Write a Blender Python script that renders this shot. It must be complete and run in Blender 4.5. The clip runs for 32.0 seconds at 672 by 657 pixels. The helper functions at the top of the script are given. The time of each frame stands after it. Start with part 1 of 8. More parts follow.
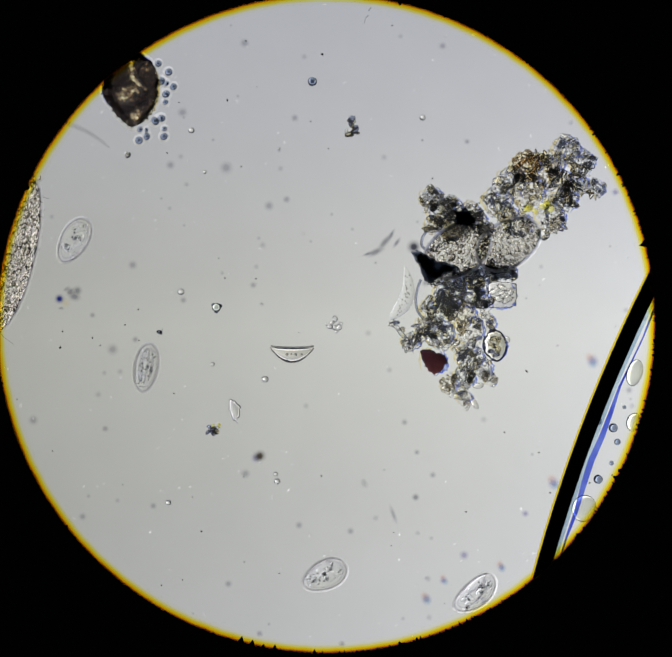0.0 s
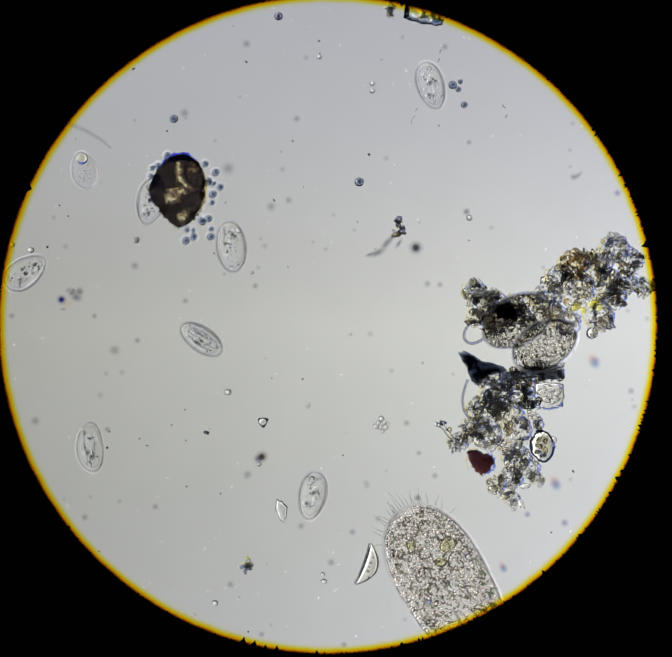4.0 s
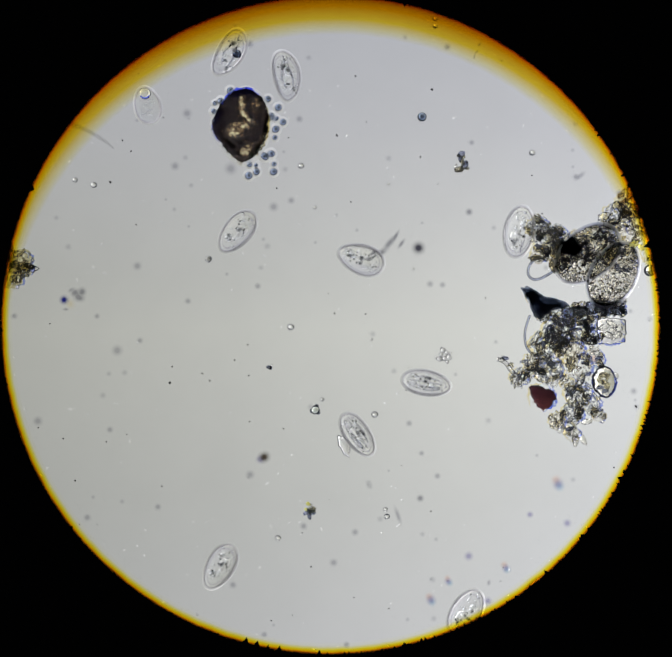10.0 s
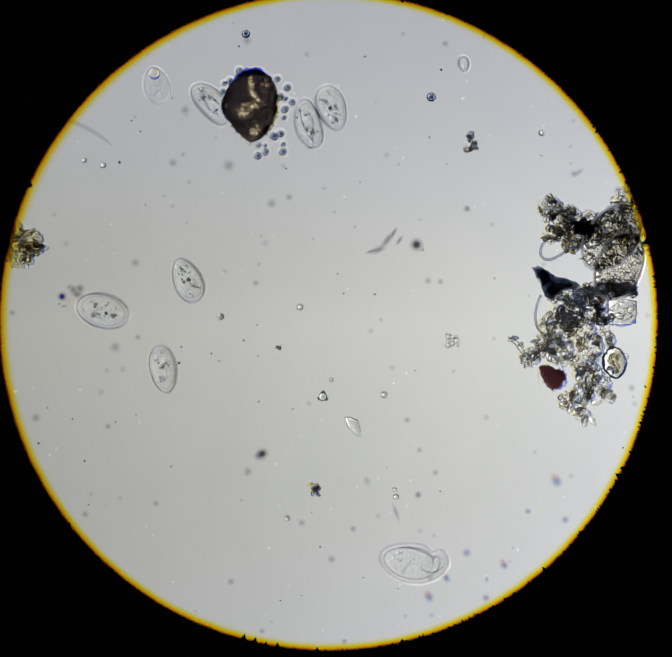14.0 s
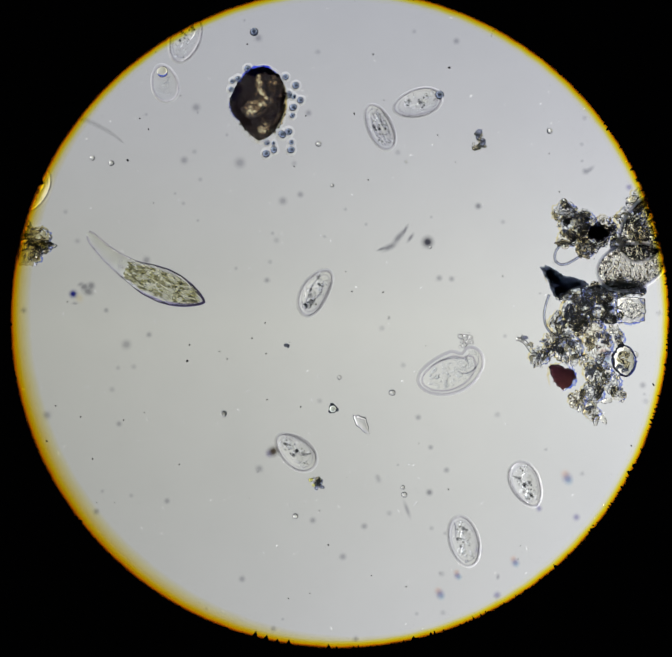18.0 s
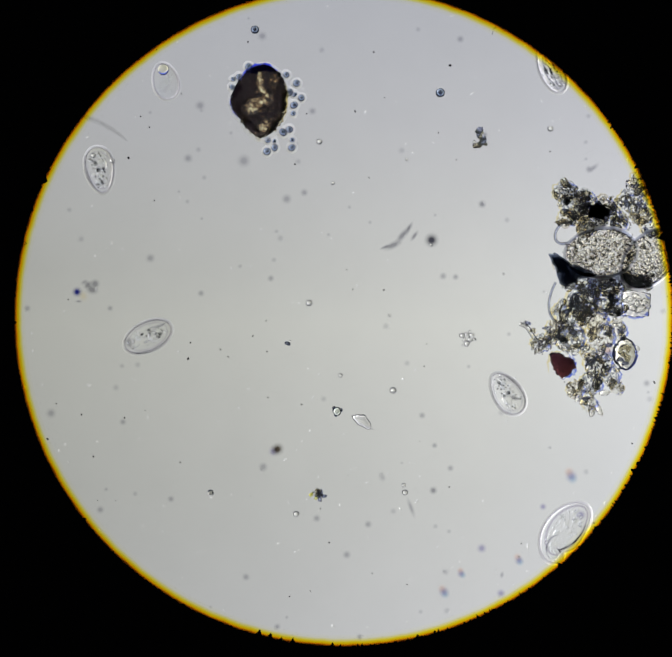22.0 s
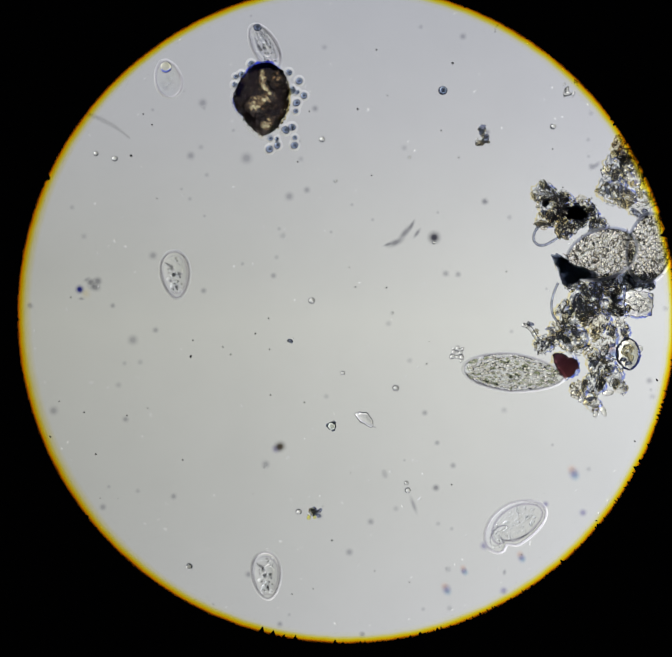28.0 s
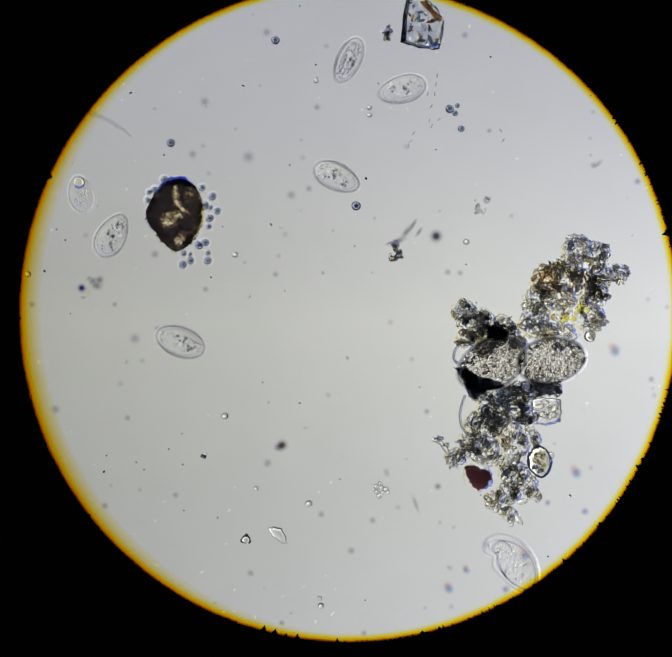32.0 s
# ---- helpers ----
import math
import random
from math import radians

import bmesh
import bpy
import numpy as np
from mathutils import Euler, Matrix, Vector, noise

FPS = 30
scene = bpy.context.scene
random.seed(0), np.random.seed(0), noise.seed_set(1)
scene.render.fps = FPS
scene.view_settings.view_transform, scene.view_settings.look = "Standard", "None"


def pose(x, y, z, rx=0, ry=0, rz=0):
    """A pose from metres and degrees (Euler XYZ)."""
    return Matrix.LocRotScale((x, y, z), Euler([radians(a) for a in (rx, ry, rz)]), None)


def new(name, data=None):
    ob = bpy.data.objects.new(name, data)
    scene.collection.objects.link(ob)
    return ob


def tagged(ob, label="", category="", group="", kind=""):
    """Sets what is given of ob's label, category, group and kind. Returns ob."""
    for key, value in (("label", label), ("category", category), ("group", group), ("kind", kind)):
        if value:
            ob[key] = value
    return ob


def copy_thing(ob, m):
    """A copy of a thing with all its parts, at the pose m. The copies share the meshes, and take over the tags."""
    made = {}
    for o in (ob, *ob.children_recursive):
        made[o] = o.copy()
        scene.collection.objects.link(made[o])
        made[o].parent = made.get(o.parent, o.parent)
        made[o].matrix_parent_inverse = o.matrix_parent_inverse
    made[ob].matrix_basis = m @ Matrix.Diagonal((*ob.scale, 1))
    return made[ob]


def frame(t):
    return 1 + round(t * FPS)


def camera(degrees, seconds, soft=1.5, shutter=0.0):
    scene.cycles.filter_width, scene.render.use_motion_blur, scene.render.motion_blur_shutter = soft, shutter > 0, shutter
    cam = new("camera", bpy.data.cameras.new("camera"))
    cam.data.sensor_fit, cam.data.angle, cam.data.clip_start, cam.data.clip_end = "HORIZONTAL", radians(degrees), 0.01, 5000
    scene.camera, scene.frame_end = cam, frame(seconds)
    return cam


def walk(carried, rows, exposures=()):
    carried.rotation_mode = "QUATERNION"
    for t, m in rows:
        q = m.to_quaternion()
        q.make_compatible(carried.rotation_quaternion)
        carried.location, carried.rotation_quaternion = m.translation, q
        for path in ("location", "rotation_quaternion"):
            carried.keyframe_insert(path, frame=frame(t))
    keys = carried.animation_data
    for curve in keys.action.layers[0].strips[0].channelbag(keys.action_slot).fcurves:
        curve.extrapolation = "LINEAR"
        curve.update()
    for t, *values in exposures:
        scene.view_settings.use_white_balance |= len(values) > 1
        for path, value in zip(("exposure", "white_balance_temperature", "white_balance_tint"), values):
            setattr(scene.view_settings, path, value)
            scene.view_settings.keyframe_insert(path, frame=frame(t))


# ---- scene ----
K = 0.003            # metres for one unit of the plan: one centimetre stands for one micrometre
EYE_Z = 33.635       # camera height over the slide
STOP_Z = 0.45        # the eyepiece's field stop
LENS_Z = -0.13       # top of the condenser lens
cam = camera(8, 32.0, soft=1.8)
walk(cam, [
    (0.0, pose(0.3123, -0.6891, EYE_Z)),
    (0.5, pose(0.3171, -0.7350, EYE_Z)),
    (0.7, pose(0.2571, -0.6390, EYE_Z)),
    (0.8, pose(0.1851, -0.4830, EYE_Z)),
    (0.9, pose(0.1251, -0.3210, EYE_Z)),
    (1.0, pose(0.0873, -0.2433, EYE_Z)),
    (1.5, pose(0.0321, -0.0966, EYE_Z)),
    (2.0, pose(0.0045, -0.0093, EYE_Z)),
    (2.5, pose(-0.0186, 0.0276, EYE_Z)),
    (3.0, pose(-0.0186, 0.0321, EYE_Z)),
    (3.5, pose(-0.0138, 0.0231, EYE_Z)),
    (5.5, pose(-0.0231, 0.0000, EYE_Z)),
    (6.0, pose(-0.0000, 0.0000, EYE_Z)),
    (6.5, pose(-0.0058, 0.0005, EYE_Z)),
    (7.0, pose(-0.0113, 0.0010, EYE_Z)),
    (7.5, pose(-0.0123, -0.0030, EYE_Z)),
    (8.0, pose(-0.0133, 0.0113, EYE_Z)),
    (8.5, pose(-0.0695, -0.0113, EYE_Z)),
    (8.7, pose(-0.0038, 0.0871, EYE_Z)),
    (9.0, pose(0.0858, 0.2097, EYE_Z)),
    (9.5, pose(-0.2007, -0.1415, EYE_Z)),
    (10.0, pose(-0.4548, -0.4423, EYE_Z)),
    (10.5, pose(-0.5529, -0.5409, EYE_Z)),
    (11.0, pose(-0.5499, -0.5429, EYE_Z)),
    (11.5, pose(-0.5424, -0.5404, EYE_Z)),
    (12.0, pose(-0.5394, -0.5289, EYE_Z)),
    (12.5, pose(-0.5216, -0.5372, EYE_Z)),
    (13.0, pose(-0.5454, -0.5640, EYE_Z)),
    (13.5, pose(-0.5186, -0.5771, EYE_Z)),
    (14.0, pose(-0.5193, -0.5808, EYE_Z)),
    (14.5, pose(-0.5181, -0.5941, EYE_Z)),
    (16.5, pose(-0.5683, -0.6014, EYE_Z)),
    (17.0, pose(-0.5715, -0.5961, EYE_Z)),
    (17.5, pose(-0.5810, -0.5957, EYE_Z)),
    (18.0, pose(-0.5764, -0.5953, EYE_Z)),
    (18.5, pose(-0.5952, -0.5998, EYE_Z)),
    (19.0, pose(-0.5860, -0.5994, EYE_Z)),
    (19.5, pose(-0.5769, -0.5942, EYE_Z)),
    (20.0, pose(-0.5771, -0.5987, EYE_Z)),
    (20.5, pose(-0.5773, -0.6028, EYE_Z)),
    (21.0, pose(-0.5961, -0.5979, EYE_Z)),
    (21.5, pose(-0.5868, -0.5975, EYE_Z)),
    (22.0, pose(-0.5823, -0.6109, EYE_Z)),
    (22.5, pose(-0.5775, -0.6151, EYE_Z)),
    (23.0, pose(-0.5685, -0.6147, EYE_Z)),
    (23.5, pose(-0.5730, -0.6236, EYE_Z)),
    (24.0, pose(-0.5685, -0.6278, EYE_Z)),
    (24.5, pose(-0.5775, -0.6319, EYE_Z)),
    (25.0, pose(-0.5823, -0.6453, EYE_Z)),
    (25.5, pose(-0.5685, -0.6453, EYE_Z)),
    (27.5, pose(-0.6006, -0.6315, EYE_Z)),
    (28.0, pose(-0.6006, -0.6270, EYE_Z)),
    (28.5, pose(-0.4428, -0.4090, EYE_Z)),
    (29.0, pose(-0.2958, -0.1761, EYE_Z)),
    (29.5, pose(-0.1250, 0.0572, EYE_Z)),
    (30.0, pose(-0.0645, 0.0975, EYE_Z)),
    (30.5, pose(-0.0101, 0.1449, EYE_Z)),
    (31.0, pose(0.0123, 0.1788, EYE_Z)),
    (31.5, pose(0.0090, 0.1773, EYE_Z)),
    (32.0, pose(0.0060, 0.1803, EYE_Z)),
])

# ---- light: the lamp under the stage, no daylight ----
world = bpy.data.worlds.new("world")
scene.world = world
world.use_nodes = True
world.node_tree.nodes["Background"].inputs["Color"].default_value = (0.7, 0.78, 1.0, 1)
world.node_tree.nodes["Background"].inputs["Strength"].default_value = 0.05


def P(x, y, z=0.0):
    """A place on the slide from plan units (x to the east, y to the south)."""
    return Vector(((x - 784) * K, (767 - y) * K, z))


# ---- materials ----
def nodes_of(name):
    mat = bpy.data.materials.new(name)
    mat.use_nodes = True
    nt = mat.node_tree
    nt.nodes.clear()
    out = nt.nodes.new("ShaderNodeOutputMaterial")
    return mat, nt, out


def clear(name, color, ior=1.06, bump=0.0, scale=20.0, rough=0.0, vary=0.0, second=None, cut=(0.38, 0.62)):
    """Clear or tinted matter in water: refracts by its index relative to water, with fine relief and uneven tint."""
    mat, nt, out = nodes_of(name)
    b = nt.nodes.new("ShaderNodeBsdfPrincipled")
    b.inputs["Transmission Weight"].default_value = 1.0
    b.inputs["IOR"].default_value = ior
    b.inputs["Roughness"].default_value = rough
    co = nt.nodes.new("ShaderNodeTexCoord")
    tex = nt.nodes.new("ShaderNodeTexNoise")
    tex.inputs["Scale"].default_value = scale * 0.6
    tex.inputs["Detail"].default_value = 3
    nt.links.new(co.outputs["Object"], tex.inputs["Vector"])
    ramp = nt.nodes.new("ShaderNodeValToRGB")
    a = second or tuple(c * (1 - vary) for c in color)
    ramp.color_ramp.elements[0].position, ramp.color_ramp.elements[1].position = cut
    ramp.color_ramp.elements[0].color = (*a, 1)
    ramp.color_ramp.elements[1].color = (*color, 1)
    nt.links.new(tex.outputs["Fac"], ramp.inputs["Fac"])
    nt.links.new(ramp.outputs["Color"], b.inputs["Base Color"])
    if bump:
        v = nt.nodes.new("ShaderNodeTexVoronoi")
        v.feature = "SMOOTH_F1"
        v.inputs["Scale"].default_value = scale
        nt.links.new(co.outputs["Object"], v.inputs["Vector"])
        bm = nt.nodes.new("ShaderNodeBump")
        bm.inputs["Strength"].default_value = bump
        bm.inputs["Distance"].default_value = 0.03
        nt.links.new(v.outputs["Distance"], bm.inputs["Height"])
        nt.links.new(bm.outputs["Normal"], b.inputs["Normal"])
    nt.links.new(b.outputs["BSDF"], out.inputs["Surface"])
    return mat


def solid(name, color, second=None, scale=8.0, rough=0.6, bump=0.4, gloss=0.5):
    """Opaque matter with uneven tint and relief."""
    mat, nt, out = nodes_of(name)
    b = nt.nodes.new("ShaderNodeBsdfPrincipled")
    b.inputs["Roughness"].default_value = rough
    b.inputs["Specular IOR Level"].default_value = gloss
    tex = nt.nodes.new("ShaderNodeTexNoise")
    tex.inputs["Scale"].default_value = scale
    tex.inputs["Detail"].default_value = 5
    co = nt.nodes.new("ShaderNodeTexCoord")
    nt.links.new(co.outputs["Object"], tex.inputs["Vector"])
    ramp = nt.nodes.new("ShaderNodeValToRGB")
    ramp.color_ramp.elements[0].color = (*color, 1)
    ramp.color_ramp.elements[1].color = (*(second or color), 1)
    nt.links.new(tex.outputs["Fac"], ramp.inputs["Fac"])
    nt.links.new(ramp.outputs["Color"], b.inputs["Base Color"])
    bm = nt.nodes.new("ShaderNodeBump")
    bm.inputs["Strength"].default_value = bump
    bm.inputs["Distance"].default_value = 0.02
    nt.links.new(tex.outputs["Fac"], bm.inputs["Height"])
    nt.links.new(bm.outputs["Normal"], b.inputs["Normal"])
    nt.links.new(b.outputs["BSDF"], out.inputs["Surface"])
    return mat


def soft(name, color, dense=0.6):
    """A thin smear that thins out towards its rim."""
    mat, nt, out = nodes_of(name)
    co = nt.nodes.new("ShaderNodeTexCoord")
    g = nt.nodes.new("ShaderNodeTexGradient")
    g.gradient_type = "QUADRATIC_SPHERE"
    nt.links.new(co.outputs["Object"], g.inputs["Vector"])
    m = nt.nodes.new("ShaderNodeMapRange")
    m.inputs["From Max"].default_value = 0.6
    m.inputs["To Max"].default_value = dense
    nt.links.new(g.outputs["Fac"], m.inputs["Value"])
    mix = nt.nodes.new("ShaderNodeMix")
    mix.data_type = "RGBA"
    mix.inputs["A"].default_value = (1, 1, 1, 1)
    mix.inputs["B"].default_value = (*color, 1)
    nt.links.new(m.outputs["Result"], mix.inputs["Factor"])
    t = nt.nodes.new("ShaderNodeBsdfTransparent")
    nt.links.new(mix.outputs["Result"], t.inputs["Color"])
    nt.links.new(t.outputs["BSDF"], out.inputs["Surface"])
    return mat


def tint(name, color, second=None, scale=4.0, cut=(0.35, 0.65)):
    """A thin stained film: dims and colours the light that passes, unevenly, and bends none."""
    mat, nt, out = nodes_of(name)
    co = nt.nodes.new("ShaderNodeTexCoord")
    tex = nt.nodes.new("ShaderNodeTexNoise")
    tex.inputs["Scale"].default_value = scale
    tex.inputs["Detail"].default_value = 5
    nt.links.new(co.outputs["Object"], tex.inputs["Vector"])
    ramp = nt.nodes.new("ShaderNodeValToRGB")
    ramp.color_ramp.elements[0].position, ramp.color_ramp.elements[1].position = cut
    ramp.color_ramp.elements[0].color = (*(second or color), 1)
    ramp.color_ramp.elements[1].color = (*color, 1)
    nt.links.new(tex.outputs["Fac"], ramp.inputs["Fac"])
    t = nt.nodes.new("ShaderNodeBsdfTransparent")
    nt.links.new(ramp.outputs["Color"], t.inputs["Color"])
    nt.links.new(t.outputs["BSDF"], out.inputs["Surface"])
    return mat


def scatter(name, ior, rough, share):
    """Rough refraction for built-in halos and glints: a share of the light that passes is spread a little."""
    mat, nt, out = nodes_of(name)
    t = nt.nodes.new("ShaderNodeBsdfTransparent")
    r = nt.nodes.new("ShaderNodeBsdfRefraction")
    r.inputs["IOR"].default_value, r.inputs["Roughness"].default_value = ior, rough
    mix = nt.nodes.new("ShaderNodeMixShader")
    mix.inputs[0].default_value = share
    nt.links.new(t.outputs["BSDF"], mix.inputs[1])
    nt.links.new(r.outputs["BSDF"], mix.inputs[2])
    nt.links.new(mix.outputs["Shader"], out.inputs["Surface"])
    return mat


def ring_tint(name, stops, r0, r1):
    """A transparent ring that paints edge fringe and darkening: its tint follows the distance from its middle, from
    radius r0 to r1.
    """
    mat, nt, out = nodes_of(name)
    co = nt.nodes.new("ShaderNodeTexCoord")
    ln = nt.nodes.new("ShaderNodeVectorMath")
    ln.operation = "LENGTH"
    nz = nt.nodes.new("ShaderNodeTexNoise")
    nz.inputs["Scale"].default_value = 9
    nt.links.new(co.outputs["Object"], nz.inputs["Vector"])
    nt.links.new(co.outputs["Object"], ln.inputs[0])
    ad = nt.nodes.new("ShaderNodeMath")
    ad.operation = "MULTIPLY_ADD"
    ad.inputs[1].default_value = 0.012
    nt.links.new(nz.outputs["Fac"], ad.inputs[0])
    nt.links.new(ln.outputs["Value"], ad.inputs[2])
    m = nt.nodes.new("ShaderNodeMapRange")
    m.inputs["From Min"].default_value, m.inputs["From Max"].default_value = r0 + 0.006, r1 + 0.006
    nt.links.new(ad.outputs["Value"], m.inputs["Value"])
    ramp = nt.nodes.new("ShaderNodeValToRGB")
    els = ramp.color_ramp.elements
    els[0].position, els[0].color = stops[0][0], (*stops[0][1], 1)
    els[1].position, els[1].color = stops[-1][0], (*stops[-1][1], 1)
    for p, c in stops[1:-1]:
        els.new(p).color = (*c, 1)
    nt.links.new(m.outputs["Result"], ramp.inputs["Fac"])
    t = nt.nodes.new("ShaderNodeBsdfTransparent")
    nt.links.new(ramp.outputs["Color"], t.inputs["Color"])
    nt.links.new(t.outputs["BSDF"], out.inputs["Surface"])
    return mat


def lamp_glow():
    """The lamp's frosted window: grey-white, bluer to the north and east, made brighter eastward past what is seen."""
    mat, nt, out = nodes_of("lamp_glow")
    co = nt.nodes.new("ShaderNodeTexCoord")
    sep = nt.nodes.new("ShaderNodeSeparateXYZ")
    nt.links.new(co.outputs["Object"], sep.inputs["Vector"])
    m = nt.nodes.new("ShaderNodeMapRange")
    m.inputs["From Min"].default_value, m.inputs["From Max"].default_value = -3.7, 3.7
    nt.links.new(sep.outputs["Y"], m.inputs["Value"])
    ramp = nt.nodes.new("ShaderNodeValToRGB")
    els = ramp.color_ramp.elements
    els[0].position, els[0].color = 0.0, (0.565, 0.572, 0.578, 1)
    els[1].position, els[1].color = 1.0, (0.440, 0.452, 0.490, 1)
    for p, c in ((0.25, (0.566, 0.574, 0.553)), (0.5, (0.624, 0.631, 0.593)), (0.8, (0.505, 0.512, 0.532))):
        els.new(p).color = (*c, 1)
    nt.links.new(m.outputs["Result"], ramp.inputs["Fac"])
    m2 = nt.nodes.new("ShaderNodeMapRange")
    m2.inputs["From Min"].default_value, m2.inputs["From Max"].default_value = -3.8, 6.2
    nt.links.new(sep.outputs["X"], m2.inputs["Value"])
    mix = nt.nodes.new("ShaderNodeMix")
    mix.data_type, mix.blend_type = "RGBA", "MULTIPLY"
    m3 = nt.nodes.new("ShaderNodeMapRange")
    for key, val in (("From Min", 0.6), ("From Max", 3.6), ("To Min", 1.0), ("To Max", 0.2)):
        m3.inputs[key].default_value = val
    nt.links.new(sep.outputs["Y"], m3.inputs["Value"])
    nt.links.new(m3.outputs["Result"], mix.inputs["Factor"])
    r2 = nt.nodes.new("ShaderNodeValToRGB")
    r2.color_ramp.elements[0].color = (0.635, 0.637, 0.622, 1)
    r2.color_ramp.elements[1].color = (1.55, 1.56, 1.64, 1)
    r2.color_ramp.elements.new(0.76).color = (1.17, 1.18, 1.265, 1)
    r2.color_ramp.elements.new(0.266).color = (0.805, 0.808, 0.805, 1)
    r2.color_ramp.elements.new(0.532).color = (1.03, 1.032, 1.045, 1)
    nt.links.new(m2.outputs["Result"], r2.inputs["Fac"])
    nt.links.new(ramp.outputs["Color"], mix.inputs["A"])
    nt.links.new(r2.outputs["Color"], mix.inputs["B"])
    ln = nt.nodes.new("ShaderNodeVectorMath")
    ln.operation = "LENGTH"
    cb = nt.nodes.new("ShaderNodeCombineXYZ")
    nt.links.new(sep.outputs["X"], cb.inputs["X"])
    nt.links.new(sep.outputs["Y"], cb.inputs["Y"])
    nt.links.new(cb.outputs["Vector"], ln.inputs[0])
    # unseen bright ring added round the even middle for highlights, bluish farther out
    fall = nt.nodes.new("ShaderNodeMapRange")
    fall.inputs["From Max"].default_value = 12.0
    nt.links.new(ln.outputs["Value"], fall.inputs["Value"])
    ring = nt.nodes.new("ShaderNodeValToRGB")
    els = ring.color_ramp.elements
    els[0].position, els[0].color = 0.38, (1.0, 1.0, 1.0, 1)
    els[1].position, els[1].color = 0.92, (0.04, 0.045, 0.06, 1)
    for p, c in ((0.41, (1.25, 1.22, 1.14)), (0.46, (2.2, 2.15, 2.05)), (0.62, (2.5, 2.48, 2.4)), (0.68, (0.35, 0.39, 0.55)), (0.78, (0.06, 0.065, 0.09))):
        els.new(p).color = (*c, 1)
    nt.links.new(fall.outputs["Result"], ring.inputs["Fac"])
    both = nt.nodes.new("ShaderNodeMix")
    both.data_type, both.blend_type = "RGBA", "MULTIPLY"
    both.inputs["Factor"].default_value = 1.0
    nt.links.new(mix.outputs["Result"], both.inputs["A"])
    nt.links.new(ring.outputs["Color"], both.inputs["B"])
    e = nt.nodes.new("ShaderNodeEmission")
    nt.links.new(both.outputs["Result"], e.inputs["Color"])
    nt.links.new(e.outputs["Emission"], out.inputs["Surface"])
    return mat


GLASS = clear("slide_glass", (1.0, 1.0, 1.0), 1.02, vary=0.01, scale=6)
BLACK = solid("blackened_brass", (0.004, 0.004, 0.004), (0.008, 0.007, 0.006), 12, 0.8, 0.2, 0.05)
PELLICLE = clear("pellicle", (0.99, 0.99, 0.985), 1.055, 0.4, 13, vary=0.03)
PALE = clear("pale_pellicle", (0.985, 0.985, 0.98), 1.045, 0.16, 10, vary=0.03)
GRANULAR = clear("granular_plasm", (0.96, 0.94, 0.89), 1.05, 0.5, 60, vary=0.10)
VACUOLE = clear("vacuole", (0.97, 0.98, 0.99), 1.065, vary=0.03)
FOOD = clear("food_ball", (0.58, 0.58, 0.55), 1.09, 0.4, 3, vary=0.4)
DROP = clear("bright_drop", (1.0, 0.995, 0.95), 1.19)
OLIVE = tint("olive_granule", (0.84, 0.84, 0.82), (0.64, 0.645, 0.63), 30)
YEAST = clear("yeast_wall", (0.36, 0.42, 0.55), 1.22, 0.05, 20, vary=0.12)
YEAST_CORE = tint("yeast_core", (0.50, 0.55, 0.63), (0.26, 0.30, 0.38), 12)
F_DARK = clear("dark_flake", (0.92, 0.85, 0.64), 1.20, 1.0, 3.5, second=(0.20, 0.18, 0.14))
F_BLUE = clear("slate_flake", (0.72, 0.76, 0.90), 1.18, 1.0, 3.5, second=(0.10, 0.115, 0.22))
F_MID = clear("tan_flake", (1.0, 0.94, 0.72), 1.22, 1.0, 3.5, vary=0.3)
F_PALE = clear("pale_flake", (1.0, 0.995, 0.96), 1.22, 0.5, 3.5, vary=0.08)
F_YELLOW = clear("yellow_flake", (1.0, 0.97, 0.45), 1.07, 0.5, 3.5, vary=0.06)
F_BROWN = clear("rusty_flake", (0.86, 0.66, 0.40), 1.15, 1.0, 3.5, vary=0.45)
F_RED = clear("dark_red_flake", (0.21, 0.06, 0.055), 1.09, 1.0, 3.0, second=(0.02, 0.007, 0.013), cut=(0.44, 0.72))
F_GEL = tint("grey_gel", (0.99, 0.98, 0.94), (0.44, 0.455, 0.49), 4, (0.42, 0.56))
F_TAN = tint("tan_gel", (1.0, 0.97, 0.88), (0.54, 0.50, 0.43), 4.5, (0.40, 0.54))
F_RUST = tint("rusty_gel", (0.96, 0.88, 0.68), (0.30, 0.22, 0.14), 6, (0.42, 0.58))
F_MILK = tint("milky_gel", (0.99, 0.985, 0.95), (0.62, 0.58, 0.52), 7, (0.36, 0.52))
F_OLIVE = tint("olive_gel", (0.92, 0.88, 0.66), (0.56, 0.51, 0.32), 6)
F_LEMON = tint("yellow_gel", (1.0, 0.96, 0.42), (0.97, 0.90, 0.30), 5)
# blue and amber tints that paint the lens's colour fringes on edges
FRINGE = tint("blue_fringe", (0.66, 0.71, 0.96), (0.30, 0.37, 0.86), 5)
DEEP_BLUE = tint("deep_blue_fringe", (0.62, 0.66, 0.99), (0.32, 0.38, 0.93), 14)
WARM = tint("amber_fringe", (0.99, 0.955, 0.80), (0.97, 0.88, 0.56), 5)
F_NAVY = clear("navy_flake", (0.38, 0.41, 0.47), 1.11, 1.0, 14, second=(0.06, 0.07, 0.12))
F_COBALT = clear("cobalt_fringe", (0.10, 0.13, 0.62), 1.10, 1.0, 3.5, second=(0.012, 0.016, 0.11), cut=(0.42, 0.66))
CLEARG = clear("clear_grain", (0.99, 0.985, 0.96), 1.22, 0.25, 6, vary=0.05)
CRYSTAL = clear("clear_crystal", (0.97, 0.96, 0.90), 1.13, 0.4, 3, vary=0.08)
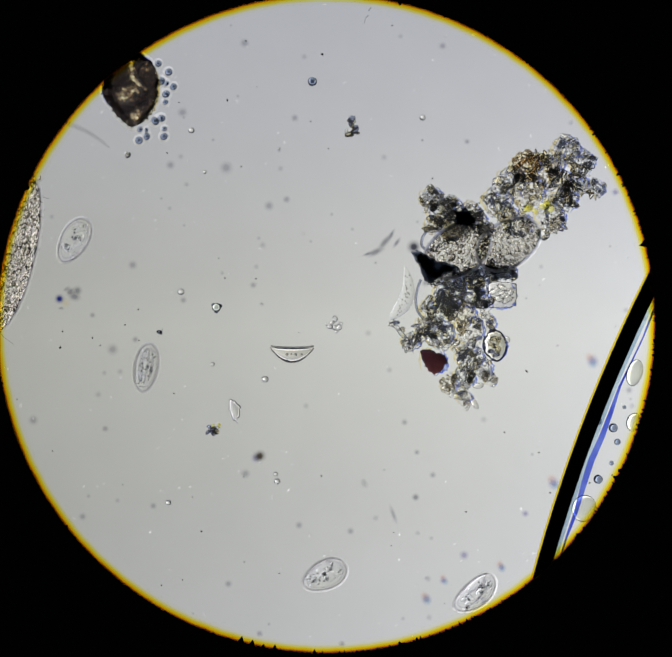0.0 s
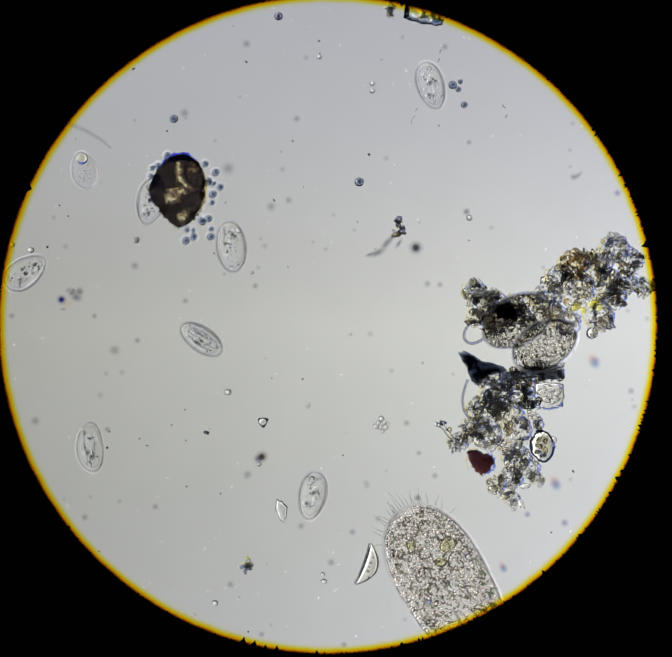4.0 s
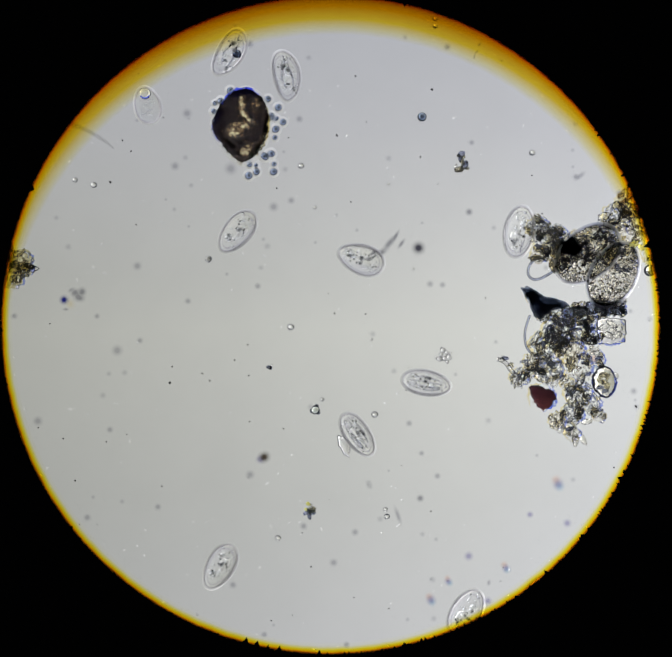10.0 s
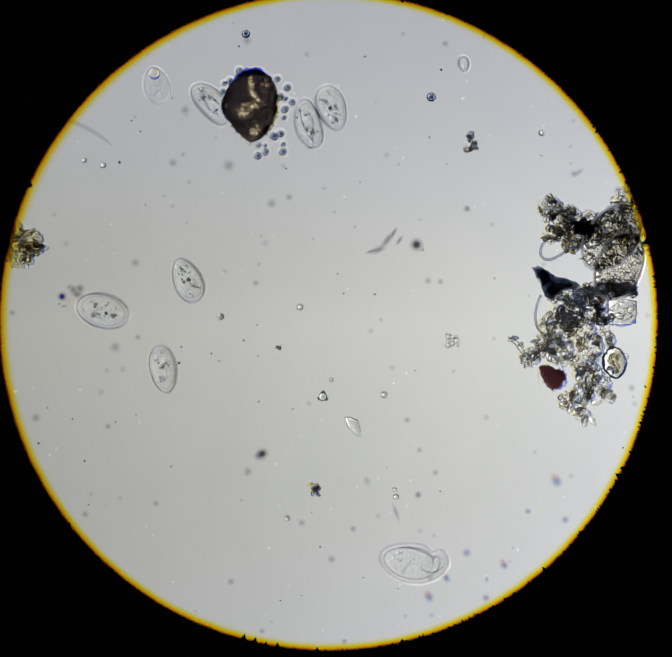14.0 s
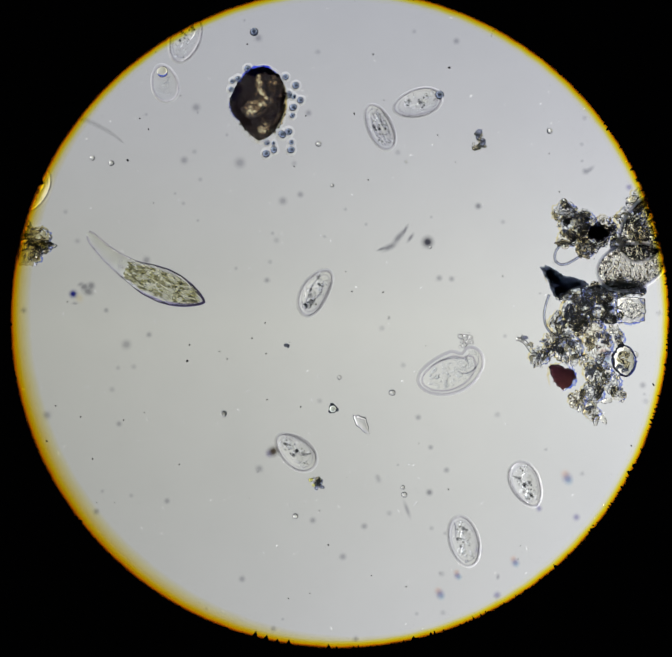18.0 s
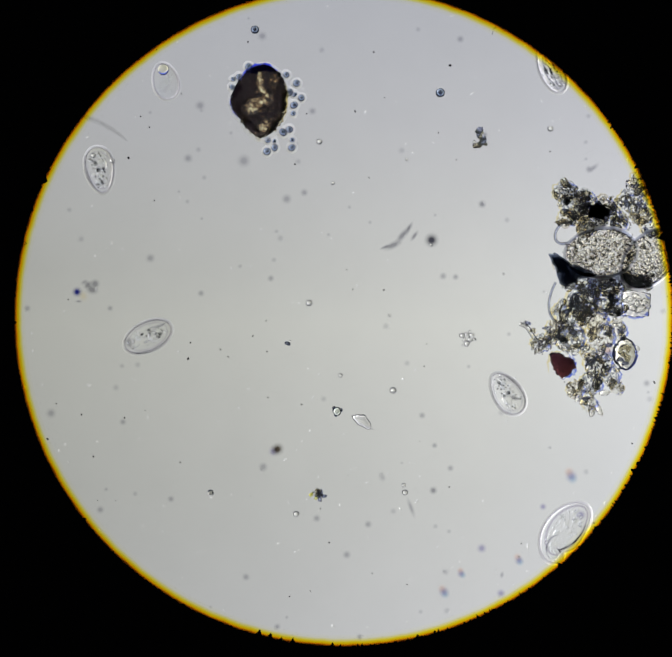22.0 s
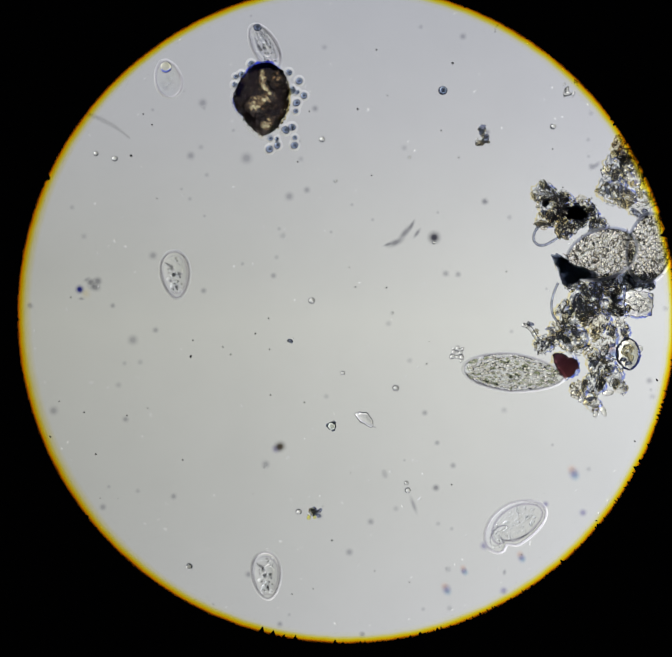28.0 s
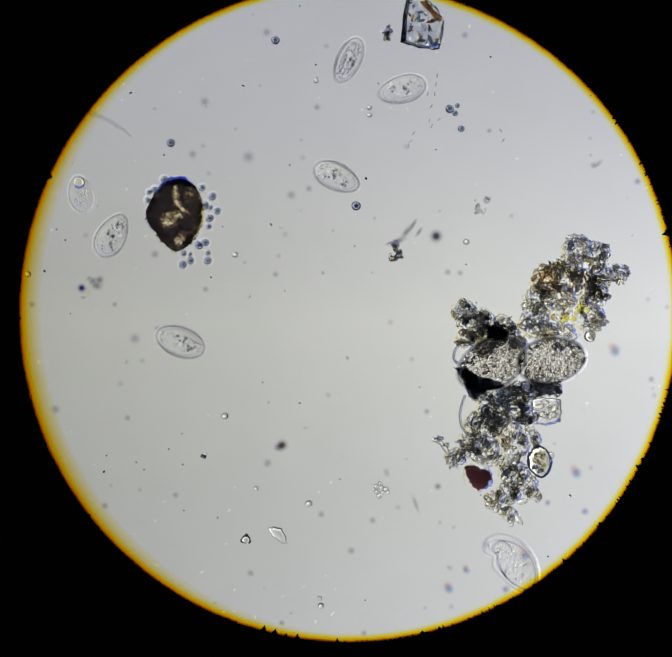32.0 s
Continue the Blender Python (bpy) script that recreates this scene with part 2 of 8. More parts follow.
# tints for the cells' contours: edge darkness from refraction, painted in
RIND = tint("soft_rind", (0.932, 0.926, 0.945))
RIND_DARK = tint("dark_rind", (0.86, 0.86, 0.865), (0.70, 0.70, 0.71), 5)
LINE = tint("dark_fold", (0.972, 0.972, 0.975), (0.92, 0.92, 0.935), 9)
MURK = soft("dark_food", (0.24, 0.25, 0.27), 0.75)
MORSEL = tint("food_grain", (0.72, 0.725, 0.735), (0.45, 0.46, 0.48), 6)
# stands in for the bright halos round cells, beads and grain
SHEEN = scatter("halo_sheen", 1.38, 0.32, 0.40)
# cones of this pick up the lamp's added ring as bright points
GLINT = scatter("bright_speck", 1.38, 0.25, 0.5)
HAIR = tint("cilium", (0.72, 0.73, 0.73))
SPECK = solid("dark_speck", (0.02, 0.02, 0.025), (0.06, 0.06, 0.07), 30)


# ---- meshes ----
def mesh(name, verts, faces, mat, smooth=True):
    me = bpy.data.meshes.new(name)
    me.from_pydata([tuple(v) for v in verts], [], [tuple(f) for f in faces])
    me.materials.append(mat)
    if smooth:
        me.polygons.foreach_set("use_smooth", [True] * len(me.polygons))
    me.update()
    return me


def part(name, me, parent, label="", m=None):
    ob = new(name, me)
    ob.parent = parent
    if m is not None:
        ob.matrix_basis = m
    if label:
        ob["label"] = label
    return ob


def thing(name, label, category, group="", kind="", at=(0, 0, 0)):
    ob = new(name)
    ob.empty_display_size = 0.05
    ob.location = at
    return tagged(ob, label, category, group, kind)


def lathe(half, width, flat, n=28, ring=20, bend=None):
    """A rounded body along x: half its length, width(s) for s in -1..1, height as a share of width, sideways bend(s)."""
    v, f = [(-half, bend(-1) if bend else 0, 0)], []
    ss = [-math.cos(math.pi * i / n) for i in range(1, n)]
    for s in ss:
        w, off = width(s), bend(s) if bend else 0
        for j in range(ring):
            a = 2 * math.pi * j / ring
            v.append((half * s, off + w * math.cos(a), flat * w * math.sin(a)))
    v.append((half, bend(1) if bend else 0, 0))
    last = len(v) - 1
    for j in range(ring):
        k = (j + 1) % ring
        f.append((0, 1 + k, 1 + j))
        for i in range(len(ss) - 1):
            a, b = 1 + i * ring, 1 + (i + 1) * ring
            f.append((a + j, a + k, b + k, b + j))
        f.append((last, last - ring + j, last - ring + k))
    return v, f


def ball_data(n=10, ring=12):
    return lathe(1.0, lambda s: math.sqrt(max(0, 1 - s * s)), 1.0, n, ring)


BALLS = {}


def ball(mat):
    """A unit ball, one mesh for each material."""
    if mat.name not in BALLS:
        v, f = ball_data()
        BALLS[mat.name] = mesh("ball", v, f, mat)
    return BALLS[mat.name]


LUMPS = {}


def lump(mat, kind, rough=0.35, facets=False):
    """An uneven unit lump, one mesh for each material and kind."""
    key = (mat.name, kind, rough)
    if key not in LUMPS:
        jagged = kind >= 3 and not facets
        v, f = ball_data(5, 7) if jagged else ball_data(8, 10)
        off = Vector((kind * 7.3, kind * 3.1, 1.7))
        out = []
        for p in v:
            p = Vector(p)
            d = 1 + rough * (noise.noise(p * 1.3 + off) + 0.6 * noise.noise(p * 3.1 + off))
            q = p * max(0.3, d)
            if facets:
                q = Vector([max(-0.72, min(0.72, c)) for c in q])
            out.append(q)
        LUMPS[key] = mesh("lump", out, f, mat, smooth=not (facets or jagged))
    return LUMPS[key]


def chip_data(corners, high, seed, rag=2.5, share=1.0):
    """A thick splinter with ragged sides: corners in plan units round its middle, domed on both faces."""
    n, ring = 6, []
    for i, (x, y) in enumerate(corners):
        u, w = corners[(i + 1) % len(corners)]
        for q in range(n):
            a = q / n
            px, py = share * (x + (u - x) * a), share * (y + (w - y) * a)
            d = rag * noise.noise(Vector((px * 0.12, py * 0.12, seed))) + 0.6 * rag * noise.noise(Vector((px * 0.4, py * 0.4, seed)))
            l = math.hypot(px, py) or 1
            ring.append((px + px / l * d, py + py / l * d))
    m = len(ring)
    v, f = [(0, 0, high)], []
    for q, z in ((0.5, 0.85), (0.85, 0.5), (1.0, 0.0), (0.85, -0.5), (0.5, -0.85)):
        v += [(x * q * K, -y * q * K, z * high * (1 + 0.4 * noise.noise(Vector((x * 0.1, y * 0.1, seed + q))))) for x, y in ring]
    v.append((0, 0, -high))
    for i in range(m):
        k = (i + 1) % m
        f += [(0, 1 + k, 1 + i)] + [(1 + q * m + i, 1 + q * m + k, 1 + (q + 1) * m + k, 1 + (q + 1) * m + i) for q in range(4)] + [(1 + 5 * m, 1 + 4 * m + i, 1 + 4 * m + k)]
    return v, f


def chip(name, corners, high, mat, seed, rag=2.5):
    return mesh(name, *chip_data(corners, high, seed, rag), mat)


def soft_chip(name, corners, high, mat, seed, rag=2.5):
    """A splinter of murky layers, darker towards its middle."""
    return mesh(name, *joined([chip_data(corners, high * q, seed + q, rag, q) for q in (1.03, 0.98, 0.92, 0.80)]), mat)


CAPS = {}


def cap(mat, kind):
    """A thin uneven film of slime, domed, of unit size."""
    key = (mat.name, kind)
    if key not in CAPS:
        n, v, f = 26, [(0, 0, 1)], []
        off = Vector((kind * 5.1, 2.7, kind * 1.9))
        for q, z in ((0.35, 0.95), (0.7, 0.7), (1.0, 0.0)):
            for i in range(n):
                a = 2 * math.pi * i / n
                w = Vector((math.cos(a), math.sin(a), 0))
                r = q * (1 + 0.30 * noise.noise(w * 1.7 + off) + 0.22 * noise.noise(w * 5 + off))
                v.append((r * w.x, r * w.y, z))
        for i in range(n):
            k = (i + 1) % n
            f.append((0, 1 + i, 1 + k))
            for q in (0, 1):
                f.append((1 + q * n + i, 1 + (q + 1) * n + i, 1 + (q + 1) * n + k, 1 + q * n + k))
        CAPS[key] = mesh("cap", v, f, mat)
    return CAPS[key]


CRESCENTS = {}


def crescent(mat, kind):
    """A thin uneven colour fringe along one side of a unit round, thickest in its middle, towards +x."""
    key = (mat.name, kind)
    if key not in CRESCENTS:
        n, v, f = 22, [], []
        off = Vector((kind * 5.1, 2.7, kind * 1.9))
        for i in range(n + 1):
            a = (i / n - 0.5) * radians(150)
            w = Vector((math.cos(a), math.sin(a), 0))
            deep = 0.16 * math.cos(a * 1.2) * (0.7 + 0.8 * abs(noise.noise(w * 6 + off)))
            r = 1 + 0.2 * noise.noise(w * 1.7 + off) + 0.15 * noise.noise(w * 5 + off)
            v += [tuple(w * (r - deep)), tuple(w * r + Vector((0, 0, 0.3))), tuple(w * (r + deep * 0.7))]
        for i in range(n):
            f += [(3 * i + q, 3 * i + q + 1, 3 * i + q + 4, 3 * i + q + 3) for q in (0, 1)]
        CRESCENTS[key] = mesh("crescent", v, f, mat)
    return CRESCENTS[key]


def turned(x, y, z, sx, sy, sz, deg=0, tip=0):
    return Matrix.LocRotScale((x, y, z), Euler((radians(tip), 0, radians(deg))), (sx, sy, sz))


def tube(points, radius, ring=6, closed=False):
    """A round strand through points; radius a number or a function of 0..1."""
    pts = [Vector(p) for p in points]
    v, f = [], []
    n = len(pts)
    for i, p in enumerate(pts):
        d = (pts[min(i + 1, n - 1)] - pts[max(i - 1, 0)]).normalized()
        side = d.cross(Vector((0, 0, 1)))
        side = side.normalized() if side.length > 1e-6 else Vector((1, 0, 0))
        up = side.cross(d)
        r = radius(i / (n - 1)) if callable(radius) else radius
        for j in range(ring):
            a = 2 * math.pi * j / ring
            v.append(p + side * (r * math.cos(a)) + up * (r * math.sin(a)))
    for i in range(n - 1):
        for j in range(ring):
            k = (j + 1) % ring
            f.append((i * ring + j, i * ring + k, (i + 1) * ring + k, (i + 1) * ring + j))
    f.append(tuple(range(ring)))
    f.append(tuple((n - 1) * ring + j for j in reversed(range(ring))))
    return v, f


def smoothed(pts):
    """A smooth way through a few points of the plan."""
    pts, fine = [Vector(p) for p in pts], []
    for i in range(len(pts) - 1):
        p0, p1, p2, p3 = (pts[max(0, min(len(pts) - 1, i + k))] for k in (-1, 0, 1, 2))
        for q in (0, 0.25, 0.5, 0.75):
            fine.append(0.5 * (2 * p1 + (p2 - p0) * q + (2 * p0 - 5 * p1 + 4 * p2 - p3) * q * q + (3 * p1 - p0 - 3 * p2 + p3) * q ** 3))
    return fine + [pts[-1]]


def joined(pieces):
    v, f = [], []
    for pv, pf in pieces:
        base = len(v)
        v += list(pv)
        f += [tuple(i + base for i in q) for q in pf]
    return v, f


def egg(wide, lean=0.12, blunt=2.0):
    return lambda s: wide * max(0.0, 1 - abs(s) ** blunt) ** 0.5 * (1 + lean * s)


DROPS = {}


def lens_drop(mat):
    """A flat round lens of unit radius, one mesh for each material."""
    if mat.name not in DROPS:
        n, v, f = 16, [(0, 0, 0.2)], []
        for r, z in ((0.5, 0.15), (1.0, 0.0), (0.5, -0.15)):
            v += [(r * math.cos(2 * math.pi * i / n), r * math.sin(2 * math.pi * i / n), z) for i in range(n)]
        v.append((0, 0, -0.2))
        for i in range(n):
            k = (i + 1) % n
            f += [(0, 1 + i, 1 + k), (1 + i, 1 + n + i, 1 + n + k, 1 + k), (1 + n + i, 1 + 2 * n + i, 1 + 2 * n + k, 1 + n + k), (1 + 3 * n, 1 + 2 * n + k, 1 + 2 * n + i)]
        DROPS[mat.name] = mesh("drop", v, f, mat)
    return DROPS[mat.name]


def disc(radius, n=96, z=0.0, thick=0.0):
    v = [(radius * math.cos(2 * math.pi * i / n), radius * math.sin(2 * math.pi * i / n), z) for i in range(n)]
    if not thick:
        return v, [tuple(range(n))]
    v += [(x, y, z - thick) for x, y, _ in v]
    return v, [tuple(range(n)), tuple(range(2 * n - 1, n - 1, -1))] + [(i, i + n, (i + 1) % n + n, (i + 1) % n) for i in range(n)]


def cone_drop(mat):
    """A low double cone of unit radius."""
    key = mat.name + " cone"
    if key not in DROPS:
        v = [(math.cos(q), math.sin(q), 0.0) for q in np.linspace(0, 2 * math.pi, 16, endpoint=False)] + [(0, 0, 0.36), (0, 0, -0.36)]
        DROPS[key] = mesh("drop", v, [f for i in range(16) for f in ((16, i, (i + 1) % 16), (17, (i + 1) % 16, i))], mat, False)
    return DROPS[key]


def contour(half, w, share, side=None, n=48, lo=0.0, hi=2 * math.pi):
    """A way round a cell's outline, in metres: half its length, width w(s), sideways bend side(s)."""
    way = []
    for a in np.linspace(lo, hi, n + 1):
        s = math.cos(a) * 0.9999
        way.append((share * half * s * K, (side(s) if side else 0) + share * w(s) * (1 if a < math.pi else -1) * K))
    return way


def ribbon(way, wide, z, thick):
    """A closed band along a way, wide outwards from it and thinning to its outer edge."""
    v, f, n = [], [], len(way) - 1
    for i in range(n):
        p, q = Vector(way[i - 1 if i else n - 1]), Vector(way[(i + 1) % n])
        d = (q - p).normalized()
        out = Vector((d.y, -d.x))
        c = Vector(way[i])
        for off, up in ((-0.35, 0), (0.65, 0.45), (0.65, 0.55), (-0.35, 1)):
            e = c + out * (off * wide)
            v.append((e.x, e.y, z + (up - 0.5) * thick))
    for i in range(n):
        k = (i + 1) % n
        f += [(i * 4 + j, i * 4 + (j + 1) % 4, k * 4 + (j + 1) % 4, k * 4 + j) for j in range(4)]
    return v, f


# ---- the microscope: lamp, condenser lens, field stop ----
lamp = thing("microscope_lamp", "round frosted white lamp window with an added bright ring", "lamp", kind="structure")
part("lamp_window", mesh("lamp_window", *disc(12.0, z=-20.0, thick=0.1), lamp_glow()), lamp)
v, f = tube([(12.12 * math.cos(a), 12.12 * math.sin(a), -20.0) for a in np.linspace(0, 2 * math.pi, 80)], 0.14, 8)
part("lamp_collar", mesh("lamp_collar", v, f, BLACK), lamp, "black metal collar")

R_STOP = 769
KS = K * (EYE_Z - STOP_Z) / EYE_Z
stop = thing("field_stop", "black round field stop of the eyepiece with a ragged dusty edge", "field stop", kind="structure")
SX, SY = -11 * KS, 12 * KS


def stop_plate():
    rng = random.Random(5)
    n = 1800
    inner = []
    teeth = [0.0] * n
    for i in range(n):
        a = 360 * i / n
        rag = 1.0 if (a > 268 or a < 45) else 0.35
        teeth[i] = 1.2 * noise.noise(Vector((a * 1.3, 3, 0))) + 1.6 * rag * noise.noise(Vector((a * 5, 7, 0))) + (rng.random() ** 6) * 10 * rag
    for a, size, wide in ((155.5, 10, 4), (14.0, 17, 3), (181, 6, 2), (332, 12, 3), (333.5, 9, 2), (257, 13, 3), (255, 15, 3), (259, 9, 2),
                          (261, 12, 2), (268, 10, 2), (283, 9, 3), (320, 8, 3), (311, 10, 2), (342, 10, 2), (344, 8, 2), (77, 8, 2), (218, 6, 2)):
        for i in range(n):
            d = abs(360 * i / n - a) * n / 360 / wide
            if d < 1:
                teeth[i] = max(teeth[i], size * (1 - d))
    for i in range(n):
        a = 2 * math.pi * i / n
        r = (R_STOP - max(-2, teeth[i])) * KS
        inner.append((r * math.cos(a), r * math.sin(a)))
    R = 3.72
    outer = [(R * math.cos(2 * math.pi * i / n), R * math.sin(2 * math.pi * i / n)) for i in range(n)]
    v = [(*p, 0) for p in inner] + [(*p, 0) for p in outer] + [(*p, 0.05) for p in inner] + [(*p, 0.05) for p in outer]
    f = []
    for i in range(n):
        k = (i + 1) % n
        f += [(i, k, n + k, n + i), (2 * n + i, 3 * n + i, 3 * n + k, 2 * n + k), (i, 2 * n + i, 2 * n + k, k), (n + i, n + k, 3 * n + k, 3 * n + i)]
    return v, f


part("stop_plate", mesh("stop_plate", *stop_plate(), BLACK, smooth=False), stop, m=pose(SX, SY, 0))


def annulus(r0, r1, z, n=180):
    v = [(r * math.cos(2 * math.pi * i / n), r * math.sin(2 * math.pi * i / n), z) for r in (r0, r1) for i in range(n)]
    return v, [(i, n + i, n + (i + 1) % n, (i + 1) % n) for i in range(n)]


def tint_stops():
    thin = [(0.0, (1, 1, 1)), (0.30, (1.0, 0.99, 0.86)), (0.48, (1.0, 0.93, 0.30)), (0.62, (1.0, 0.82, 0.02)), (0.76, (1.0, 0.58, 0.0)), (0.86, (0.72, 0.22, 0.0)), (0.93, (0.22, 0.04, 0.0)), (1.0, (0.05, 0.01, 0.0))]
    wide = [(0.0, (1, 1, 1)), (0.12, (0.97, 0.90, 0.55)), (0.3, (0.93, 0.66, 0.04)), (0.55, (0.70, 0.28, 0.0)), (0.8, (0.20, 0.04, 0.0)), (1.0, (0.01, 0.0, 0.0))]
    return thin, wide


thin, wide = tint_stops()
# both rings paint the eyepiece's colour fringe and edge darkening as tint
part("amber_rim", mesh("amber_rim", *annulus(740 * KS, 775 * KS, 0), ring_tint("amber_rim", thin, 742 * KS, 770 * KS)), stop,
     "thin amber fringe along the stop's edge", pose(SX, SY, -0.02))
shade = part("amber_shade", mesh("amber_shade", *annulus(760 * KS, 1000 * KS, 0), ring_tint("amber_shade", wide, 763 * KS, 885 * KS)), stop,
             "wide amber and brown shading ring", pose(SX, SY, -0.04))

KD = K * (EYE_Z - LENS_Z) / EYE_Z
lens = thing("condenser_lens", "clear condenser lens with blurred dust specks on it", "lens", kind="structure")
part("lens_glass", mesh("lens_glass", *disc(3.3, z=LENS_Z - 0.01), tint("lens_glass", (1, 1, 1), (0.985, 0.985, 0.985), 2.5), False), lens)
DUST = soft("grey_dust", (0.32, 0.32, 0.38), 0.5)
DUST_GREY = soft("dense_dust", (0.25, 0.25, 0.30), 0.7)
DUST_DARK = soft("dark_dust", (0.10, 0.10, 0.13), 1.0)
DUST_BLUE = soft("blue_dust", (0.30, 0.27, 0.58), 0.6)
FRINGE_RED = soft("red_fringe", (0.92, 0.55, 0.40), 0.42)
FRINGE_CYAN = soft("cyan_fringe", (0.35, 0.66, 0.86), 0.42)
DUST_LIGHT = soft("faint_dust", (0.60, 0.60, 0.64), 0.45)
DUST_BROWN = soft("brown_dust", (0.13, 0.105, 0.08), 1.0)
DOME = {}


def speck(mat, x, y, r, sy=1.0, deg=0):
    if mat.name not in DOME:
        v, f = [(0, 0, 0.05)], []
        for r0, z in ((0.5, 0.04), (1.0, 0.0)):
            v += [(r0 * math.cos(2 * math.pi * i / 14), r0 * math.sin(2 * math.pi * i / 14), z) for i in range(14)]
        for i in range(14):
            k = (i + 1) % 14
            f += [(0, 1 + i, 1 + k), (1 + i, 15 + i, 15 + k, 1 + k)]
        DOME[mat.name] = mesh("dust_speck", v, f, mat)
    part("dust_speck", DOME[mat.name], lens, "", turned((x - 784) * KD, (767 - y) * KD, LENS_Z, 1.3 * r * KD, 1.3 * r * sy * KD, 0.05, deg))


DUST_NAVY = soft("navy_dust", (0.02, 0.03, 0.34), 1.0)
DUST_AMBER = soft("amber_dust", (1.0, 0.90, 0.66), 0.6)
speck(DUST_AMBER, 165, 706, 13, 1.2, 30)
speck(DUST_NAVY, 151, 697, 12)
speck(DUST_GREY, 186, 692, 16, 0.7, -15)
speck(DUST_GREY, 193, 678, 12)
speck(DUST_GREY, 176, 680, 12, 0.7, 40)
speck(DUST, 155, 719, 9, 0.5)
speck(DUST_DARK, 978, 576, 17)
speck(DUST_BROWN, 618, 1064, 16, 0.9, 30)
speck(DUST_BLUE, 609, 1069, 12)
for x, y, r in ((540, 391, 17), (640, 480, 13), (681, 465, 10), (1096, 492, 10), (275, 815, 15), (440, 700, 9), (228, 735, 8), (410, 385, 12), (438, 262, 13),
                (982, 1160, 10)):
    speck(DUST_GREY if x > 900 else DUST, x, y, r)
for x, y, r in ((830, 1239, 10), (956, 985, 9), (603, 665, 9), (1005, 660, 10), (1034, 662, 9), (90, 980, 13), (322, 618, 12), (205, 1205, 10),
                (370, 1180, 9), (585, 1105, 12), (710, 1225, 10), (545, 1362, 10), (780, 1310, 11), (583, 100, 12), (1045, 107, 10), (1102, 330, 8), (1480, 910, 10),
                (1345, 410, 9), (35, 735, 9), (700, 275, 10), (618, 1478, 9), (810, 1502, 9), (328, 792, 9), (1022, 1108, 9), (1440, 235, 9), (985, 1055, 8), (258, 1000, 9)):
    speck(DUST, x, y, r)
for x, y, r in ((1007, 1397, 13), (1182, 1323, 11), (1304, 1127, 15), (1395, 842, 16), (1448, 448, 10), (1140, 1400, 11), (1095, 1295, 12), (1325, 1218, 11), (1238, 1198, 9), (1047, 1354, 10)):
    speck(DUST_BLUE, x, y, r)
# red and cyan discs paint the colour fringes of the blue specks
for x, y, r in ((1007, 1397, 11), (1049, 1353, 9), (1182, 1322, 10), (1304, 1126, 13), (1393, 842, 13)):
    speck(FRINGE_RED, x - 0.4 * r, y - 0.7 * r, r)
    speck(FRINGE_CYAN, x + 0.25 * r, y + 0.55 * r, r)
speck(DUST, 1142, 1357, 9, 0.6, 80)
rng = random.Random(11)
for i in range(64):
    a, q = rng.uniform(0, 6.28), 745 * math.sqrt(rng.random())
    speck(DUST_LIGHT, 774 + q * math.cos(a), 755 + q * math.sin(a), rng.uniform(4, 10))
# smears that stay with the lens
for x, y, r, s, d in ((168, 674, 10, 0.6, 30), (910, 565, 26, 0.35, 50), (888, 588, 24, 0.4, 25), (925, 548, 18, 0.3, 60), (938, 566, 16, 0.35, 55), (870, 592, 14, 0.3, 20),
                      (930, 1200, 26, 0.25, -70), (1355, 408, 18, 0.4, 40)):
    speck(DUST_GREY if 860 < x < 940 and y < 600 else DUST, x, y, r, s, d)
fib = tint("fibre_strand", (0.962, 0.962, 0.962))
fib_way = [((p.x - 784) * KD, (767 - p.y) * KD, LENS_Z + 0.01) for p in smoothed([(150, 280), (178, 291), (205, 302), (230, 316), (252, 331), (268, 345)])]
part("fibre", mesh("fibre", *joined([tube(fib_way, lambda q: r * (1 - 0.75 * q ** 3), 8) for r in (0.008, 0.015, 0.022)]), fib), lens,
     "thin grey blurred fibre")

# ---- the slide ----
v, f = [], []
for x, y in ((-11, -10), (11, -10), (11, 10), (-11, 10)):
    v += [(x, y, -0.1), (x, y, 0)]
f = [(1, 3, 5, 7), (6, 4, 2, 0), (0, 2, 3, 1), (2, 4, 5, 3), (4, 6, 7, 5), (6, 0, 1, 7)]
tagged(new("glass_slide", mesh("glass_slide", v, f, GLASS, False)), "clear wet glass microscope slide", "slide", kind="structure")

# ---- brown sand grain with beads of yeast ----
grain = thing("sand_grain", "dark brown half-translucent sand grain on the slide", "grain", at=P(413, 441))


GRAIN_A = (0, 30, 55, 80, 100, 130, 160, 180, 205, 225, 250, 270, 290, 310, 340, 360)
GRAIN_R = (60, 68, 78, 85, 79, 66, 64, 68, 64, 61, 74, 88, 82, 70, 62, 60)


def grain_body():
    v, f = ball_data(26, 36)
    out = []
    for p in v:
        p = Vector(p)
        a = math.degrees(math.atan2(p.y, p.x)) % 360
        r = np.interp(a, GRAIN_A, GRAIN_R)
        d = r * K * (1 + 0.04 * noise.noise(p * 4) + 0.05 * noise.noise(p * 11))
        z = p.z * 0.17 * (1 + 0.3 * noise.noise(p * 2.2))
        out.append((p.x * d, p.y * d, z + 0.16))
    return out, f


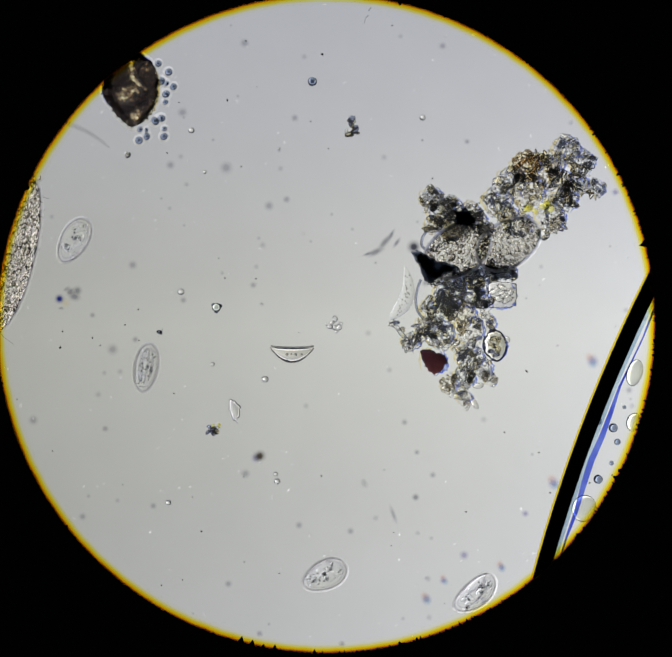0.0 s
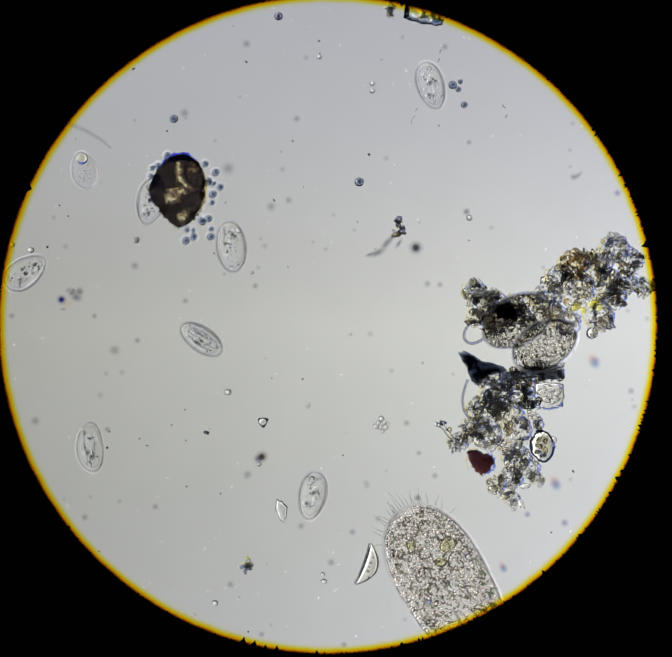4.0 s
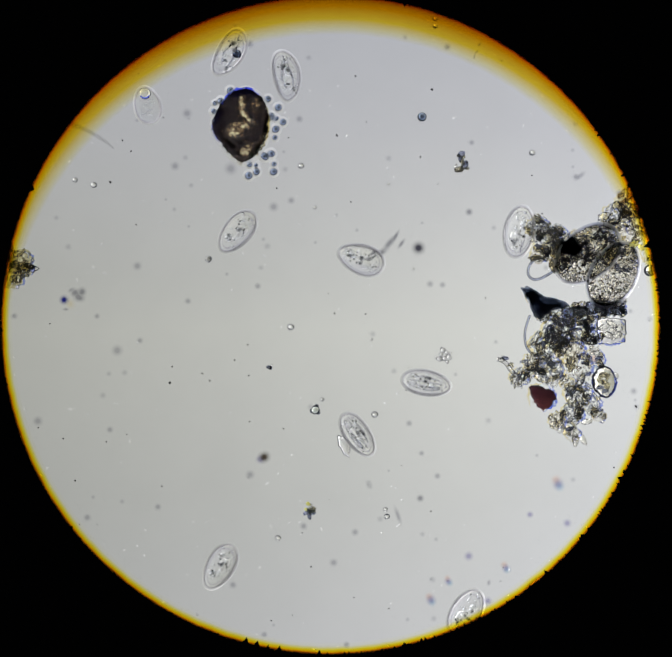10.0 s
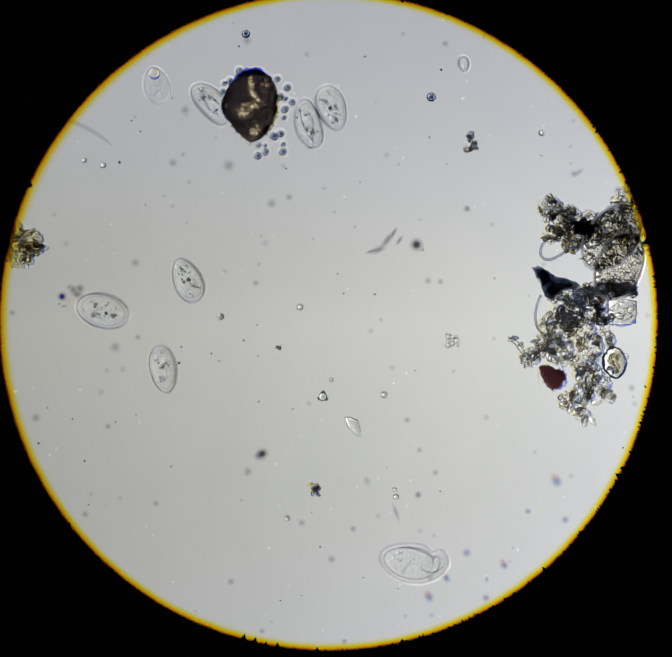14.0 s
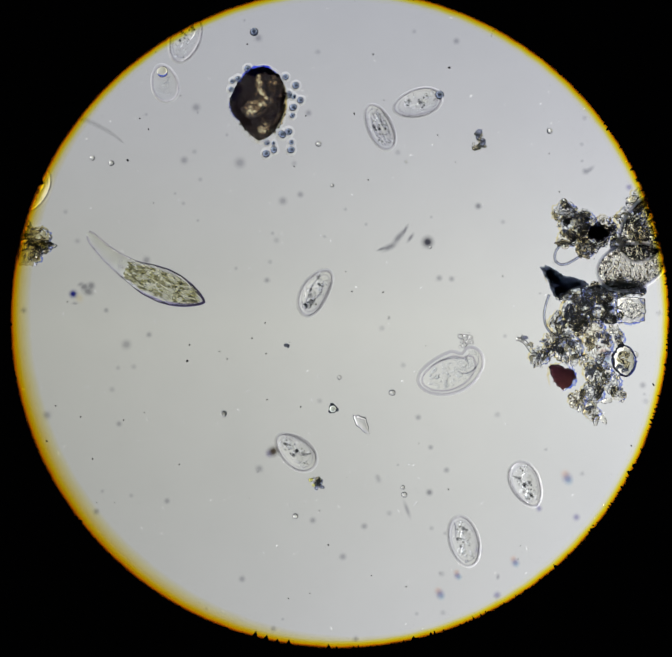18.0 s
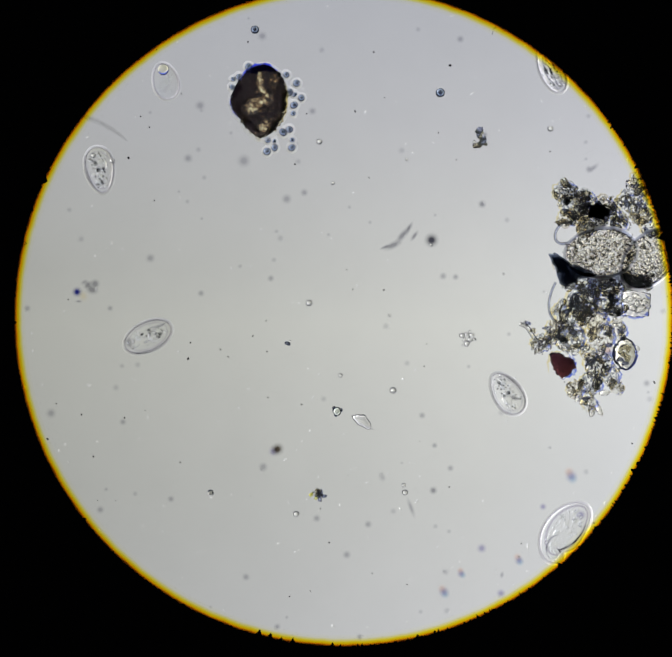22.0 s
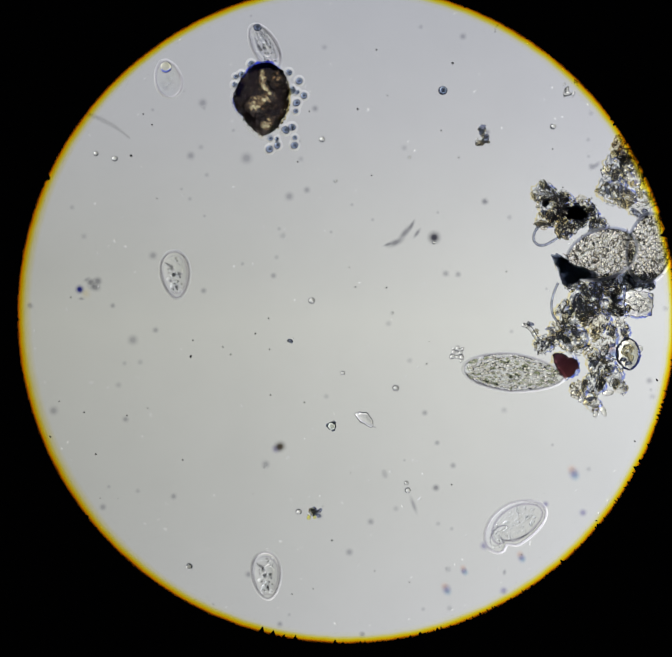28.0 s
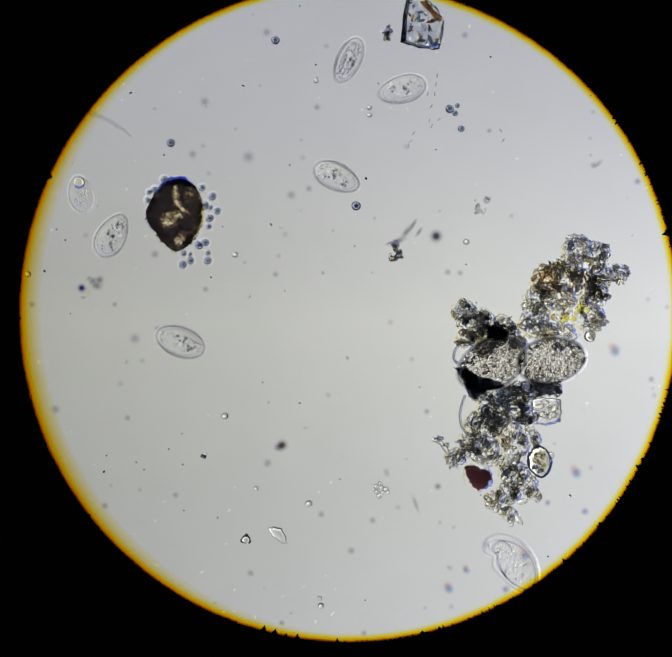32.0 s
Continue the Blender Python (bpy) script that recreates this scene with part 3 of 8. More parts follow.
def mineral(name, dark, light, spots):
    """Dark stone that lets light through where it is thin: spots of (x, y, length, width, degrees, share) in plan units."""
    mat, nt, out = nodes_of(name)
    co = nt.nodes.new("ShaderNodeTexCoord")
    last = None
    for x, y, l, w, deg, share in spots:
        mp = nt.nodes.new("ShaderNodeMapping")
        mp.vector_type = "TEXTURE"
        mp.inputs["Location"].default_value = (x * K, y * K, 0.16)
        mp.inputs["Rotation"].default_value = (0, 0, radians(deg))
        mp.inputs["Scale"].default_value = (l * K, w * K, 1)
        g = nt.nodes.new("ShaderNodeTexGradient")
        g.gradient_type = "SPHERICAL"
        nt.links.new(co.outputs["Object"], mp.inputs["Vector"])
        nt.links.new(mp.outputs["Vector"], g.inputs["Vector"])
        m = nt.nodes.new("ShaderNodeMath")
        m.operation = "MULTIPLY_ADD"
        m.inputs[1].default_value = share
        nt.links.new(g.outputs["Fac"], m.inputs[0])
        if last:
            nt.links.new(last.outputs["Value"], m.inputs[2])
        else:
            m.inputs[2].default_value = 0.0
        last = m
    tex = nt.nodes.new("ShaderNodeTexNoise")
    tex.inputs["Scale"].default_value, tex.inputs["Detail"].default_value = 42, 5
    nt.links.new(co.outputs["Object"], tex.inputs["Vector"])
    rough = nt.nodes.new("ShaderNodeMapRange")
    for key, val in (("From Min", 0.35), ("From Max", 0.68), ("To Min", -0.55), ("To Max", 0.40)):
        rough.inputs[key].default_value = val
    nt.links.new(tex.outputs["Fac"], rough.inputs["Value"])
    ad = nt.nodes.new("ShaderNodeMath")
    ad.operation = "ADD"
    nt.links.new(last.outputs["Value"], ad.inputs[0])
    nt.links.new(rough.outputs["Result"], ad.inputs[1])
    ramp = nt.nodes.new("ShaderNodeValToRGB")
    els = ramp.color_ramp.elements
    els[0].position, els[0].color = 0.06, (*dark, 1)
    els[1].position, els[1].color = 0.85, (*light, 1)
    els.new(0.40).color = (0.30, 0.19, 0.10, 1)
    nt.links.new(ad.outputs["Value"], ramp.inputs["Fac"])
    b = nt.nodes.new("ShaderNodeBsdfPrincipled")
    b.inputs["Transmission Weight"].default_value, b.inputs["IOR"].default_value, b.inputs["Roughness"].default_value = 1.0, 1.04, 0.0
    nt.links.new(ramp.outputs["Color"], b.inputs["Base Color"])
    bm = nt.nodes.new("ShaderNodeBump")
    bm.inputs["Strength"].default_value, bm.inputs["Distance"].default_value = 0.8, 0.02
    nt.links.new(tex.outputs["Fac"], bm.inputs["Height"])
    nt.links.new(bm.outputs["Normal"], b.inputs["Normal"])
    nt.links.new(b.outputs["BSDF"], out.inputs["Surface"])
    return mat


STONE = mineral("brown_stone", (0.028, 0.024, 0.028), (1.0, 0.93, 0.62), (
    (0, 46, 26, 12, 92, 1.1), (8, 20, 22, 11, -50, 1.1), (24, 7, 15, 9, -30, 0.8), (-10, -10, 34, 22, 15, 0.9), (-18, -22, 14, 12, 0, 0.8), (10, -2, 14, 12, 0, 0.7), (8, -62, 24, 15, 20, 1.15), (30, 46, 20, 14, 60, 0.6), (46, -34, 18, 9, 60, 0.6), (20, -44, 12, 10, 0, 0.5)))
part("grain_body", mesh("grain_body", *grain_body(), STONE), grain)
rim = [(a, float(np.interp(a % 360, GRAIN_A, GRAIN_R))) for a in range(-50, 231, 7)]


def rim_fringe(name, mat, lo, hi, share, r, label):
    way = [((q * share * math.cos(radians(a))) * K, (q * share * math.sin(radians(a))) * K, 0.06) for a, q in rim if lo <= a <= hi]
    part(name, mesh(name, *joined([tube(way, lambda q: share * r * K * (0.3 + math.sin(math.pi * q)) * (1 + 0.3 * math.sin(q * 31)), 8) for share in (0.6, 1.0, 1.3)]), mat), grain, label)


# the lens's colour fringes, painted as tinted strands along the grain
rim_fringe("blue_rim", DEEP_BLUE, 50, 150, 0.985, 5.0, "deep blue colour fringe along the grain")
rim_fringe("blue_rim", DEEP_BLUE, 140, 230, 0.985, 2.2, "thin blue colour fringe along the grain")
ring_way = [(q * 1.03 * math.cos(radians(a)) * K, q * 1.03 * math.sin(radians(a)) * K) for a, q in [(a, float(np.interp(a % 360, GRAIN_A, GRAIN_R))) for a in range(0, 361, 6)]]
part("pale_halo", mesh("pale_halo", *ribbon(ring_way, 10 * K, 0.05, 0.016), SHEEN, False), grain, "pale halo round the grain")
rim_fringe("amber_rim", WARM, -50, 50, 0.985, 3.2, "amber colour fringe along the grain")
# the cobalt flakes paint the blue fringe at the grain's edge
for x, y, r, mat in ((402, 372, 10, F_COBALT), (422, 364, 11, F_COBALT), (440, 368, 10, F_COBALT), (366, 412, 9, F_COBALT), (468, 450, 9, F_DARK), (456, 485, 9, F_DARK),
                     (390, 490, 9, F_NAVY), (356, 428, 10, F_COBALT), (364, 456, 9, F_DARK), (380, 480, 9, F_DARK), (404, 508, 9, F_NAVY), (470, 432, 9, F_NAVY), (462, 468, 8, F_DARK), (446, 496, 8, F_NAVY), (436, 508, 8, F_DARK)):
    part("crust_flake", lump(mat, 3 + int(x) % 3, 0.5), grain, "", turned((x - 413) * 0.97 * K, (441 - y) * 0.97 * K, 0.12, r * K * 1.1, r * K * 0.7, 0.05, math.degrees(math.atan2(441 - y, x - 413)) + 90))
for x, y, r, s in ((386, 360, 9, 1), (350, 389, 6, 1), (364, 384, 9, .8), (348, 408, 8, .8), (474, 379, 8, 1), (498, 399, 9, 1), (480, 420, 10, 1), (493, 425, 7, .8), (509, 433, 8.5, 1),
                   (492, 450, 10, .85), (490, 469, 7, .9), (466, 513, 11, .75), (481, 507, 10, .8), (431, 532, 7, 1), (446, 534, 6, .8), (429, 558, 9.5, 1), (447, 549, 9, .9),
                   (488, 531, 6.5, 1), (487, 549, 9.5, .9)):
    b = thing("yeast_cell", "round blue-grey yeast bead beside the brown grain", "yeast cell", "yeast beads round the grain", at=P(x, y))
    part("cell_wall", ball(YEAST), b, "", turned(0, 0, r * K, r * K, r * s * K, r * K, x * 3))
    part("cell_core", ball(YEAST_CORE), b, "", turned(0.1 * r * K, 0, r * K, r * 0.30 * K, r * 0.26 * K, r * 0.3 * K))
    part("pale_halo", mesh("pale_halo", *ribbon(contour(r * 1.06, egg(r * 1.06, 0.0), 1.0, n=20), 6.5 * K, r * K, 0.016), SHEEN, False), b, "pale halo round the bead")
for x, y, r in ((401, 274, 10), (833, 421, 11), (645, 35, 10), (1051, 195, 10), (1069, 187, 6), (1064, 205, 7), (1078, 241, 8)):
    b = thing("yeast_cell", "lone round yeast bead with a dark rim", "yeast cell", at=P(x, y))
    part("cell_wall", ball(YEAST), b, "", turned(0, 0, r * K, r * K, r * K, r * K))
    part("cell_core", ball(YEAST_CORE), b, "", turned(0, 0, r * K, r * 0.35 * K, r * 0.35 * K, r * 0.35 * K))

bv, bf = lathe(1.0, lambda s: math.sqrt(max(0, 1 - s * s)), 1.0, 4, 5)
rng = random.Random(63)
for mat, lo, hi, count in ((F_MID, -60, 40, 60), (F_BLUE, 40, 230, 40), (F_DARK, 190, 320, 60)):
    bits = []
    for i in range(count):
        a = rng.uniform(lo, hi)
        q, r = float(np.interp(a % 360, GRAIN_A, GRAIN_R)) * rng.uniform(0.90, 1.03), rng.uniform(1.6, 3.6)
        c = Vector((q * math.cos(radians(a)) * K, q * math.sin(radians(a)) * K, rng.uniform(0.04, 0.24)))
        bits.append(([c + Vector(p) * r * K * rng.uniform(0.8, 1.2) for p in bv], bf))
    tagged(part("crust_grit", mesh("crust_grit", *joined(bits), mat), grain, "fine crust along the grain's edge"), kind="stuff")

# ---- flakes of debris ----
MATS = {"d": (F_DARK, F_BLUE, F_MID, F_PALE, F_PALE), "m": (F_MID, F_DARK, F_PALE, F_BLUE), "p": (F_PALE, F_PALE, F_MID, F_BLUE), "y": (F_YELLOW, F_YELLOW, F_PALE),
        "r": (F_BROWN, F_BROWN, F_DARK, F_MID), "c": (CLEARG,), "o": (F_MID, F_MID, F_YELLOW, F_DARK), "s": (F_BLUE, F_DARK, F_BLUE, F_PALE)}


def heap(name, label, at, zones, seed):
    """A clump of flakes: zones of (x, y, radius, kind, number)."""
    rng = random.Random(seed)
    t = thing(name, label, "debris", "clumps of debris", at=P(*at))
    for x, y, r, kind, n in zones:
        if r > 15:
            m = {"p": F_MILK, "y": F_LEMON, "o": F_OLIVE, "m": F_TAN, "r": F_RUST}.get(kind, F_GEL)
            part("gel", cap(m, n % 3), t, "", turned((x - at[0]) * K, (at[1] - y) * K, 0.004, r * 1.08 * K, r * 0.98 * K, 0.06, n * 50))
            part("blue_fringe", crescent(FRINGE, n % 3), t, "thin blue colour fringe", turned((x - at[0]) * K, (at[1] - y) * K, 0.003, r * 1.03 * K, r * 0.97 * K, 0.03, -35 + n * 5))
            part("amber_fringe", crescent(WARM, n % 3), t, "thin amber colour fringe", turned((x - at[0]) * K, (at[1] - y) * K, 0.002, r * 1.05 * K, r * 0.98 * K, 0.02, 145 + n * 5))
            if kind in "dsm":
                part("blue_fringe", crescent(FRINGE, (n + 1) % 3), t, "thin blue colour fringe", turned((x + 0.2 * r - at[0]) * K, (at[1] - y - 0.1 * r) * K, 0.005, r * 0.62 * K, r * 0.66 * K, 0.02, n * 17 - 60))
        if kind in "ds" and r > 24:
            px, py, s = x + rng.uniform(-0.5, 0.5) * r - at[0], at[1] - y + rng.uniform(-0.5, 0.5) * r, rng.uniform(0.25, 0.4) * r
            part("dark_flake", lump(F_NAVY, rng.randrange(3), 0.6), t, "dark blue-black flake", turned(px * K, py * K, 0.03, s * K, s * 0.7 * K, 0.02, rng.uniform(0, 360)))
        for i in range(round(n * 1.3) if r > 15 else n):
            a, q = rng.uniform(0, 6.28), r * math.sqrt(rng.random()) * 0.95
            mat = rng.choice(MATS[kind])
            size = rng.choice((3.4, 4.2, 5.2, 6.2, 7.5, 9.0)) * min(1, 0.3 + r / 26)
            px, py = x + q * math.cos(a) - at[0], at[1] - (y + q * math.sin(a))
            h = size * rng.uniform(0.5, 0.9)
            part("flake", lump(mat, rng.randrange(6), 0.6), t, "", turned(px * K, py * K, (h + rng.uniform(0, min(18, r))) * K, size * K * rng.uniform(0.9, 2.0), size * K * rng.uniform(0.7, 1.1), h * K, rng.uniform(0, 360), rng.uniform(-40, 40)))
    # fine curled threads that bind the flakes
    for mat, share in ((F_PALE, 0.5), (F_DARK, 0.2)):
        curls = []
        for x, y, r, kind, n in zones:
            for i in range(round(n * share) if r > 15 and kind != "y" else 0):
                a, q, way = rng.uniform(0, 6.28), r * 0.85 * math.sqrt(rng.random()), rng.uniform(0, 6.28)
                c = Vector(((x + q * math.cos(a) - at[0]) * K, (at[1] - y - q * math.sin(a)) * K, rng.uniform(0.06, 0.2)))
                turn, pts = rng.choice((-1, 1)) * rng.uniform(0.25, 0.75), []
                for j in range(rng.randrange(6, 11)):
                    pts.append(tuple(c))
                    way += turn + rng.uniform(-0.35, 0.35)
                    c = c + Vector((math.cos(way), math.sin(way), rng.uniform(-0.3, 0.3))) * 3.6 * K
                curls.append(tube(pts, rng.uniform(1.3, 2.3) * K, 6))
        if curls:
            tagged(part("curled_threads", mesh("curled_threads", *joined(curls), mat), t, "fine curled threads between the flakes"), kind="stuff")
    # the finest grains between the flakes
    bv, bf = lathe(1.0, lambda s: math.sqrt(max(0, 1 - s * s)), 1.0, 4, 5)
    for mat in (F_MID, F_PALE):
        fines = []
        for x, y, r, kind, n in zones:
            for i in range(0 if r < 15 else n if mat is F_PALE or kind not in "p" else 0):
                a, q, s = rng.uniform(0, 6.28), r * math.sqrt(rng.random()) * 1.08, rng.uniform(2.4, 5.5)
                c = Vector(((x + q * math.cos(a) - at[0]) * K, (at[1] - y - q * math.sin(a)) * K, rng.uniform(0.02, 0.16)))
                m = Euler((rng.uniform(-0.6, 0.6), rng.uniform(-0.6, 0.6), rng.uniform(0, 6.28))).to_matrix() @ Matrix.Diagonal((s * K * rng.uniform(0.9, 1.9), s * K * rng.uniform(0.6, 1.0), s * K * 0.8))
                fines.append(([c + m @ (Vector(p) * rng.uniform(0.75, 1.25)) for p in bv], bf))
        if fines:
            tagged(part("grit", mesh("grit", *joined(fines), mat), t, "fine grains between the flakes"), kind="stuff")
    return t


upper = heap("debris_clump", "loose clump of brown and yellow mineral flakes", (1360, 660), (
    (1430, 570, 32, "d", 9), (1400, 600, 28, "m", 7), (1465, 600, 30, "d", 9), (1498, 662, 22, "s", 6), (1450, 655, 30, "d", 8), (1425, 690, 30, "s", 8), (1380, 620, 38, "m", 10),
    (1335, 608, 34, "r", 9), (1300, 640, 30, "d", 8), (1268, 690, 34, "d", 9), (1340, 668, 40, "m", 12), (1340, 711, 13, "y", 3), (1380, 706, 13, "y", 3), (1396, 672, 26, "p", 7), (1416, 640, 26, "m", 7), (1392, 728, 34, "p", 9), (1318, 745, 30, "p", 8),
    (1376, 770, 14, "p", 2), (1410, 745, 18, "m", 4), (1290, 720, 24, "m", 5)), 1)
middle = heap("debris_clump", "dark granular clump of debris on the slide", (1140, 705), (
    (1100, 668, 26, "d", 8), (1122, 698, 34, "d", 10), (1165, 728, 30, "d", 7), (1184, 722, 22, "s", 4), (1104, 732, 20, "m", 5), (1150, 690, 26, "d", 6), (1205, 725, 28, "d", 7), (1150, 755, 20, "m", 4), (1192, 700, 24, "m", 6), (1140, 722, 28, "m", 7), (1228, 742, 18, "d", 5)), 2)
lower = heap("debris_clump", "long clump of dark flakes and clear crystals", (1170, 960), (
    (1092, 842, 16, "d", 3), (1168, 896, 26, "d", 7), (1222, 892, 24, "s", 6), (1150, 940, 26, "d", 6), (1118, 880, 18, "d", 5), (1148, 876, 22, "d", 5), (1198, 876, 24, "d", 8), (1250, 866, 26, "s", 10), (1292, 866, 20, "s", 7), (1150, 918, 36, "d", 10),
    (1208, 920, 28, "d", 7), (1120, 950, 34, "d", 9), (1180, 962, 34, "m", 9), (1232, 930, 22, "s", 5), (1092, 990, 20, "m", 5), (1130, 1008, 34, "d", 10), (1198, 1000, 36, "p", 10),
    (1238, 982, 24, "p", 6)) + (
    (1062, 1026, 22, "d", 5), (1086, 1012, 16, "m", 4), (1024, 990, 11, "p", 4), (1040, 1004, 8, "p", 2), (1200, 1064, 32, "d", 9), (1232, 1088, 22, "d", 5),
    (1188, 1110, 26, "d", 6), (1152, 1128, 20, "m", 5), (1248, 1116, 16, "p", 3), (1188, 1158, 18, "p", 5), (1176, 1040, 20, "p", 4)), 3)
def piece(name, me, t, x, y, at, z, sx, sy, sz, deg=0, label=""):
    return part(name, me, t, label, turned((x - at[0]) * K, (at[1] - y) * K, z, sx * K, sy * K, sz * K, deg))


PEBBLE = clear("clear_pebble", (0.99, 0.975, 0.93), 1.07, 0.7, 9, vary=0.12)
LOW, MID, UP = (1170, 960), (1140, 705), (1360, 660)


def splinter(name, corners, high, mat, t, x, y, at, z, seed, label, rag=2.5):
    return part(name, chip(name, corners, high, mat, seed, rag), t, label, pose((x - at[0]) * K, (at[1] - y) * K, z))


splinter("red_flake", ((-30, -24), (-8, -30), (28, -12), (34, 6), (18, 26), (4, 34), (-8, 26), (-18, 12), (-24, 0)), 0.07, F_RED, lower, 1113, 1072, LOW, 0.10, 3, "dark red translucent flake", 5)
MURKY = tint("navy_murk", (0.66, 0.68, 0.725), (0.50, 0.525, 0.58), 9, (0.30, 0.60))
part("dark_core", soft_chip("dark_core", ((-22, -14), (3, -22), (22, -8), (26, 11), (4, 19), (-19, 13)), 0.05, MURKY, 12, 8), middle, "dark navy core", pose((1176 - MID[0]) * K, (MID[1] - 716) * K, 0.14))
part("wedge", soft_chip("wedge", ((-46, -31), (-30, -37), (8, -14), (50, -4), (68, 9), (26, 20), (-2, 40), (-16, 34), (-23, 8)), 0.08, MURKY, 5, 7), lower, "blue-black three-cornered wedge", pose((1110 - LOW[0]) * K, (LOW[1] - 852) * K, 0.16))
for x, y, corners in ((1188, 872, ((-34, -12), (-6, -9), (26, -13), (32, 6), (6, 13), (-28, 9))), (1238, 862, ((-26, -8), (2, -14), (27, -9), (24, 9), (-4, 15), (-25, 8))),
                      (1284, 868, ((-24, -13), (6, -16), (24, -8), (26, 8), (4, 12), (-22, 15)))):
    splinter("bar", corners, 0.04, F_NAVY, lower, x, y, LOW, 0.07, x % 9, "blackish blue bar", 8)
splinter("square_crystal", ((-33, -26), (-10, -31), (32, -27), (34, 4), (30, 26), (0, 31), (-30, 29), (-35, 2)), 0.05, PEBBLE, lower, 1276, 918, LOW, 0.10, 2, "clear squarish crystal with a dark rim", 3)
for x, y, sx, sy, d, mat in ((1258, 910, 13, 9, 20, F_PALE), (1276, 903, 14, 8, -30, F_PALE), (1293, 913, 12, 10, 60, F_PALE), (1266, 928, 13, 9, -15, F_PALE), (1286, 930, 14, 9, 40, F_PALE), (1252, 930, 8, 10, 0, F_MID), (1276, 918, 10, 8, 80, F_PALE)):
    piece("inner_flake", lump(mat, 3 + x % 3, 0.6), lower, x, y, LOW, 0.13, sx, sy, 5, d)
splinter("oval_crystal", ((-18, -30), (2, -37), (20, -26), (27, -2), (24, 20), (10, 36), (-8, 34), (-22, 18), (-27, -8)), 0.05, clear("olive_crystal", (0.93, 0.91, 0.78), 1.12, 0.5, 6, vary=0.15), lower, 1257, 1036, LOW, 0.10, 6, "clear oval crystal with dark rim", 4)
for x, y, sx, sy, d in ((1254, 1022, 12, 8, 30), (1262, 1042, 13, 8, -50), (1248, 1050, 9, 6, 10), (1266, 1026, 9, 6, 70), (1250, 1036, 10, 6, -20), (1260, 1058, 9, 6, 15)):
    piece("inner_flake", lump(F_MID if x % 4 else F_BLUE, 3 + x % 3, 0.6), lower, x, y, LOW, 0.13, sx, sy, 5, d)
# crescents that paint colour fringes on the crystals and the red flake
for x, y, r, d, mat in ((1276, 919, 33, -20, FRINGE), (1276, 919, 32, -75, FRINGE), (1258, 1038, 31, -20, FRINGE), (1112, 1072, 31, -15, DEEP_BLUE), (1116, 1072, 33, -15, FRINGE), (1113, 1073, 32, 150, WARM)):
    piece("edge_fringe", crescent(mat, x % 3), lower, x, y, LOW, 0.02, r, r, 9, d)
piece("clear_bead", ball(DROP), upper, 1377, 770, UP, 0.05, 14, 14, 14, 0, "clear round bead")
piece("clear_bead", ball(DROP), lower, 1285, 1023, LOW, 0.03, 9, 9, 9, 0, "clear round bead")
for x, y, l, d in ((1160, 1143, 16, 70), (1142, 1136, 9, 0), (1210, 1170, 18, -60), (1195, 1175, 15, 80), (1172, 1150, 14, 60), (1245, 1110, 14, 30), (1220, 1130, 14, 10)):
    piece("clear_rod", ball(CRYSTAL), lower, x, y, LOW, 0.04, l, 7, 7, d, "clear short rod")


for x, y, sx, sy, d in ((1338, 709, 12, 9, 20), (1355, 716, 9, 7, -30), (1378, 703, 13, 10, 10), (1392, 712, 8, 7, 60)):
    piece("yellow_grain", lump(F_YELLOW, x % 3, 0.3), upper, x, y, UP, 0.12, sx, sy, 7, d, "rounded yellow grain")
for x, y, sx, sy, d in ((1322, 604, 24, 6, 38), (1344, 596, 18, 5, 25), (1352, 618, 15, 5, 50)):
    piece("rusty_streak", lump(F_BROWN, x % 3, 0.4), upper, x, y, UP, 0.16, sx, sy, 5, d, "orange-brown streak")
# low cone added to put a bright glint on the clump
piece("glint_cone", cone_drop(GLINT), upper, 1472, 662, UP, 0.2, 11, 7, 7, 20, "low cone added as a bright glint")


def strand(name, t, at, pts, r, mat, label, z=0.03):
    v, f = tube([((p.x - at[0]) * K, (at[1] - p.y) * K, z) for p in smoothed(pts)], (lambda q: r * K * (0.75 + 0.45 * math.sin(q * 23) * math.sin(q * 9 + 1))) if "rim" in name else r * K, 8)
    return part(name, mesh(name, v, f, mat), t, label)


FILM = clear("clear_thread", (0.50, 0.53, 0.64), 1.26)
strand("loop_thread", middle, MID, [(1112, 738), (1092, 745), (1080, 760), (1078, 778), (1088, 789), (1104, 789), (1122, 780), (1145, 765)], 3.2, FILM, "clear looped thread")
strand("bent_thread", lower, LOW, [(1086, 882), (1078, 905), (1074, 930), (1078, 955), (1090, 972)], 3.0, FILM, "clear bent thread")
strand("blue_rim", lower, LOW, [(1243, 1003), (1250, 1001), (1268, 1004), (1281, 1022), (1285, 1040), (1276, 1062), (1264, 1072), (1248, 1066), (1234, 1050), (1230, 1034), (1234, 1014)], 2.8, tint("slate_rim", (0.42, 0.47, 0.66), (0.12, 0.15, 0.34), 9), "dark blue rim", 0.18)
strand("string", lower, LOW, [(1010, 985), (1028, 992), (1040, 1008), (1052, 1022)], 5, F_PALE, "pale short string")

# ---- bright block of crystal and its neighbours, at the north edge ----
block = thing("crystal_block", "faceted clear crystal block with blue and yellow streaks", "crystal", at=P(986, -2))
GEM = clear("blue_white_crystal", (0.97, 0.97, 0.94), 1.06, 1.0, 20, second=(0.50, 0.55, 0.66))
AMBER_CHIP = tint("amber_chip", (0.99, 0.90, 0.52), (0.80, 0.58, 0.20), 9)
BLUE_CHIP = tint("blue_chip", (0.62, 0.68, 0.84), (0.40, 0.46, 0.62), 9)
RUST_CHIP = tint("rust_chip", (0.72, 0.50, 0.28), (0.30, 0.17, 0.08), 9)
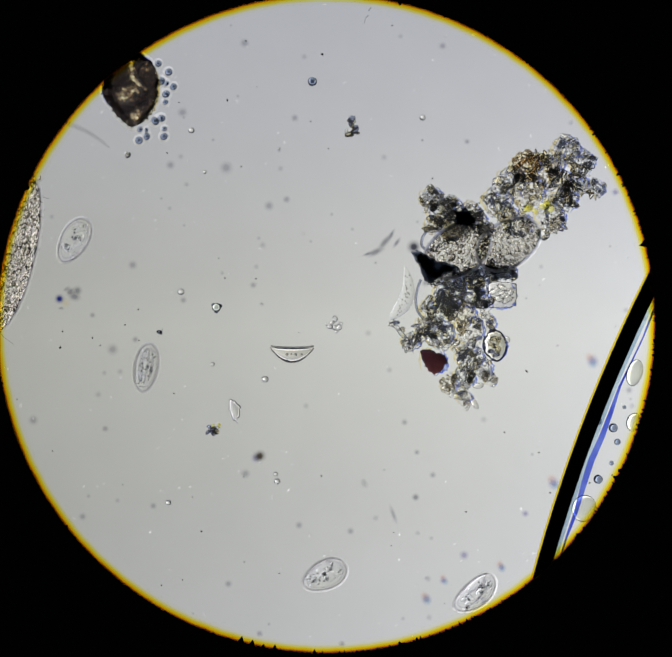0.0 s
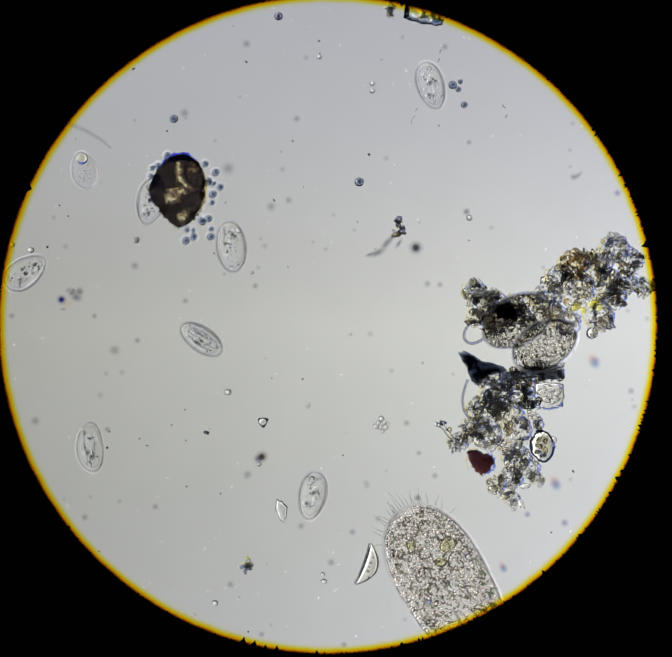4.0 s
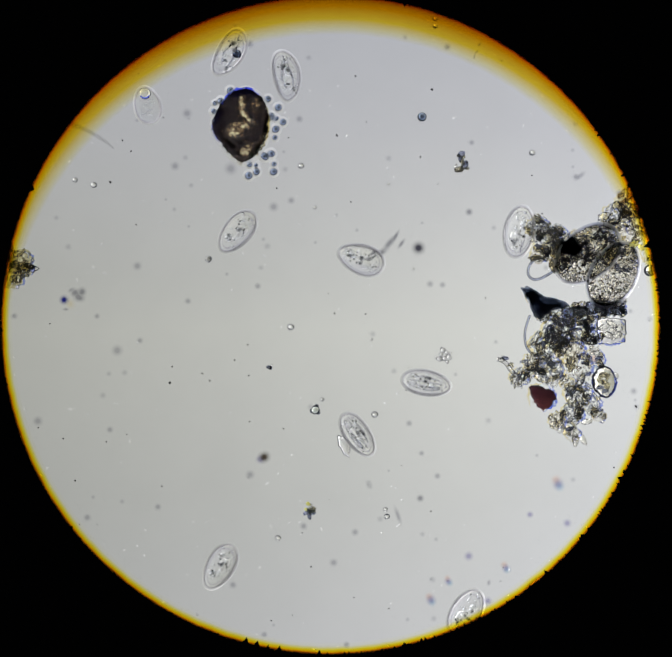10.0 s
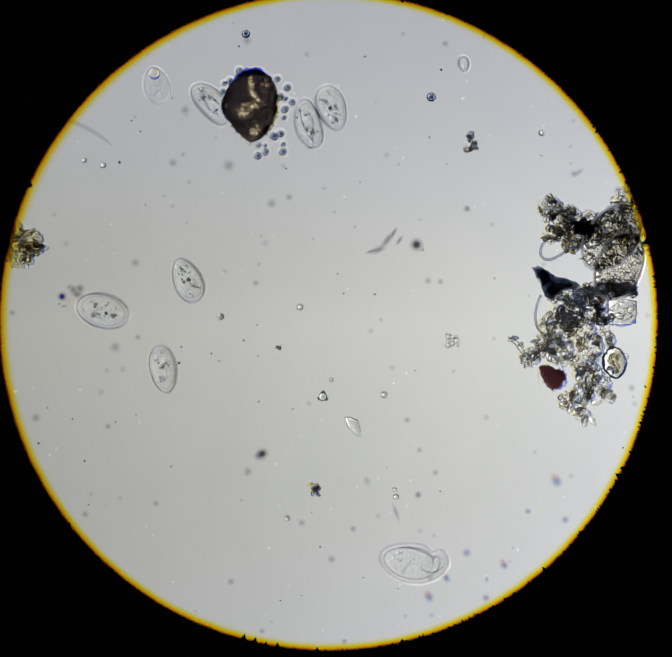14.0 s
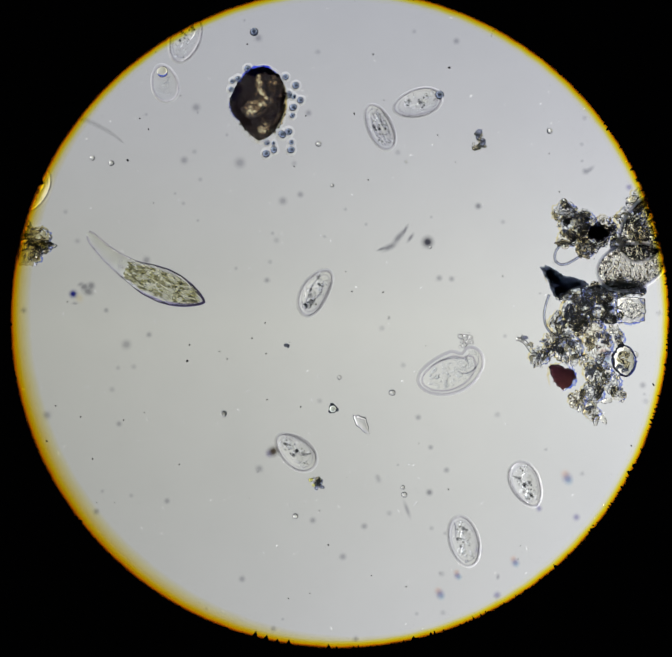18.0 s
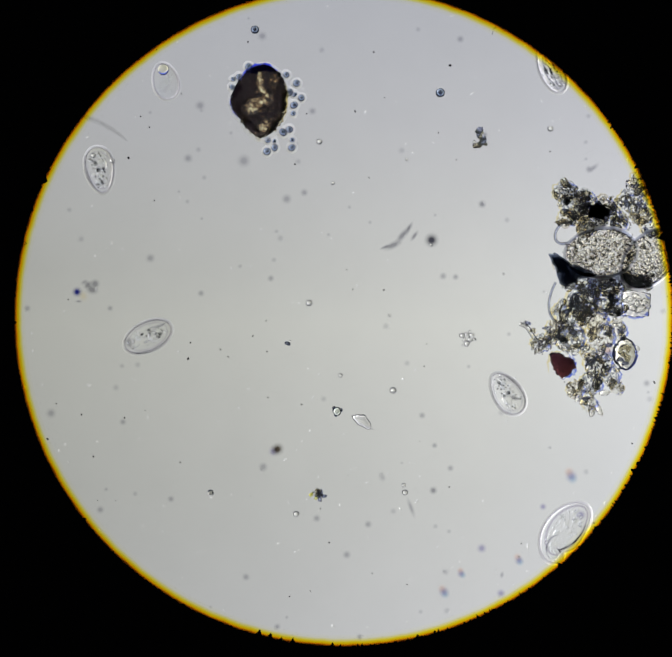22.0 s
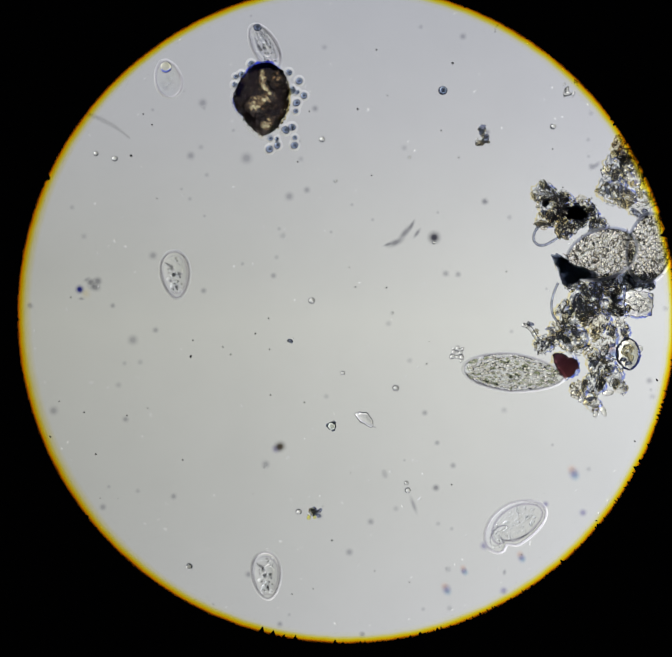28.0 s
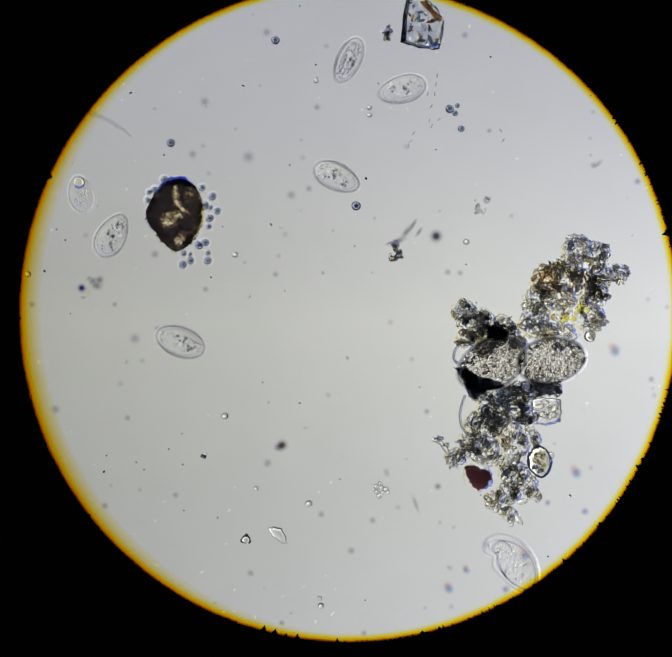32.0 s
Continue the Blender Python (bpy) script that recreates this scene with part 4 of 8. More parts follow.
DIM_CHIP = tint("slate_chip", (0.62, 0.66, 0.72), (0.26, 0.30, 0.36), 12)
outline = ((-34, -58), (6, -62), (34, -40), (51, -10), (47, 30), (41, 60), (-8, 56), (-50, 42), (-42, -20))
for name, corners, h, z, mat, label, rag in (
        ("body", outline, 0.06, 0.06, GEM, "clear body", 4),
        ("dark_edge", ((-50, 42), (-44, -20), (-37, -56), (-28, -52), (-34, -10), (-37, 40)), 0.012, 0.14, tint("dark_edge", (0.45, 0.50, 0.52), (0.08, 0.10, 0.12), 14), "dark striped edge", 3),
        ("rust_band", ((-6, -50), (10, -54), (30, -30), (48, -8), (40, -2), (20, -22)), 0.012, 0.14, RUST_CHIP, "rusty band", 4),
        ("blue_corner", ((18, 44), (44, 46), (41, 60), (16, 58)), 0.01, 0.15, BLUE_CHIP, "blue corner", 3),
        ("blue_edge", ((48, -8), (52, -6), (48, 30), (43, 44), (40, 30)), 0.01, 0.145, DIM_CHIP, "slate edge", 3),
        ("dark_base", ((-48, 36), (-10, 48), (18, 52), (16, 59), (-10, 57), (-49, 43)), 0.01, 0.15, DIM_CHIP, "slate base", 3)):
    cx, cy = sum(c[0] for c in corners) / len(corners), sum(c[1] for c in corners) / len(corners)
    splinter(name, tuple((x - cx, y - cy) for x, y in corners), h, mat, block, 986 + cx, -2 + cy, (986, -2), z, int(cx) % 7, label, rag)
rng = random.Random(38)
for i in range(34):
    x, y = rng.uniform(-30, 38), rng.uniform(-48, 46)
    if x > 38 - 0.8 * max(0, -y):
        continue
    l, w, d = rng.uniform(5, 11), rng.uniform(2.5, 5), rng.choice((10, 15, 60, 80, -60))
    mat = rng.choice((DIM_CHIP, DIM_CHIP, F_PALE, AMBER_CHIP, BLUE_CHIP if y > 0 else RUST_CHIP, F_PALE, F_BLUE))
    piece("facet", lump(mat, 3 + i % 3, 0.5), block, 986 + x, -2 + y, (986, -2), 0.15, l, w, 4, d)
heap("debris_fleck", "small dark blue-grey fleck of debris", (908, 14), ((906, 0, 9, "s", 3), (907, 22, 12, "s", 5), (913, 30, 7, "s", 2)), 7)
clump = thing("debris_fleck", "small slate-grey fleck of two blurred lumps", "debris", "clumps of debris", at=P(926, 530))
for x, y, sx, sy, d, mat in ((924, 509, 10, 9, 60, F_BLUE), (922, 518, 8, 5, 80, F_BLUE), (932, 536, 11, 7, 30, F_BLUE), (920, 543, 13, 7, 25, F_DARK), (912, 538, 7, 4, 70, F_PALE), (934, 528, 6, 6, 0, F_BLUE), (926, 524, 6, 5, 30, F_DARK), (928, 531, 6, 4, 70, F_MID), (918, 512, 5, 4, 0, F_DARK), (930, 514, 5, 4, 50, F_MID), (924, 546, 6, 4, 20, F_DARK), (938, 541, 5, 4, 0, F_DARK), (916, 548, 4, 3, 0, F_MID)):
    piece("flake", lump(mat, (x + y) % 3, 0.4), clump, x, y, (926, 530), 0.03, sx, sy, 7, d)
west = heap("debris_clump", "olive clump of flakes at the western edge", (-130, 772), (
    (-165, 770, 36, "p", 9), (-110, 765, 30, "o", 8), (-130, 800, 30, "o", 8), (-95, 780, 18, "m", 5), (-150, 735, 26, "p", 6), (-190, 790, 34, "o", 8), (-110, 795, 14, "m", 4)), 9)
star = thing("debris_fleck", "pale fleck of small clear grains", "debris", "clumps of debris", at=P(886, 985))
for x, y, r in ((886, 971, 7), (879, 980, 6), (893, 979, 6), (873, 989, 7), (884, 991, 6), (896, 991, 7), (901, 983, 4), (889, 1000, 5), (866, 983, 4)):
    piece("clear_grain", lump(CLEARG, x % 3, 0.3), star, x, y, (886, 985), 0.025, r, r * 0.85, 6, x * 7)
pale = heap("debris_fleck", "pale fleck of small clear grains", (1122, 430), ((1122, 440, 14, "c", 5), (1140, 418, 11, "c", 4), (1112, 425, 9, "c", 3)), 12)
shard = thing("crystal_shard", "flat clear jagged crystal shard", "crystal", at=P(650, 1186))


def flat_shard():
    """A flat diamond with uneven sides, long in y, about twelve by twenty-seven units."""
    n, v, f = 40, [(0, 0, 7 * K)], []
    for q, z in ((0.6, 6.2), (0.9, 3.0), (1.0, 0.0), (0.9, -3.0), (0.6, -6.2)):
        for i in range(n):
            a = 2 * math.pi * i / n
            c, s = math.cos(a), math.sin(a)
            r = q * (1 + 0.22 * noise.noise(Vector((2.2 * c, 2.2 * s, 4))) + 0.12 * math.sin(3 * a + 1) + 0.09 * math.sin(7 * a))
            v.append((13 * abs(c) ** 1.25 * (1 if c > 0 else -1) * r * K, 27 * abs(s) ** 1.25 * (1 if s > 0 else -1) * r * K, z * K))
    v.append((0, 0, -7 * K))
    for i in range(n):
        k = (i + 1) % n
        f += [(0, 1 + i, 1 + k)] + [(1 + q * n + i, 1 + (q + 1) * n + i, 1 + (q + 1) * n + k, 1 + q * n + k) for q in range(4)] + [(1 + 5 * n, 1 + 4 * n + k, 1 + 4 * n + i)]
    return v, f


part("facet", mesh("facet", *flat_shard(), clear("pale_shard", (0.99, 0.985, 0.98), 1.19, 0.2, 8, vary=0.04)), shard, "", pose(0, 0, 9 * K, 0, 0, 12))

# beads, dots and rings scattered on the slide
BEADS = ((527, 911, 9, "o"), (723, 1115, 9, "o"), (478, 1005, 8, "f"), (748, 1336, 6, "o"), (751, 1353, 8, "o"), (497, 1403, 8, "o"), (864, 192, 7, "o"), (864, 209, 7, "o"))
BEADS += ((551, 535, 8, "o"), (68, 580, 8, "o"), (24, 568, 7, "o"), (106, 573, 5, "k"), (856, 357, 5, "k"), (629, 879, 3, "k"), (667, 619, 3, "k"), (320, 1019, 3, "k"), (245, 1041, 5, "k"), (715, 940, 4, "o"),
                     (812, 776, 4, "o"), (755, 577, 4, "o"), (583, 632, 5, "o"), (396, 988, 3, "k"), (829, 514, 3, "k"), (739, 92, 4, "k"), (600, 1080, 6, "o"), (1090, 505, 8, "o"), (740, 130, 6, "o"))
for x, y, r, mat in BEADS:
    b = thing("bead", "tiny dark dot on the slide" if mat == "k" else "tiny clear bead with a dark rim on the slide", "bead", "beads scattered on the slide", at=P(x, y))
    if mat == "f":
        for i, (dx, dy, q) in enumerate(((-0.3, 0.1, 0.7), (0.3, -0.3, 0.5), (0.5, 0.5, 0.4))):
            part("flake", lump(F_NAVY if i < 2 else CLEARG, i, 0.5), b, "", turned(dx * r * K, dy * r * K, r * K, r * q * K, r * q * 0.8 * K, r * 0.5 * K, 40 * i))
        tagged(b, "small dark fleck on the slide", "bead", "beads scattered on the slide")
    elif mat == "k":
        part("grain_dot", lump(SPECK, x % 5, 0.3), b, "", turned(0, 0, r * K, r * 0.6 * K, r * 0.5 * K, r * 0.5 * K, x))
    else:
        part("bead_wall", ball(DROP), b, "", turned(0, 0, r * K, r * 0.9 * K, r * 0.85 * K, r * K))
        # low cone added so that the bead's middle shows bright
        if r > 3:
            part("bright_core", cone_drop(GLINT), b, "bright middle", turned(0, 0, r * K, r * 0.62 * K, r * 0.58 * K, r * 0.6 * K))

# bacteria and finest grains, past counting
rng = random.Random(21)
for kind, mat, count, lo, hi in (("dark", SPECK, 150, 0.9, 2.0), ("clear", GLINT, 700, 1.5, 3.2)):
    pieces = []
    bv, bf = lathe(1.0, lambda s: math.sqrt(max(0, 1 - s * s)), 1.0, 5, 6)
    if kind == "clear":
        bv = [(math.cos(q), math.sin(q), 0.0) for q in np.linspace(0, 2 * math.pi, 9, endpoint=False)] + [(0, 0, 0.36), (0, 0, -0.36)]
        bf = [f for i in range(9) for f in ((9, i, (i + 1) % 9), (10, (i + 1) % 9, i))]
    for i in range(count):
        x, y, r = rng.uniform(-450, 1900), rng.uniform(-420, 1850), rng.uniform(lo, hi) * K
        p, a, l = P(x, y, r), rng.uniform(0, 3.14), rng.choice((1, 1, 1, 1, 1.5, 2.2))
        c, s = math.cos(a), math.sin(a)
        pieces.append(([(p.x + r * (l * q[0] * c - q[1] * s), p.y + r * (l * q[0] * s + q[1] * c), p.z + r * q[2]) for q in bv], bf))
    tagged(new("bacteria", mesh("bacteria", *joined(pieces), mat, kind == "dark")), "tiny dark bacteria and grains scattered over the slide" if kind == "dark" else "tiny clear bacteria and grains scattered over the slide", "bacteria", kind="stuff")

# ---- big air bubble at the eastern edge ----
bubble = thing("air_bubble", "edge of a large air bubble with a thick dark rim", "bubble", at=P(1454, 1223))
rng = random.Random(8)
rods = []
for x, y, a in ((1022, 117, 80), (1019, 137, 70), (1016, 160, 95), (1008, 189, 60), (1026, 219, 35), (1004, 222, 75), (1009, 235, 65), (967, 252, 50), (960, 270, 40), (955, 281, 80), (1170, 245, -50), (1000, 160, 80), (1176, 268, 60)):
    p, c, d = P(x, y, 0.02), math.cos(radians(a)), math.sin(radians(a))
    rods.append(tube([(p.x + q * c * K, p.y + q * d * K, p.z) for q in (-5, -2.5, 0, 2.5, 5)], 1.5 * K, 6))
tagged(new("bacteria", mesh("bacteria", *joined(rods), RIND_DARK)), "chain of faint grey rod-shaped bacteria on the slide", "bacteria", kind="stuff")

BC = (1445 + 3800 * 0.936, 1221 + 3800 * 0.353)


def arc(radius, off=0.0):
    pts = []
    for i in range(25):
        a = math.radians(200.6 + (i - 12) * 0.95)
        r = radius + off * math.sin(i * 1.9)
        pts.append(((BC[0] + r * math.cos(a) - 1445) * K, (1221 - (BC[1] + r * math.sin(a))) * K, 0.0))
    return pts


# tints paint the rim's refraction darkness, its colour fringes and pale streak
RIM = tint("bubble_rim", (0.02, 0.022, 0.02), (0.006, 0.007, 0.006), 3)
BLUE = tint("bubble_blue", (0.46, 0.54, 0.95), (0.20, 0.26, 0.78), 4)
F_SILVER = tint("silver_streak", (0.84, 0.92, 0.97), (0.66, 0.76, 0.84), 3)
DROPLET = clear("droplet_skin", (0.84, 0.85, 0.76), 1.11, vary=0.06)
EDGE = tint("bubble_edge", (1.0, 0.86, 0.25))
for name, r, w, h, mat, label in (("meniscus", 3778, 18.0, 0.10, RIM, "thick rim tinted black"), ("amber_edge", 3796.5, 3.0, 0.03, EDGE, "thin amber fringe at the rim"),
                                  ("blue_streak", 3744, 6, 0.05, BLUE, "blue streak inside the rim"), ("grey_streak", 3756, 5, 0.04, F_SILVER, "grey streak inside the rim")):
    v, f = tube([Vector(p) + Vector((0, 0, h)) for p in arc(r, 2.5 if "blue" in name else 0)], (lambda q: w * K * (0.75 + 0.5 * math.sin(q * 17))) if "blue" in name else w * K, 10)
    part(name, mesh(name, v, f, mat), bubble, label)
for x, y, r, s in ((1584, 1100, 32, 0.6), (1466, 1416, 32, 0.9), (1534, 1228, 11, 1), (1499, 1348, 11, 1), (1544, 1261, 8, 1), (1582, 1215, 22, 0.8), (1498, 1212, 10, 1), (1530, 1310, 6, 1), (1560, 1180, 5, 1)):
    b = thing("droplet", "small water droplet inside the air bubble", "droplet", "droplets in the bubble", at=P(x, y))
    part("drop_skin", ball(DROPLET if r > 15 else YEAST), b, "", turned(0, 0, 0.04, r * K * s, r * K, 0.04, -15))

# ---- living cells ----
def bristles(places, r, rng, curl=0.25):
    """Fine hairs from (x, y, z, direction in degrees, length), in plan units."""
    out = []
    for x, y, z, deg, l in places:
        a, c = math.radians(deg), rng.uniform(-curl, curl)
        pts = [((x + l * q * math.cos(a + c * q)) * K, (y + l * q * math.sin(a + c * q)) * K, z) for q in (0, 0.5, 1.0)]
        out.append(tube(pts, lambda q: r * K * (1 - 0.7 * q), 4))
    return joined(out)


def crumbs(spots, mat, name, long=1.0, twist=0.0):
    """Many small balls joined: spots of (x, y, z, r) in plan units, z in metres; drawn out along the cell, turned by up to twist degrees."""
    bv, bf = lathe(1.0, lambda s: math.sqrt(max(0, 1 - s * s)), 1.0, 5, 6)
    rng, bits = random.Random(len(spots)), []
    for x, y, z, r in spots:
        l, a = rng.uniform(1.0, 2 * long - 1.0), radians(rng.uniform(-twist, twist))
        c, d, w = math.cos(a) * r * K, math.sin(a) * r * K, 1 / math.sqrt(long)
        bits.append(([(x * K + l * q[0] * c - w * q[1] * d, y * K + l * q[0] * d + w * q[1] * c, z + r * K * q[2]) for q in bv], bf))
    return mesh(name, *joined(bits), mat)


def worms(rng, places, r, mat, name, steps=(5, 10), bow=0.6):
    """Short bent threads joined: places of (x, y, z), x and y in plan units."""
    bits = []
    for x, y, z in places:
        way, turn, c, pts = rng.uniform(0, 6.28), rng.choice((-1, 1)) * rng.uniform(0.1, bow), Vector((x * K, y * K, z)), []
        for j in range(rng.randrange(*steps)):
            pts.append(tuple(c))
            way += turn + rng.uniform(-0.3, 0.3)
            c = c + Vector((math.cos(way), math.sin(way), 0)) * 2.6 * K
        thick = rng.uniform(0.7, 1.3) * r * K
        bits.append(tube(pts, lambda q: thick * (0.4 + 0.6 * math.sin(math.pi * q)), 5))
    return mesh(name, *joined(bits), mat)


def inside(rng, half, width, share=0.8, low=-0.9, high=0.9):
    s = rng.uniform(low, high)
    return s * half, rng.uniform(-1, 1) * width(s) * share


def rinds(t, half, w, zc, side=None, dark=None, strong=2.4, turn=-60, halo=7.0):
    """The contour of a cell: a bright halo built as a band outside, dark edge shading painted as a line that is
    stronger on one side, and a faint inner line.
    """
    part("halo_sheen", mesh("halo_sheen", *ribbon(contour(half, w, 1.0, side), halo * K, zc, 0.016), SHEEN, False), t, "pale halo band round the cell")
    part("soft_rind", mesh("soft_rind", *tube([(x, y, zc) for x, y in contour(half, w, 0.975, side)], 3.2 * K, 6), RIND), t, "soft grey contour")

    def thick(q):
        side_share = strong if (q < 0.5) == (turn > 0) else strong * 0.5
        return K * (0.35 + (0.5 + side_share) * abs(math.sin(2 * math.pi * q)) ** 1.3)

    part("rind", mesh("rind", *tube([(x, y, zc) for x, y in contour(half, w, 0.97, side)], thick, 6), dark or RIND_DARK), t, "thin dark contour")
    part("inner_line", mesh("inner_line", *tube([(x, y, zc) for x, y in contour(half, w, 0.80, side)], 1.4 * K, 6), RIND), t, "faint inner line")


def fold(t, name, pts, r, mat, z, label):
    """A fine fold along a few points in plan units, thickest in its middle."""
    way = [(p.x * K, p.y * K, z) for p in smoothed(pts)]
    return part(name, mesh(name, *joined([tube(way, lambda q: share * r * K * (0.2 + 0.8 * math.sin(math.pi * q)), 6) for share in (0.5, 1.1, 1.9)]), mat), t, label)


def ciliate(label, half, wide, seed, lean=0.12, mat=None, flat=0.62, bend=0.0, food=5, look_of="grainy", group="small ciliates swimming"):
    rng = random.Random(seed)
    t = thing("ciliate", label, "ciliate", group)
    zc = flat * wide * 1.12 * K
    w = egg(wide, lean)
    side = (lambda s: bend * K * s * s) if bend else None
    part("pellicle", mesh("pellicle", *lathe(half * K, lambda s: w(s) * K, flat, 30, 24, side), mat or PELLICLE), t, "", pose(0, 0, zc))
    places = []
    for i in range(60):
        a = 2 * math.pi * i / 60
        places.append((half * 0.99 * math.cos(a), wide * (1 + lean * math.cos(a)) * 0.99 * math.sin(a), zc, math.degrees(a) + rng.uniform(-30, 30), rng.uniform(3, 6)))
    part("cilia", mesh("cilia", *bristles(places, 0.4, rng), HAIR), t, "fringe of fine pale cilia")
    rinds(t, half, w, zc, side, turn=rng.choice((-70, -50, 60, 75)), strong=rng.uniform(2.7, 3.6))
    top = zc + 0.35 * wide * flat * K
    # food balls, dark and clear, strung along the middle
    for i in range(food + 3):
        x, y = inside(rng, half, w, 0.45, -0.62, 0.62)
        r = rng.uniform(3.0, 6.0)
        dark = i < 0.6 * food
        part("food_vacuole", lens_drop(MURK) if dark else lump(VACUOLE, rng.randrange(3), 0.3), t, "dark food ball" if dark else "", turned(x * K, y * K, zc + rng.uniform(0.0, 0.4) * wide * flat * K, r * K * rng.uniform(1.3, 2.2), r * K * (1.2 if dark else 0.95), r * K, rng.uniform(-30, 30)))
    for i in range(2 + food // 3):
        x, y = inside(rng, half, w, 0.4, -0.5, 0.5)
        part("food_grain", lump(MORSEL, rng.randrange(3), 0.3), t, "small dark food grain", turned(x * K, y * K, top, rng.uniform(2.2, 4.2) * K, rng.uniform(2.0, 3.2) * K, 3 * K, rng.uniform(0, 180)))
    x, y = -half * rng.uniform(0.25, 0.5), wide * rng.uniform(-0.25, 0.25)
    # low cones added to put bright patches inside the cell
    for i in range(5):
        u, v = inside(rng, half, w, 0.6, -0.7, 0.7)
        r = rng.uniform(3.5, 6.5)
        part("bright_drop", cone_drop(SHEEN), t, "bright patch", turned(u * K, v * K, zc + 0.02, r * K * rng.uniform(1.0, 1.6), r * K, r * K, rng.uniform(0, 180)))
    part("contractile_vacuole", ball(VACUOLE), t, "round clear vacuole", turned(x * K, y * K, zc, 8 * K, 7 * K, 7 * K))
    part("nucleus", ball(PALE), t, "large pale nucleus", turned(half * 0.2 * K, -y * K, zc, 15 * K, 12 * K, 10 * K))
    # the mouth's folds
    if look_of == "striped":
        for q in (-0.45, -0.1, 0.3, 0.55):
            fold(t, "fold", [(-0.7 * half, q * wide * 0.5), (-0.2 * half, q * wide * 0.95), (0.3 * half, q * wide), (0.78 * half, q * wide * 0.4)], rng.uniform(1.6, 2.6), LINE, top, "dark lengthwise fold")
    elif look_of == "grooved":
        fold(t, "fold", [(-0.55 * half, 0.15 * wide), (-0.15 * half, 0.42 * wide), (0.2 * half, 0.3 * wide), (0.5 * half, -0.02 * wide), (0.8 * half, 0.1 * wide)], 2.4, LINE, top, "dark curved fold")
        fold(t, "fold", [(-0.6 * half, -0.3 * wide), (-0.1 * half, -0.38 * wide), (0.35 * half, -0.2 * wide), (0.7 * half, -0.3 * wide)], 2.0, LINE, top, "dark curved fold")
        part("oral_field", mesh("oral_field", *lathe(half * 0.34 * K, lambda s: egg(wide * 0.2, 0.2)(s) * K, 0.6, 14, 12), VACUOLE), t, "clear mouth field", pose(half * 0.3 * K, 0.05 * wide * K, top - 0.02))
    elif look_of == "mouthed":
        fold(t, "fold", [(0.2 * half, 0.5 * wide), (0.45 * half, 0.36 * wide), (0.65 * half, 0.3 * wide), (0.82 * half, 0.34 * wide)], 2.0, LINE, top, "dark curved fold at the mouth")
    spots = []
    for i in range(14):
        x, y = inside(rng, half, w, 0.62, -0.75, 0.75)
        spots.append((x, y, zc + rng.uniform(-0.2, 0.6) * wide * flat * K, rng.choice((1.0, 1.4, 2.0, 2.6))))
    tagged(part("granules", crumbs(spots, OLIVE, "granules"), t, "fine grey granules"), kind="stuff")
    spots = []
    for i in range(20):
        x, y = inside(rng, half, w, 0.72, -0.82, 0.82)
        spots.append((x, y, zc + rng.uniform(-0.3, 0.5) * wide * flat * K, rng.uniform(2.0, 4.4)))
    tagged(part("clear_granules", crumbs(spots, VACUOLE, "clear_granules"), t, "fine clear granules"), kind="stuff")
    return t


kinds = [ciliate("small clear egg-shaped ciliate swimming in the water", 57, 31, 1, food=5),
         ciliate("small narrow clear ciliate with long dark folds", 57, 28, 2, 0.05, food=3, look_of="striped"),
         ciliate("small plump ciliate with many dark food balls", 55, 33, 3, 0.18, food=9),
         ciliate("small clear ciliate, slightly bent, with a curved mouth fold", 59, 30, 4, 0.1, bend=6, look_of="grooved"),
         ciliate("small pale broad ciliate swimming in the water", 60, 34, 5, 0.02, PALE, food=5, look_of="mouthed")]
shoal = []
for i in range(19):
    shoal.append(kinds[i] if i < 5 else copy_thing(kinds[(i * 3 + 1) % 5], pose(0, 0, 0)))
plump = ciliate("plump ciliate with a dark outline and dense granules", 64, 40, 8, 0.0, food=9)
tiny = thing("small_ciliate", "tiny oval ciliate with a thin dark outline", "ciliate")
part("pellicle", mesh("pellicle", *lathe(18 * K, lambda s: egg(12)(s) * K, 0.7, 16, 14), PELLICLE), tiny, "", pose(0, 0, 10 * K))
rinds(tiny, 18, egg(12), 10 * K)
part("nucleus", ball(VACUOLE), tiny, "", turned(-4 * K, 1 * K, 10 * K, 5 * K, 4 * K, 4 * K))


GRANULE = clear("bright_granule", (0.965, 0.95, 0.89), 1.19)
GOLD = tint("golden_granule", (0.93, 0.925, 0.82), (0.74, 0.735, 0.64), 30)


def packed(rng, half, width, share, low, high, gap):
    """Places of close-packed granules in a cell's outline, a little uneven."""
    places, row, x = [], 0, low * half
    while x < high * half:
        wide = width(x / half) * share
        y = -wide + (gap * 0.5 if row % 2 else 0)
        while y < wide:
            places.append((x + rng.uniform(-0.42, 0.42) * gap, y + rng.uniform(-0.42, 0.42) * gap))
            y += gap
        x, row = x + gap * 0.87, row + 1
    return places


